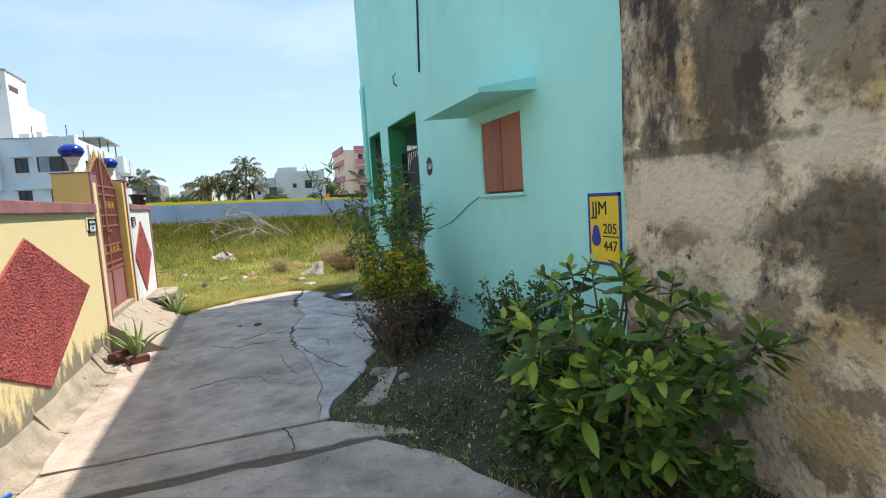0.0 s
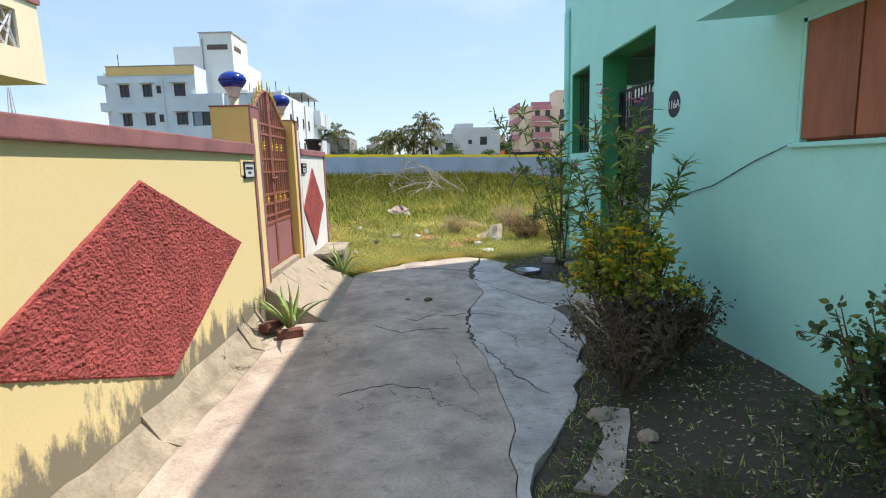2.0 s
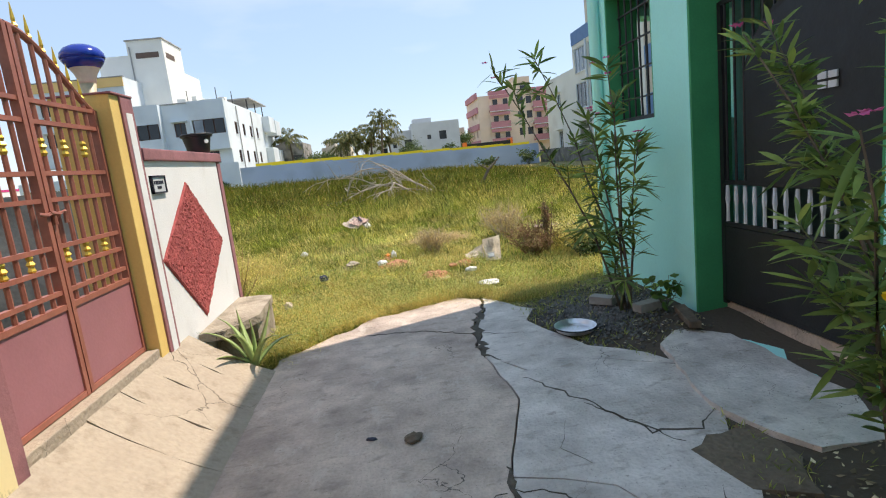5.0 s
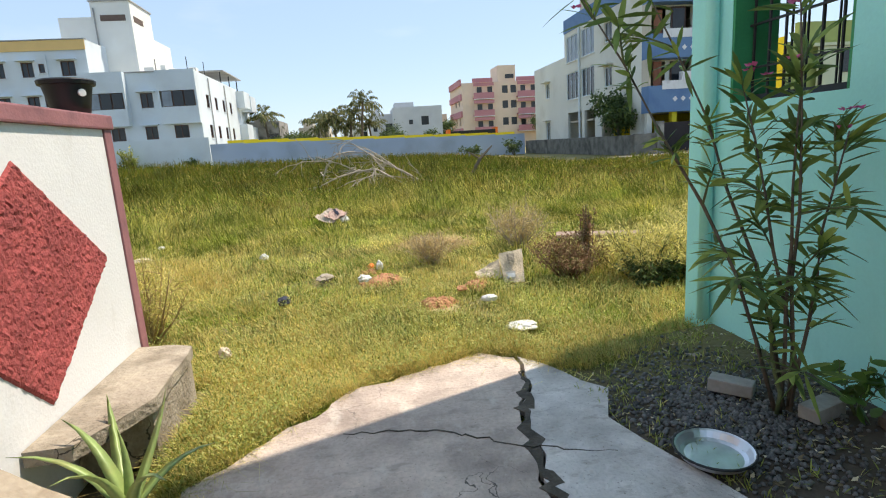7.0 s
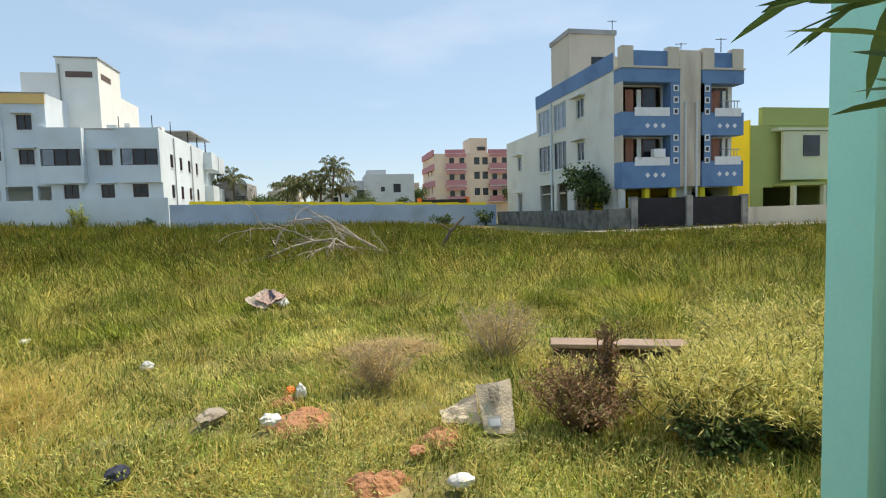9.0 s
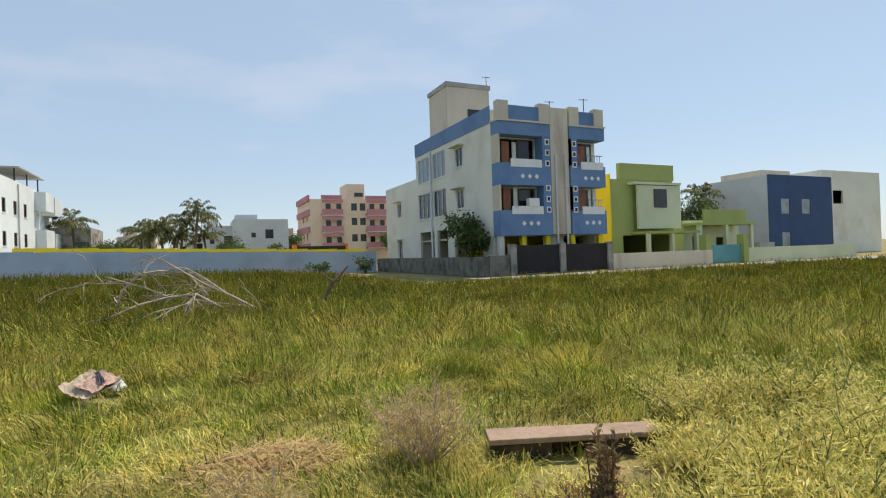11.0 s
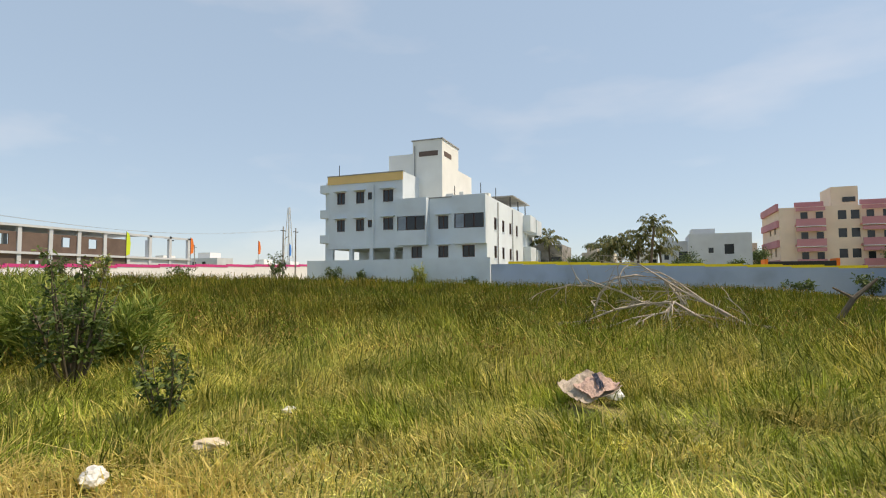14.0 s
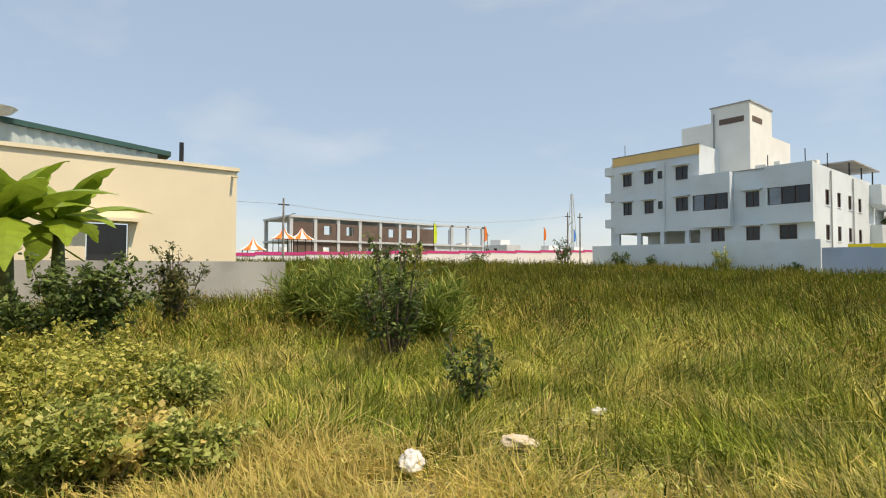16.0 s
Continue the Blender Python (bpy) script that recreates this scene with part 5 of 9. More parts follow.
    # drain pipe at the corner
    p = part("drain_pipe", tube(bmesh.new(), [(X - 0.045, 7.55, 0.1), (X - 0.045, 7.55, 3.55), (X - 0.02, 7.55, 3.65)], 0.04, 10), "turq", t, "turquoise painted drain pipe", smooth=True)
    # number disc painted on the wall
    d = part("number_disc", tube(bmesh.new(), [(X, 4.12, 1.905), (X - 0.004, 4.12, 1.905)], 0.115, 28), "ink", t, "dark round house number")
    words("116A", 0.105, "white", d, (X - 0.006, 4.235, 1.868), (0, -1, 0), (0, 0, 1))
    # stain of a leaking cable hole and the hanging cables
    part("cable", tube(bmesh.new(), [(X - 0.012, 2.55, 1.5), (X - 0.012, 2.9, 1.40), (X - 0.012, 3.4, 1.22), (X - 0.012, 3.9, 1.12)], 0.004, 6), "iron", t)
    part("cable", tube(bmesh.new(), [(X - 0.012, 4.13, 5.0), (X - 0.012, 4.15, 3.9), (X - 0.012, 4.25, 3.1)], 0.012, 6), "iron", t)
    part("bracket", tube(bmesh.new(), [(X, 5.36, 3.35), (X - 0.05, 5.35, 3.3), (X - 0.04, 5.35, 3.2), (X, 5.34, 3.16)], 0.01, 6), "iron", t)
    part("seam", boxed((X - 0.01, 0.366, -0.1), (X + 0.0, 0.385, H)), "ink", t, "dark seam between the two walls")
    water_sign(X - 0.001, 0.45, 0.79, 0.98, 1.46, -1, ("205", "447"), "yellow painted wall sign with blue border and numbers")


def build_porch_gate():
    x = 2.44
    t = thing("porch_gate", (x, 5.2, 0.12), "iron porch gate hung with a black sheet", "gate")
    bm = bmesh.new()
    for y in (4.60, 6.02):
        box(bm, (x - 0.015, y - 0.02, 0.12), (x + 0.015, y + 0.02, 2.25))
    for z in (0.16, 0.72, 1.02, 2.24):
        box(bm, (x - 0.015, 4.6, z - 0.014), (x + 0.015, 6.02, z + 0.014))
    part("frame", bm, "iron", t, "black iron frame")
    for i in range(15):
        y = 4.66 + i * 0.094
        part("bar", tube(bmesh.new(), [(x, y, 1.02), (x, y, 2.24)], 0.009, 6), "iron", t)
        part("baluster", tube(bmesh.new(), [(x - 0.004, y, 0.74), (x - 0.004, y, 0.86), (x - 0.004, y, 0.9), (x - 0.004, y, 1.0)], [0.013, 0.011, 0.017, 0.011], 6), "white_bar", t, "white baluster")
    bm = bmesh.new()
    outline = [(4.62, 1.03)] + [(5.18 - 0.56 * math.cos(a), 1.72 + 0.42 * math.sin(a)) for a in np.linspace(0, math.pi, 17)] + [(5.74, 1.03)]
    n = len(outline)
    fr = [bm.verts.new((x - 0.03 + 0.012 * noise.noise((p[0] * 6, p[1] * 6, 0)), *p)) for p in outline]
    bk = [bm.verts.new((x - 0.018, *p)) for p in outline]
    bm.faces.new(fr)
    bm.faces.new(bk[::-1])
    for i in range(n):
        bm.faces.new((fr[i], fr[(i + 1) % n], bk[(i + 1) % n], bk[i]))
    bmesh.ops.recalc_face_normals(bm, faces=bm.faces)
    s = part("sheet", bm, "tarp", t, "black sheet with a rounded top")
    bm = bmesh.new()
    for y, z in ((5.10, 1.62), (5.03, 1.62), (5.10, 1.57), (5.03, 1.57)):
        box(bm, (x - 0.046, y - 0.028, z - 0.018), (x - 0.036, y + 0.028, z + 0.018))
    part("emblem", bm, "white_bar", s)
    part("panel", boxed((x - 0.012, 4.62, 0.17), (x + 0.012, 6.0, 0.70)), "iron", t, "dark sheet panel")


build_house()
build_porch_gate()


def build_old_wall():
    t = thing("wall_east_old", (2.3, -3, 0), "old plastered wall blackened with mould", "wall", kind="structure")
    bm = bmesh.new()
    ys, zs = np.linspace(-7, 0.365, 80), np.linspace(-0.1, 6.3, 66)
    grid = []
    for y in ys:
        row = []
        for z in zs:
            d = 0.02 * noise.noise((y * 1.1, z * 1.1, 2)) + 0.012 * noise.noise((y * 4, z * 4, 7)) + (0.015 if z < 1.0 + 0.2 * noise.noise((y * 2, 0, 0)) else 0)
            row.append(bm.verts.new((2.19 - d, y, z)))
        grid.append(row)
    for i in range(79):
        for j in range(65):
            bm.faces.new((grid[i][j], grid[i + 1][j], grid[i + 1][j + 1], grid[i][j + 1]))
    bmesh.ops.recalc_face_normals(bm, faces=bm.faces)
    part("plaster", bm, "mould", t, smooth=True)
    part("core", boxed((2.23, -7, -0.1), (2.5, 0.362, 6.3)), "mould", t)
    part("core", boxed((2.5, -7, -0.1), (9.5, 0.36, 6.2)), "grey_roof", t)


build_old_wall()


def build_yellow_house():
    t = thing("house", (-8, 5, 0), "pale yellow house with a projecting balcony", "house")
    part("wall", boxed((-14, -4, -0.1), (-7.4, 7.2, 6.2)), "cream", t)
    part("balcony", boxed((-7.4, -2, 2.95), (-6.2, 8.75, 3.1)), "cream", t)
    bm = bmesh.new()
    wall(bm, "x", -6.32, 0.12, -2, 8.75, 3.1, 4.2, [(7.35, 3.42, 8.25, 4.0)])
    part("parapet", bm, "cream", t)
    part("parapet", boxed((-7.4, 8.63, 3.1), (-6.32, 8.75, 4.2)), "cream", t)
    part("coping", boxed((-7.4, -2, 4.2), (-6.16, 8.79, 4.28)), "mauve", t)
    bm = bmesh.new()
    for i in range(5):
        y = 7.35 + i * 0.225
        tube(bm, [(-6.26, y, 3.42), (-6.26, min(y + 0.45, 8.25), 4.0)], 0.018, 6)
        tube(bm, [(-6.26, y, 4.0), (-6.26, min(y + 0.45, 8.25), 3.42)], 0.018, 6)
    part("grille", bm, "white_bar", t, "white lattice grille")


build_yellow_house()


# ---- buildings round the field ----
def window(parent, axis, at, side, u0, u1, z0, z1, mull=1, glass="glass", frame_m="frame_br", hood=False, hood_m="wb"):
    """A framed window set in an opening of a wall; side is the way the wall faces."""
    def p(u, z, d):
        return (at + side * d, u, z) if axis == "x" else (u, at + side * d, z)
    w = part("window", boxed(p(u0, z0, -0.14), p(u1, z1, -0.11)), glass, parent)
    bm = bmesh.new()
    t = 0.07
    for a, b, c, d in ((u0, z0, u1, z0 + t), (u0, z1 - t, u1, z1), (u0, z0 + t, u0 + t, z1 - t), (u1 - t, z0 + t, u1, z1 - t)):
        box(bm, p(a, b, -0.11), p(c, d, -0.05))
    for i in range(1, mull + 1):
        u = u0 + (u1 - u0) * i / (mull + 1)
        box(bm, p(u - 0.03, z0 + t, -0.11), p(u + 0.03, z1 - t, -0.06))
    part("frame", bm, frame_m, w)
    part("sill", boxed(p(u0 - 0.06, z0 - 0.08, -0.02), p(u1 + 0.06, z0 - 0.005, 0.07)), hood_m, w)
    if hood:
        part("sunshade", boxed(p(u0 - 0.25, z1 + 0.08, 0.003), p(u1 + 0.25, z1 + 0.17, 0.5)), hood_m, w)


def shell(t, x0, x1, y0, y1, z0, z1, m, front=(), west=(), east=(), roof="grey_roof", th=0.22, solid_east=True):
    """Four walls with openings and a roof slab; fronts face south (y0), west (x0), east (x1)."""
    part("wall", wall(bmesh.new(), "y", y0, th, x0, x1, z0, z1, front), m, t)
    part("wall", wall(bmesh.new(), "x", x0, th, y0 + th, y1 - th, z0, z1, west), m, t)
    part("wall", wall(bmesh.new(), "x", x1 - th, th, y0 + th, y1 - th, z0, z1, east), m, t)
    part("wall", boxed((x0, y1 - th, z0), (x1, y1, z1)), m, t)
    part("roof", boxed((x0 + th, y0 + th, z1 - 0.9), (x1 - th, y1 - th, z1 - 0.7)), roof, t)


def white_apartments():
    t = thing("apartment_building", (-24, 66, 0.5), "white three-storey apartment building with an orange roof band", "building")
    F = 59.3
    lw = [(-32.2, -31.2), (-29.8, -28.8), (-26.5, -25.3)]
    holes = [(a, z, b, z + 1.3) for a, b in lw for z in (9.6, 6.6)] + [(-28.35, 9.95, -27.85, 10.75), (-28.35, 6.95, -27.85, 7.75)]
    shell(t, -33.3, -24.2, F, 74, 4.9, 12.75, "wb", holes)
    for a, z, b, z1 in holes:
        window(t, "y", F, -1, a, b, z, z1, 1 if b - a > 0.8 else 0, hood=b - a > 0.8)
    part("roof_band", boxed((-33.4, F - 0.08, 11.85), (-24.15, F - 0.002, 12.72)), "wb_orange", t, "orange painted roof band")
    part("parapet_cap", boxed((-33.45, F - 0.12, 12.75), (-24.1, F + 0.3, 12.83)), "grey_roof", t)
    part("pier", boxed((-33.95, F + 0.4, 2.0), (-33.3, F + 0.9, 12.2)), "wb", t)
    for z in (11.0, 8.2, 5.4):
        part("balcony", boxed((-34.4, F - 0.02, z), (-33.3, F + 2.4, z + 0.9)), "wb", t)
    for x in (-33, -30.5, -28, -25.5):
        part("column", boxed((x - 0.2, F + 0.1, 0.3), (x + 0.2, F + 0.5, 4.9)), "wb", t)
    part("ceiling_slab", boxed((-33.3, F, 4.7), (-24.2, 74, 4.895)), "wb", t)
    part("back_wall", boxed((-33.3, 66, 0.3), (-24.2, 66.2, 4.7)), "wb", t)
    # lower wing
    holes = [(-20.2, 6.45, -19.1, 7.8), (-23.2, 3.55, -22.0, 4.75), (-20.2, 3.55, -19.1, 4.75), (-17.6, 3.55, -16.3, 4.75)]
    side = [(62 + 3.2 * i, z, 63 + 3.2 * i, z + 1.3) for i in range(4) for z in (3.5, 6.45)]
    shell(t, -24.2, -15.05, F, 76, 0.3, 9.65, "wb", holes, (), side)
    for a, z, b, z1 in holes:
        window(t, "y", F, -1, a, b, z, z1, 1, hood=True)
    for a, z, b, z1 in side:
        window(t, "x", -15.05, 1, a, b, z, z1, 1)
    part("parapet_cap", boxed((-24.2, F - 0.1, 9.65), (-14.95, F + 0.3, 9.74)), "grey_roof", t)
    for x0, x1 in ((-24.7, -21.2), (-18.4, -14.95)):
        part("balcony", boxed((x0, F - 0.75, 4.85), (x1, F - 0.004, 6.4)), "wb", t)
        part("balcony", boxed((x0, F - 0.75, 7.85), (x1, F - 0.004, 9.7)), "wb", t)
        part("balcony_back", boxed((x0 + 0.1, F - 0.06, 6.4), (x1 - 0.1, F - 0.004, 7.85)), "grey_roof", t)
        part("pier", boxed((x0, F - 0.72, 6.4), (x0 + 0.18, F - 0.06, 7.85)), "wb", t)
        part("pier", boxed((x1 - 0.18, F - 0.72, 6.4), (x1, F - 0.06, 7.85)), "wb", t)
        for i in range(3):
            a = x0 + 0.35 + i * (x1 - x0 - 0.5) / 3
            w = part("window", boxed((a, F - 0.70, 6.45), (a + 0.85, F - 0.66, 7.8)), ("pale_glass", "glass", "glass")[i], t)
            part("frame", boxed((a - 0.05, F - 0.66, 6.42), (a + 0.9, F - 0.62, 7.84)), "frame_br", w)
    for y in (63.2, 69.6):
        part("down_pipe", tube(bmesh.new(), [(-14.95, y, 0.4), (-14.95, y, 9.4)], 0.07, 6), "grey_roof", t)
    for x, y, w, h in ((-20.6, 62.5, 0.9, 0.9), (-19.4, 63.5, 0.5, 1.2), (-18.2, 62.2, 1.1, 0.6), (-16.6, 63.0, 0.7, 0.8)):
        part("roof_box", boxed((x, y, 9.5), (x + w, y + 0.9, 9.7 + h), 0.05), "wb_cream", t)
    # stair tower and water tank room
    part("tower", boxed((-28.2, 64.0, 9), (-25.0, 70, 15.7)), "wb_cream", t)
    part("tower", boxed((-24.98, 63.6, 9), (-21.4, 69, 17.0)), "wb_cream", t)
    part("tower_cap", boxed((-25.1, 63.5, 17.0), (-21.3, 69.1, 17.12)), "grey_roof", t)
    part("tower", boxed((-24.98, 69.0, 9), (-21.4, 74, 14.4)), "wb_cream", t)
    part("tower", boxed((-24.98, 74.0, 9), (-21.4, 77.5, 12.2)), "wb_cream", t)
    part("vent_slit", boxed((-24.2, 63.56, 15.2), (-21.9, 63.61, 15.75)), "brick_far", t, "brown louvred slit")
    part("vent_slit", boxed((-21.41, 64.2, 15.2), (-21.37, 66.5, 15.75)), "brick_far", t, "brown louvred slit")
    part("down_pipe", tube(bmesh.new(), [(-24.7, 63.5, 10), (-24.7, 63.5, 16.4)], 0.07, 6), "grey_roof", t)
    part("down_pipe", tube(bmesh.new(), [(-27.6, F - 0.1, 4.9), (-27.6, F - 0.1, 11.5)], 0.06, 6), "wb", t)
    part("water_tank", lathe(bmesh.new(), (-17.5, 66, 8.9), [(0.7, 0), (0.75, 0.2), (0.75, 1.2), (0.6, 1.45), (0.2, 1.55)], 12), "wb_cream", t)
    for x, y, z in ((-19, 61, 9.6), (-16, 60.5, 9.6), (-32.5, 60.2, 12.7), (-15.4, 64, 9.6)):
        part("aerial", tube(bmesh.new(), [(x, y, z), (x, y, z + 1.5)], 0.04, 5), "iron", t)
    # rear wing with boxed balconies and a canopy
    for y0, z in ((75.5, 3.4), (75.5, 7.4), (79.5, 3.2), (79.5, 7.2)):
        part("balcony", boxed((-16, y0, z), (-14.1, y0 + 3.4, z + 2.0)), "wb", t)
    part("wall", boxed((-24, 76.0, 0.3), (-15.4, 84, 9.6)), "wb", t)
    part("canopy", boxed((-18, 69, 10.9), (-14.7, 78, 11.02)), "grey_roof", t, "grey roof canopy on posts")
    for y in (69.5, 73.5, 77.5):
        part("post", tube(bmesh.new(), [(-15.2, y, 9.5), (-15.2, y, 10.9)], 0.07, 5), "iron", t)


def blue_apartments():
    t = thing("apartment_building", (22, 44, 0), "blue and off-white three-storey apartment building on stilts", "building")
    F, X = 36.8, 18.0
    side = [(41.9, 7.9, 43.1, 9.3), (41.9, 4.8, 43.1, 6.2), (44.9, 7.6, 47.4, 9.7), (47.9, 7.6, 50.6, 9.7), (44.9, 4.5, 47.4, 6.7), (47.9, 4.5, 50.6, 6.7), (44.8, 0, 46.8, 3.4), (47.4, 0, 50.4, 3.4), (39.2, 0, 43.6, 2.5)]
    shell(t, X, 26.6, F + 0.9, 51, -0.1, 10.9, "bb_white", [(18.5, 4.25, 21.4, 5.75), (18.5, 7.3, 21.4, 9.05), (24.4, 4.25, 26.3, 5.75), (24.4, 7.3, 26.3, 9.05), (18.4, 0, 22, 2.5), (23.6, 0, 26.4, 2.5)], side)
    for i, (a, z, b, z1) in enumerate(side[:6]):
        window(t, "x", X, -1, a, b, z, z1, 2 if i > 1 else 1, "pale_glass" if i in (2, 3) else "glass", "wb", i < 2, "bb_white")
    part("parapet", boxed((X - 0.06, F + 0.9, 10.05), (X - 0.003, 51, 11.15)), "bb_blue", t, "blue painted parapet")
    part("down_pipe", tube(bmesh.new(), [(X - 0.1, 47.6, 0), (X - 0.1, 47.6, 10)], 0.09, 6), "wb", t)
    # lower rear wing
    rear = [(55.2, 5.1, 56.3, 6.5), (55.2, 1.0, 56.3, 2.9)]
    shell(t, X + 0.05, 26, 51, 59.6, -0.1, 8.2, "bb_white", (), rear)
    for a, z, b, z1 in rear:
        window(t, "x", X + 0.05, -1, a, b, z, z1, 1, "glass", "wb", True, "bb_white")
    # balcony bays
    for x0, x1, sq in ((18.0, 22.1, 21.55), (23.7, 26.75, 23.8)):
        for z0, z1 in ((2.55, 4.2), (5.85, 7.3), (9.15, 10.0)):
            part("balcony", boxed((x0, F, z0), (x1, F + 0.9, z1)), "bb_blue", t, "blue balcony front")
        for z0, z1 in ((4.2, 5.85), (7.3, 9.15)):
            a, b = (sq - 0.1, x1) if sq > 21 and x0 < 20 else (x0, sq + 0.55)
            c = part("pier", boxed((a, F + 0.02, z0), (b, F + 0.9, z1)), "bb_blue", t, "blue pier with small square windows")
            for i in range(3):
                z = z0 - 0.15 + i * 0.72
                q = part("window", boxed((sq + 0.05, F - 0.05, z), (sq + 0.4, F - 0.02, z + 0.4)), "white", c)
                part("pane", boxed((sq + 0.13, F - 0.07, z + 0.08), (sq + 0.32, F - 0.055, z + 0.32)), "glass", q)
            part("pier", boxed((x0, F + 0.02, z0), (x0 + 0.14, F + 0.9, z1)), "bb_beige", t)
            part("sill_panel", boxed((x0 + 0.9, F - 0.03, z0 - 0.25), (x1 - 0.75 if x0 < 20 else x1 - 0.2, F - 0.004, z0 + 0.28)), "white", t, "white sill panel")
            m = (x0 + x1) / 2
            for i in range(3):
                bm = bmesh.new()
                x, z, r = m - 0.25 + i * 0.55, z0 - 0.85, 0.17
                bm.faces.new([bm.verts.new(p) for p in ((x - r, F - 0.02, z), (x, F - 0.02, z - r), (x + r, F - 0.02, z), (x, F - 0.02, z + r))])
                bm.normal_update()
                bmesh.ops.solidify(bm, geom=bm.faces[:], thickness=0.015)
                part("diamond", bm, "white", t)
            d = part("door", boxed((m - 0.1, F + 0.88, z0 + 0.05), (m + 0.9, F + 0.895, z1 - 0.1)), "frame_br", t)
            part("pane", boxed((m, F + 0.86, z0 + 0.15), (m + 0.8, F + 0.878, z1 - 0.2)), "glass", d)
        for x in (x0 + 0.05, x1 - 0.85):
            part("parapet_post", boxed((x, F, 10.15), (x + 0.8, F + 0.5, 11.35)), "bb_beige", t)
        part("parapet", boxed((x0 + 0.85, F + 0.1, 10.1), (x1 - 0.85, F + 0.4, 11.1)), "bb_blue", t)
        part("ledge", boxed((x0 - 0.05, F - 0.08, 10.0), (x1 + 0.05, F + 0.9, 10.12)), "bb_beige", t)
    part("stair_bay", boxed((22.15, F + 0.1, 2.6), (23.65, F + 0.9, 11.2)), "bb_beige", t, "stained beige stair bay")
    for x in (22.5, 23.3):
        part("down_pipe", tube(bmesh.new(), [(x, F + 0.02, 1.0), (x, F + 0.02, 8)], 0.07, 6), "white_bar", t)
    part("air_conditioner", boxed((20.2, F - 0.1, 4.45), (21.0, F + 0.3, 5.0), 0.03), "white", t)
    for x in (18.2, 19.9, 21.8, 23.9, 26.3):
        part("column", boxed((x - 0.17, F + 0.2, 0), (x + 0.17, F + 0.55, 2.55)), "bb_yellow" if x > 19 else "bb_white", t)
    part("back_wall", boxed((18.3, 42, 0), (26.4, 42.2, 2.6)), "bb_yellow", t)
    part("ceiling_slab", boxed((18.3, F + 1.2, 2.56), (26.3, 50.6, 2.7)), "bb_beige", t)
    for z0 in (4.2, 7.3):
        for a, b, m in ((18.75, 19.3, "shutter"), (19.55, 19.85, "bb_white"), (24.9, 25.6, "shutter"), (25.8, 26.05, "bb_white")):
            part("inner_panel", boxed((a, F + 0.80, z0), (b, F + 0.86, z0 + 1.55)), m, t, "painted panel inside a balcony")
        for k in range(6):
            x = 25.2 + 0.22 * k
            part("rail_bar", tube(bmesh.new(), [(x, F + 0.05, z0), (x, F + 0.05, z0 + 0.75)], 0.025, 5), "grey_roof", t)
        part("rail", boxed((25.1, F + 0.02, z0 + 0.72), (26.5, F + 0.08, z0 + 0.78)), "grey_roof", t)
    part("tower", boxed((18.4, 45, 10.1), (22.2, 48.5, 14.7)), "bb_beige", t, "stained water tower")
    part("tower_cap", boxed((18.3, 44.9, 14.7), (22.3, 48.6, 15.05)), "grey_roof", t)
    part("window", boxed((20.2, 44.93, 12.0), (21.4, 45.0, 13.0)), "glass", t)
    for x, y, z in ((22.1, 45.2, 15), (23, 38, 11.1), (25.5, 37.4, 11.3)):
        part("aerial", tube(bmesh.new(), [(x, y, z), (x, y, z + 0.9)], 0.03, 5), "iron", t)
        part("aerial_arm", tube(bmesh.new(), [(x - 0.4, y, z + 0.8), (x + 0.4, y, z + 0.85)], 0.025, 5), "iron", t)
    part("rear_block", boxed((26.8, 46, 0), (31, 56, 9.3)), "bb_beige", t)
    g = thing("compound_gate", (22, 36, 0), "dark steel compound gates between cement posts", "gate")
    for x0, x1 in ((18.6, 21.9), (22.3, 25.9)):
        part("leaf", boxed((x0, 35.95, 0.1), (x1, 36.0, 1.9)), "gate_dark", g)
    for x in (18.3, 22.1, 26.1):
        part("post", boxed((x - 0.22, 35.8, 0), (x + 0.22, 36.2, 2.0), 0.03), "old_cement", g)
    w = thing("compound_wall", (16, 45, 0), "weathered grey cement compound wall", "wall")
    part("wall_panel", boxed((16.4, 36, 0), (16.6, 58, 1.25)), "mossy_cement", w)
    part("wall_panel", boxed((16.6, 35.9, 0), (18.05, 36.1, 1.3)), "mossy_cement", w)
    part("wall_panel", boxed((26.4, 35.9, 0), (36.2, 36.1, 1.15)), "bb_beige", w)


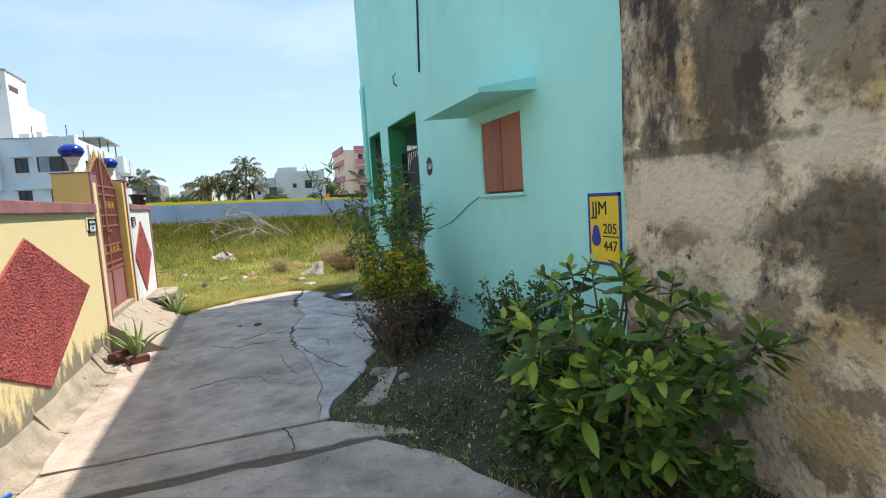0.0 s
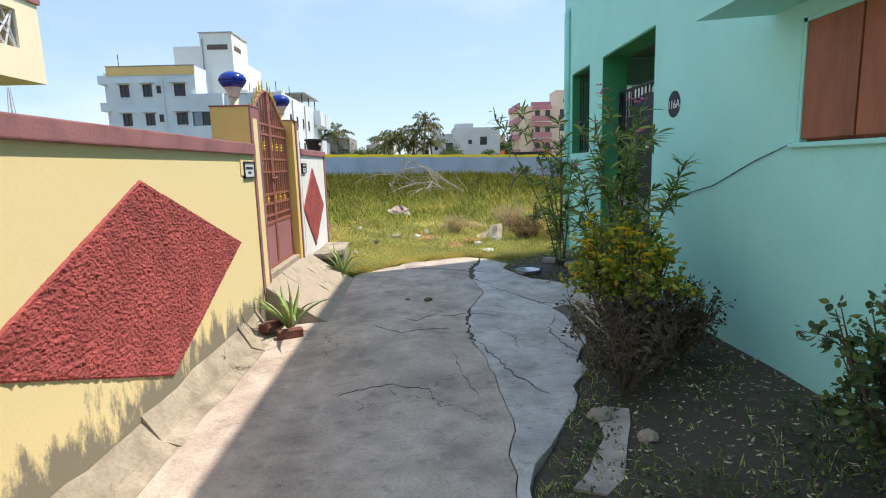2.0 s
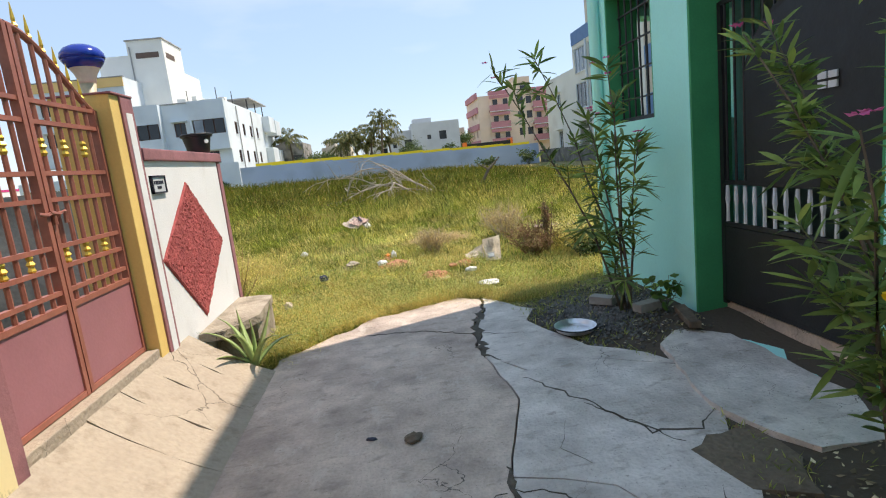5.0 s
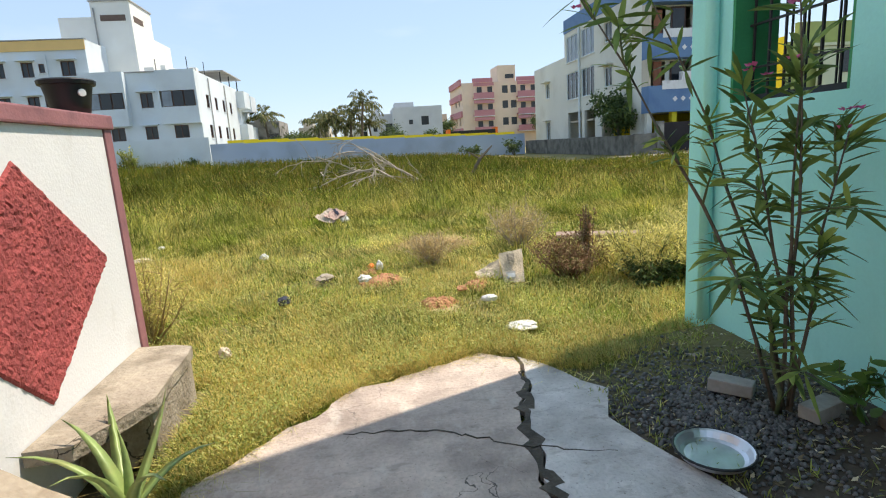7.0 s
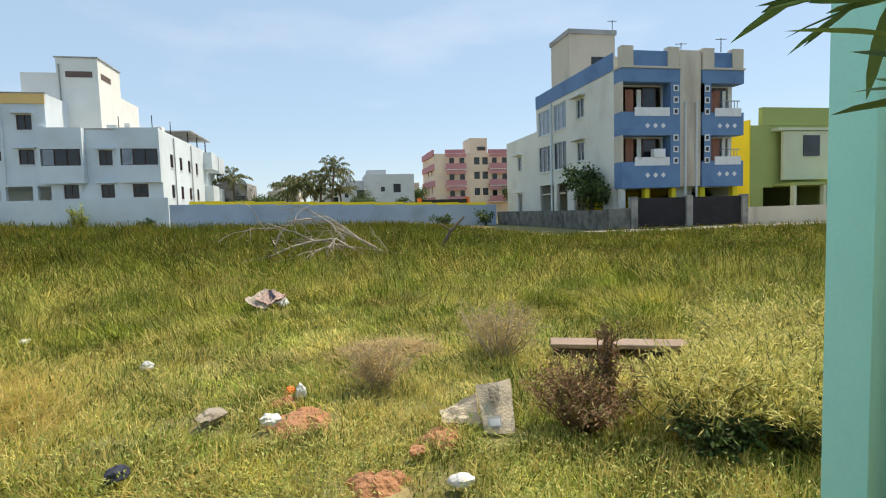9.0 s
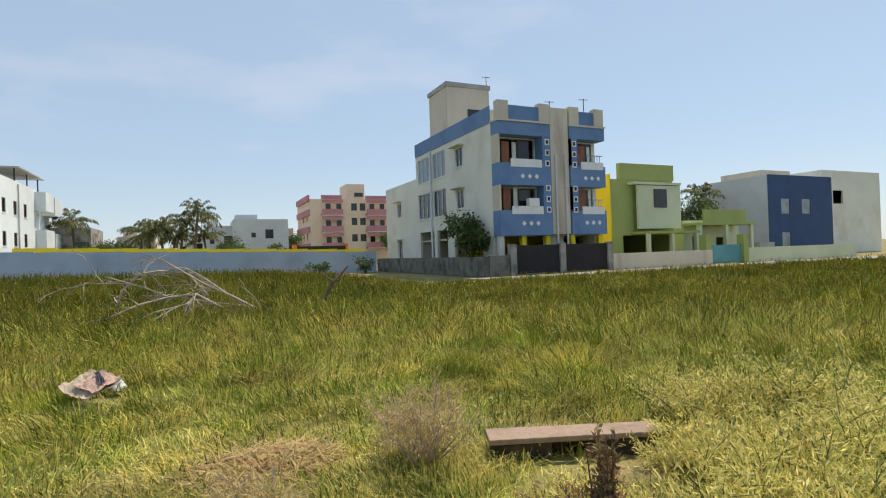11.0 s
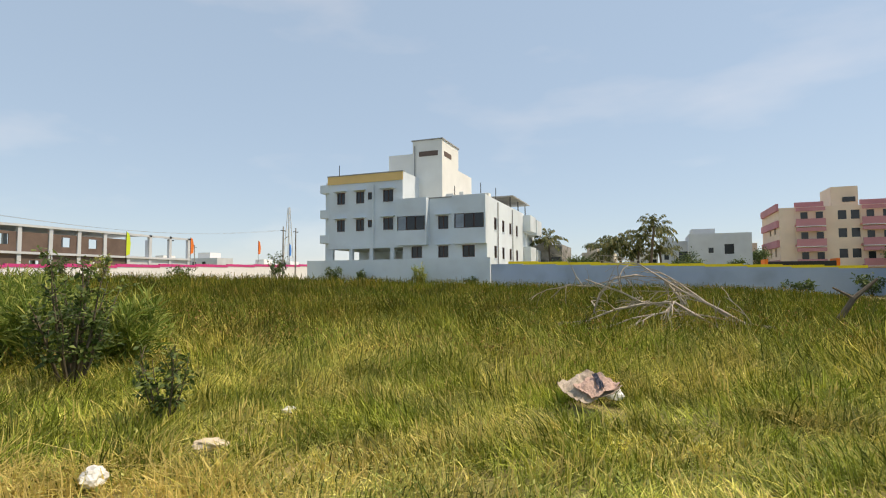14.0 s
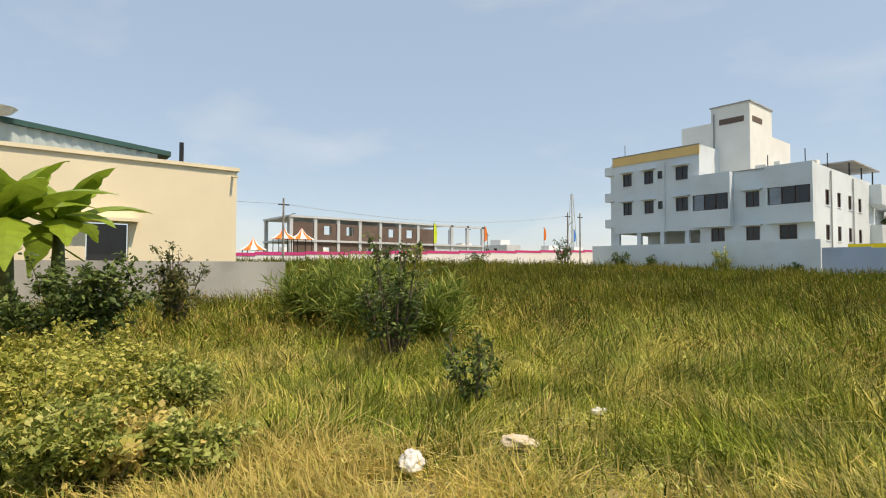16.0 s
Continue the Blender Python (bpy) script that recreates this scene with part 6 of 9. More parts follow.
def green_house():
    t = thing("house", (34, 44, 0), "lime green two-storey house with a yellow side", "house")
    holes = [(33.6, 4.9, 34.9, 6.3), (31.2, 0.2, 36.2, 2.5)]
    shell(t, 30.1, 36.8, 40, 52, 0, 7.0, "lime", holes)
    window(t, "y", 40, -1, 33.6, 34.9, 4.9, 6.3, 1, "glass", "frame_br", True, "lime")
    part("side_wall", boxed((30.0, 40.02, 0), (30.095, 52, 7.4)), "bb_yellow", t, "bright yellow side wall")
    part("parapet", boxed((31, 39.95, 7.0), (36.9, 40.3, 8.3)), "lime", t)
    part("ledge", boxed((31.8, 39.3, 6.55), (37, 40, 6.75)), "pale_green", t)
    part("balcony_front", boxed((32.3, 39.4, 3.0), (37, 39.6, 6.5)), "pale_green", t, "pale green upper front")
    part("window", boxed((34.0, 39.34, 4.7), (35.4, 39.4, 6.2)), "glass", t)
    part("porch_roof", boxed((32, 38, 2.55), (37.5, 40, 2.75)), "lime", t)
    for x in (32.1, 34.6, 37.3):
        part("column", boxed((x - 0.12, 38.1, 0), (x + 0.12, 38.4, 2.55)), "pale_green", t)
    u = thing("house", (41, 42, 0), "low pale green house with a flat porch", "house")
    shell(u, 38.5, 45.5, 40.5, 48, 0, 3.7, "pale_green", [(39.5, 0.2, 41, 2.3), (42.5, 1.0, 44, 2.2)])
    part("porch_roof", boxed((38, 38.5, 3.2), (45, 40.5, 3.4)), "lime", u)
    part("parapet", boxed((38.8, 38.6, 3.4), (44, 38.8, 4.5)), "lime", u)
    for x in (38.3, 41.5, 44.7):
        part("column", boxed((x - 0.15, 38.6, 0), (x + 0.15, 38.9, 3.2)), "pale_green", u)
    part("stair", boxed((45.5, 38.5, 0), (47.5, 39.5, 1.6)), "grey_roof", u)
    w = thing("compound_wall", (43, 37, 0), "pale green compound wall with a teal gate", "wall")
    part("wall_panel", boxed((40.6, 36.4, 0), (56, 36.6, 1.2)), "pale_green", w)
    for x in (36.2, 40.5):
        part("post", boxed((x - 0.3, 36.2, 0), (x + 0.3, 36.8, 2.3)), "lime", w)
    part("gate", boxed((36.5, 36.45, 0.1), (40.2, 36.52, 1.5)), M_TEAL, w, "teal sheet gate")
    n = thing("house", (60, 48, 0), "grey and navy painted two-storey house", "house")
    holes = [(57, 4.6, 58.4, 6.2), (60.5, 4.6, 62, 6.2), (57, 1, 58.4, 2.6)]
    shell(n, 55, 66, 44, 52.2, 0, 8.7, "lt_grey", [])
    part("front", wall(bmesh.new(), "y", 43.9, 0.08, 54.95, 66, 0, 8.75, holes), "navy", n, "navy painted front")
    for a, z, b, z1 in holes:
        part("window", boxed((a, 43.95, z), (b, 43.97, z1)), "pale_glass", n)
    part("roof_room", boxed((57, 46, 8.0), (62, 51, 9.6)), "bb_beige", n)
    k = thing("house", (75, 50, 0), "off-white flat-roofed two-storey house", "house")
    shell(k, 68, 80, 46, 58, 0, 10, "bb_white", [(70, 6, 72, 7.6)])


M_TEAL = mat("teal_gate_paint", (0.08, 0.30, 0.33), 0.6, 0.15, 1, 0.05, 20)
white_apartments()
blue_apartments()
green_house()


def far_houses():
    t = thing("apartment_building", (28, 120, 0), "pink and peach four-storey apartment building", "building")
    F = 115.0
    wins = [(a, z, a + 1.2, z + 1.5) for a in (29.2, 31.0) for z in (4.6, 8.0, 11.0)]
    for z in (3.2, 6.6, 10.0, 12.9):
        part("side_band", boxed((20.4, F + 0.3, z), (20.79, 129, z + 1.2)), "pink", t)
    shell(t, 20.8, 37.5, F, 130, 0, 13.3, "peach", wins, [(118, 5, 119.3, 6.5), (118, 9, 119.3, 10.5), (122, 5, 123.3, 6.5), (122, 9, 123.3, 10.5)])
    for a, z, b, z1 in wins:
        part("window", boxed((a, F + 0.1, z), (b, F + 0.13, z1)), "glass", t)
    for x0, x1 in ((23.0, 27.2), (32.2, 37.4)):
        for z in (3.2, 6.6, 10.0):
            part("balcony", boxed((x0, F - 1.2, z), (x1, F - 0.01, z + 0.25)), "pink", t)
            part("balcony_front", boxed((x0, F - 1.2, z + 0.25), (x1, F - 1.05, z + 1.2)), "pink", t)
            part("back_panel", boxed((x0 + 0.1, F - 0.06, z + 0.4), (x1 - 0.1, F - 0.01, z + 3.1)), "peach", t)
            part("band", boxed((x0, F - 1.24, z - 0.12), (x1, F - 1.0, z)), "white", t)
            part("header", boxed((x0, F - 1.2, z + 2.5), (x1, F - 1.0, z + 3.1)), "pink", t)
            for i in range(2):
                w = x0 + 0.9 + i * 2.2
                part("door", boxed((w, F - 0.12, z + 0.3), (w + 1.0, F - 0.08, z + 2.4)), "glass", t)
        part("roof_rail", boxed((x0, F - 0.3, 13.3), (x1, F - 0.1, 14.1)), "pink", t)
    part("tower", boxed((28.6, F + 1, 13.3), (32.4, F + 7, 16.6)), "peach", t)
    part("window", boxed((30.2, F + 0.9, 14.0), (32.0, F + 0.98, 14.8)), "glass", t)
    for x0, x1, y, h, m, lab in ((5.6, 14.2, 100, 8.2, "lt_grey", "grey flat-roofed house beyond a wall"), (1.5, 5.9, 104, 7.4, "lt_grey", "pale grey house beyond a wall"),
                                 (-15.4, -11.2, 82, 6.0, "old_cement", "dark grey weathered house"), (-9.5, -5.0, 90, 5.2, "bb_beige", "low beige house beyond a wall"),
                                 (15, 19, 125, 8, "peach", "peach painted house beyond a wall"), (-20, -15, 110, 6.5, "bb_white", "off-white house beyond a wall"), (-3, 1.2, 110, 6.4, "bb_white", "off-white house beyond a wall")):
        h_ = thing("house", ((x0 + x1) / 2, y + 4, 0), lab, "house")
        c = (x0 + x1) / 2
        holes = [(c + 0.6, h - 3.2, c + 1.9, h - 1.7), (c - 1.6, h - 3.0, c - 0.9, h - 2.2)]
        shell(h_, x0, x1, y, y + 9, 0, h, m, holes)
        for a, z, b, z1 in holes:
            part("window", boxed((a, y + 0.1, z), (b, y + 0.13, z1)), "glass", h_)
        part("roof_room", boxed((x0 + 0.5, y + 2, h - 0.1), (x0 + (x1 - x0) * 0.45, y + 6, h + 0.9)), m, h_)
    # boundary walls of the field
    w = thing("boundary_wall", (0, 57, 0), "long pale blue boundary wall", "wall")
    n = 10
    for i in range(n):
        x0, x1 = -14 + 30 * i / n, -14 + 30 * (i + 1) / n
        top = 2.75 - 0.8 * (i + 0.5) / n
        part("wall_panel", boxed((x0, 57, -0.1), (x1, 57.22, top)), "blue_wall", w)
    w = thing("boundary_wall", (-24, 56, 0), "long white boundary wall", "wall")
    part("wall_panel", boxed((-34, 56.4, 0), (-13.9, 56.6, 3.35)), "wb", w)
    v = thing("boundary_wall", (0, 59, 0), "low bright yellow boundary wall", "wall")
    for i in range(n):
        x0, x1 = -13.6 + 30 * i / n, -13.6 + 30 * (i + 1) / n
        part("wall_panel", boxed((x0, 62, -0.1), (x1, 62.2, 3.15 - 0.9 * (i + 0.5) / n)), "bb_yellow", v)
    part("floor_slab", boxed((-13.6, 62.2, 2.4), (-4, 68, 2.7)), "white", v)
    c = thing("parked_trailer", (13, 62.8, 0), "dark trailer with orange ends behind a wall", "vehicle")
    part("body", boxed((9.5, 63.2, 0.9), (14.6, 65, 2.75), 0.05), "iron", c)
    for x in (9.3, 14.6):
        part("end_post", boxed((x, 63.2, 0.8), (x + 0.25, 65, 2.95)), "orange", c)
    for x in (10.5, 13.5):
        part("wheel", tube(bmesh.new(), [(x, 63.05, 0.5), (x, 63.3, 0.5)], 0.5, 14), "black", c)
    r = solo("road", prism(bmesh.new(), jag([(15.5, 32.2), (24, 31.8), (40, 31.4), (70, 30), (70, 34.5), (40, 35), (24, 35.2), (14, 34.5)], 0.25, 2, 4), 0.0, 0.06), "road", "dusty unpaved pale brown road", "road", kind="structure")
    bm = prism(bmesh.new(), [(-70, 60), (-49, 62), (-36, 56), (-36, 58), (-49, 64.5), (-70, 64)], 1.2, 1.46)
    solo("road", bm, "road", "dusty track beyond the field", "road", kind="structure")


far_houses()


def west_side():
    t = thing("workshop", (-30, 6, 0), "cream rendered workshop with a metal shed roof", "building")
    bm = wall(bmesh.new(), "x", -24.85, 0.25, -12, 17.1, -0.1, 5.4, [(11.6, 1.4, 13.0, 2.9)])
    part("wall", bm, "cream", t)
    part("wall", boxed((-38, 16.85, -0.1), (-24.86, 17.1, 5.4)), "cream", t)
    part("coping", boxed((-24.95, -12, 5.4), (-24.5, 17.2, 5.55)), "cream", t)
    part("window", boxed((-24.8, 11.65, 1.45), (-24.75, 12.95, 2.85)), "glass", t)
    part("sunshade", boxed((-24.6, 11.3, 2.95), (-24.1, 13.3, 3.08)), "cream", t)
    bm = bmesh.new()
    ys = np.linspace(-10, 14.2, 122)
    top = [5.35 + 1.35 * (1 - abs(y - 2) / 14) for y in ys]
    lo = [bm.verts.new((-26.0 + (0.06 if i % 2 else 0), y, 4.4)) for i, y in enumerate(ys)]
    hi = [bm.verts.new((-26.0 + (0.06 if i % 2 else 0), y, z + 0.5)) for i, (y, z) in enumerate(zip(ys, top))]
    for i in range(len(ys) - 1):
        bm.faces.new((lo[i], lo[i + 1], hi[i + 1], hi[i]))
    part("shed_gable", bm, "metal_sheet", t, "pale corrugated sheet gable")
    bm = bmesh.new()
    for a, b in ((-10.5, 2), (2, 14.7)):
        za, zb = (5.35 + 1.35 * (1 - abs(v - 2) / 14) for v in (a, b))
        vs = [bm.verts.new(p) for p in ((-25.8, a, za + 0.48), (-25.8, b, zb + 0.48), (-36, b, zb + 0.48), (-36, a, za + 0.48),
                                        (-25.8, a, za + 0.68), (-25.8, b, zb + 0.68), (-36, b, zb + 0.68), (-36, a, za + 0.68))]
        for q in ((0, 3, 2, 1), (4, 5, 6, 7), (0, 1, 5, 4), (1, 2, 6, 5), (2, 3, 7, 6), (3, 0, 4, 7)):
            bm.faces.new([vs[i] for i in q])
    part("shed_roof", bm, "green_metal", t, "dark green sheet roof edge")
    part("chimney", tube(bmesh.new(), [(-25.3, 15.0, 5), (-25.3, 15.0, 6.5)], 0.09, 8), "iron", t)
    part("spout", tube(bmesh.new(), [(-24.6, 16.9, 5.15), (-24.2, 17.0, 5.1)], 0.05, 6), "cream", t)
    part("dish", lathe(bmesh.new(), (-25.4, 9.0, 6.6), [(0.05, 0), (0.35, 0.1), (0.55, 0.3), (0.53, 0.3), (0.3, 0.13)], 14), "white", t)
    w = thing("boundary_wall", (-16.5, 9, 0), "bare grey cement boundary wall", "wall")
    for i in range(6):
        part("wall_panel", boxed((-16.75, -2 + 3 * i, -0.1), (-16.5, 0.994 + 3 * i, 1.38)), "grey_wall", w)
    # unfinished building
    u = thing("unfinished_building", (-66, 50, 1), "unfinished concrete frame building with brick infill", "building")
    for i in range(11):
        y = 35.5 + 3.15 * i
        for x in (-62, -70):
            part("column", boxed((x - 0.2, y - 0.2, 1), (x + 0.2, y + 0.2, 7.4)), "lt_grey", u)
    part("slab", boxed((-70.4, 35.2, 7.15), (-61.7, 59.5, 7.4)), "lt_grey", u)
    part("slab", boxed((-70.4, 35.2, 4.25), (-61.7, 67.4, 4.5)), "lt_grey", u)
    part("beam", boxed((-62.2, 59.5, 7.15), (-61.8, 67.2, 7.4)), "lt_grey", u)
    rnd = random.Random(8)
    for i in range(10):
        y = 35.7 + 3.15 * i
        hole = [(y + 0.9, 2.4, y + 1.9, 3.6)]
        part("infill", wall(bmesh.new(), "x", -62.1, 0.15, y, y + 2.75, 1, 4.25, hole if i % 2 else []), "brick_far" if i < 7 else "lt_grey", u)
        if i < 7:
            part("infill", wall(bmesh.new(), "x", -62.1, 0.15, y, y + 2.75, 4.5, 6.6, [(y + 1.0, 5.2, y + 2.0, 6.3)] if i % 3 else []), "brick_far", u)
    p = thing("boundary_wall", (-50, 50, 1), "white boundary wall with a magenta top band", "wall")
    for i in range(14):
        y0, y1 = 17 + 5 * i, 21.99 + 5 * i
        z = 2.35 + 0.12 * i
        part("wall_panel", boxed((-50.2, y0, 0.5), (-50, y1, z - 0.3)), "white", p)
        part("band", boxed((-50.22, y0, z - 0.3), (-49.96, y1, z)), "magenta", p, "magenta painted band")
    for y, h in ((34.6, 5.9), (36.9, 5.9), (31, 4.6)):
        q = thing("tent", (-58, y, 2), "small red and white striped canopy tent", "tent", "striped tents")
        c = Vector((-58, y * 0.935 + 0.6, h - 0.3))
        for i in range(12):
            a0, a1 = 2 * math.pi * i / 12, 2 * math.pi * (i + 1) / 12
            bm = bmesh.new()
            ring = [bm.verts.new(c)]
            for f, d in ((0.35, 0.75), (1.0, 1.35)):
                ring.append(bm.verts.new(c + Vector((1.5 * f * math.cos(a0), 1.5 * f * math.sin(a0), -d))))
                ring.append(bm.verts.new(c + Vector((1.5 * f * math.cos(a1), 1.5 * f * math.sin(a1), -d))))
            bm.faces.new((ring[0], ring[1], ring[2]))
            bm.faces.new((ring[1], ring[3], ring[4], ring[2]))
            part("gore", bm, "white" if i % 2 else "orange", q)
        for a in range(4):
            x, y2 = c.x + 1.2 * math.cos(a * 1.57 + 0.78), c.y + 1.2 * math.sin(a * 1.57 + 0.78)
            part("pole", tube(bmesh.new(), [(x, y2, 1.2), (x, y2, c.z - 1.2)], 0.05, 5), "iron", q)
    ends = []
    for x, y, h, arm in ((-45, 27.6, 7.1, True), (-45, 66.5, 8.4, True), (-46, 70.5, 8.6, False), (-62, 64, 7.5, False), (-90, 95, 9, False)):
        q = thing("utility_pole", (x, y, 1), "thin grey concrete utility pole", "pole", "utility poles")
        part("shaft", tube(bmesh.new(), [(x, y, 0.5), (x, y, h)], [0.13, 0.08], 8), "old_cement", q)
        part("crossarm", boxed((x - 0.06, y - 0.5, h - 0.6), (x + 0.06, y + 0.5, h - 0.5)), "iron", q)
        if arm:
            part("lamp_arm", tube(bmesh.new(), [(x, y, h - 1.8), (x, y + 0.8, h - 1.3), (x, y + 1.1, h - 1.25)], 0.035, 5), "iron", q)
        ends.append((x, y, h - 0.5))
    wires = thing("overhead_wire", ends[0], "thin grey overhead wire", "wire")
    for off in (-0.4, 0.4):
        a, b = Vector(ends[0]), Vector(ends[1])
        part("strand", tube(bmesh.new(), [a.lerp(b, i / 12) + Vector((0, off, -1.2 * math.sin(math.pi * i / 12))) for i in range(13)], 0.011, 4), "grey_roof", wires)
        part("strand", tube(bmesh.new(), [a.lerp(Vector((-45, -10, 7)), i / 4) + Vector((0, off, -0.4 * math.sin(math.pi * i / 4))) for i in range(5)], 0.011, 4), "grey_roof", wires)
    for x, y, z0, z1, m, lab in ((-52, 49.5, 4.0, 6.6, "flag_yellow", "tall yellow-green feather banner"), (-52, 58, 4.5, 6.6, "orange", "tall narrow orange feather banner"), (-52, 77, 5, 7, "flag_blue", "tall narrow blue feather banner"), (-52, 70, 5, 7, "orange", "tall narrow orange feather banner")):
        q = thing("banner", (x, y, 1.2), lab, "banner", "feather banners")
        part("pole", tube(bmesh.new(), [(x, y, 1.0), (x, y, z1)], 0.03, 5), "iron", q)
        bm = bmesh.new()
        v = [bm.verts.new((x, y + d, z)) for d, z in ((0, z0), (0.45, z0 + 0.2), (0.55, (z0 + z1) / 2), (0.35, z1 - 0.2), (0, z1))]
        bm.faces.new(v)
        bm.normal_update()
        bmesh.ops.solidify(bm, geom=bm.faces[:], thickness=0.02)
        part("cloth", bm, m, q)
    m = thing("lattice_mast", (-150, 205, 1), "faint steel lattice mast far away", "mast")
    for dx, dy in ((-2, -2), (2, -2), (2, 2), (-2, 2)):
        part("leg", tube(bmesh.new(), [(-150 + dx, 205 + dy, 0), (-150 + dx * 0.15, 205 + dy * 0.15, 34)], 0.16, 4), "lt_grey", m)
    for i in range(9):
        z = 3 + 3.4 * i
        s = 2 * (1 - 0.85 * z / 34)
        part("brace", tube(bmesh.new(), [(-150 - s, 205 - s, z), (-150 + s, 205 + s, z + 2), (-150 - s, 205 + s, z + 3.4)], 0.1, 4), "lt_grey", m)
    rnd = random.Random(4)
    for i in range(16):
        a = radians(18 + 4.6 * i + rnd.uniform(-1.5, 1.5))
        d = rnd.uniform(150, 210)
        x, y = -d * math.sin(a), 9 + d * math.cos(a)
        h, wd = rnd.uniform(4, 8), rnd.uniform(5, 12)
        q = thing("house", (x, y, 1.4), "small pale house in the distance", "house", "distant houses")
        part("body", boxed((x - wd / 2, y - 3, 0), (x + wd / 2, y + 3, h)), rnd.choice(("white", "bb_white", "lt_grey", "peach")), q)
        part("roof_room", boxed((x - wd / 4, y - 2, h), (x + wd / 6, y + 2, h + 1.6)), "white", q)
        for j in range(2):
            part("window", boxed((x - wd / 3 + j * wd / 3, y - 3.05, h - 2.4), (x - wd / 3 + j * wd / 3 + 1.2, y - 3.0, h - 1.0)), "glass", q)


west_side()


# ---- plants ----
def leaf_quads(base, axis, width, curl=0.12, rng=None):
    """Leaves as two folded quads each: base points, axis vectors and half-width vectors, all (n, 3)."""
    n = len(base)
    droop = np.zeros((n, 3))
    droop[:, 2] = -curl * np.linalg.norm(axis, axis=1)
    up = np.cross(axis, width)
    up /= np.linalg.norm(up, axis=1, keepdims=True) + 1e-9
    fold = up * np.linalg.norm(width, axis=1, keepdims=True) * 0.35
    mid = base + axis * 0.5 + droop * 0.3
    tip = base + axis + droop
    v = np.stack([base, mid + width + fold, tip, mid - width + fold, base + axis * 0.5 + droop * 0.3], 1).reshape(-1, 3)
    o = np.arange(n)[:, None] * 5
    f = np.concatenate([o + np.array([[0, 1, 4]]), o + np.array([[1, 2, 4]]), o + np.array([[0, 4, 3]]), o + np.array([[4, 2, 3]])])
    return v, f


def leaf_shapes(base, axis, width, curl):
    """Leaves with an oval outline, a folded midrib and an arching tip."""
    n = len(base)
    ln = np.linalg.norm(axis, axis=1)[:, None]
    up = np.cross(axis, width)
    up /= np.linalg.norm(up, axis=1, keepdims=True) + 1e-9
    down = np.array([[0, 0, -1.0]])
    fold = up * np.linalg.norm(width, axis=1, keepdims=True) * 0.3
    rows = [base]
    for f, w in ((0.2, 0.7), (0.45, 1.0), (0.75, 0.72)):
        c = base + axis * f + down * ln * curl * f * f
        rows += [c + width * w + fold * w, c, c - width * w + fold * w]
    rows.append(base + axis + down * ln * curl)
    v = np.stack(rows, 1).reshape(-1, 3)
    tri = [(0, 1, 2), (0, 2, 3)]
    for k in (1, 4):
        tri += [(k, k + 3, k + 4), (k, k + 4, k + 1), (k + 1, k + 4, k + 5), (k + 1, k + 5, k + 2)]
    tri += [(7, 10, 8), (8, 10, 9)]
    o = np.arange(n)[:, None] * 11
    return v, np.concatenate([o + np.array([t]) for t in tri])


def unit(v):
    return v / (np.linalg.norm(v, axis=-1, keepdims=True) + 1e-9)


def leaf_object(name, base, axis, halfwidth, material, parent, rng, curl=0.12, label="", oval=False):
    side = unit(np.cross(axis, rng.normal(size=axis.shape) * 0.5 + np.array([0, 0, 1.0])))
    v, f = (leaf_shapes if oval else leaf_quads)(base, axis, side * np.asarray(halfwidth)[:, None], curl)
    o = np.array(ORIGIN[parent])
    ob = raw_mesh(name, v - o, f, material, (0, 0, 0), parent)
    return tagged(ob, label)


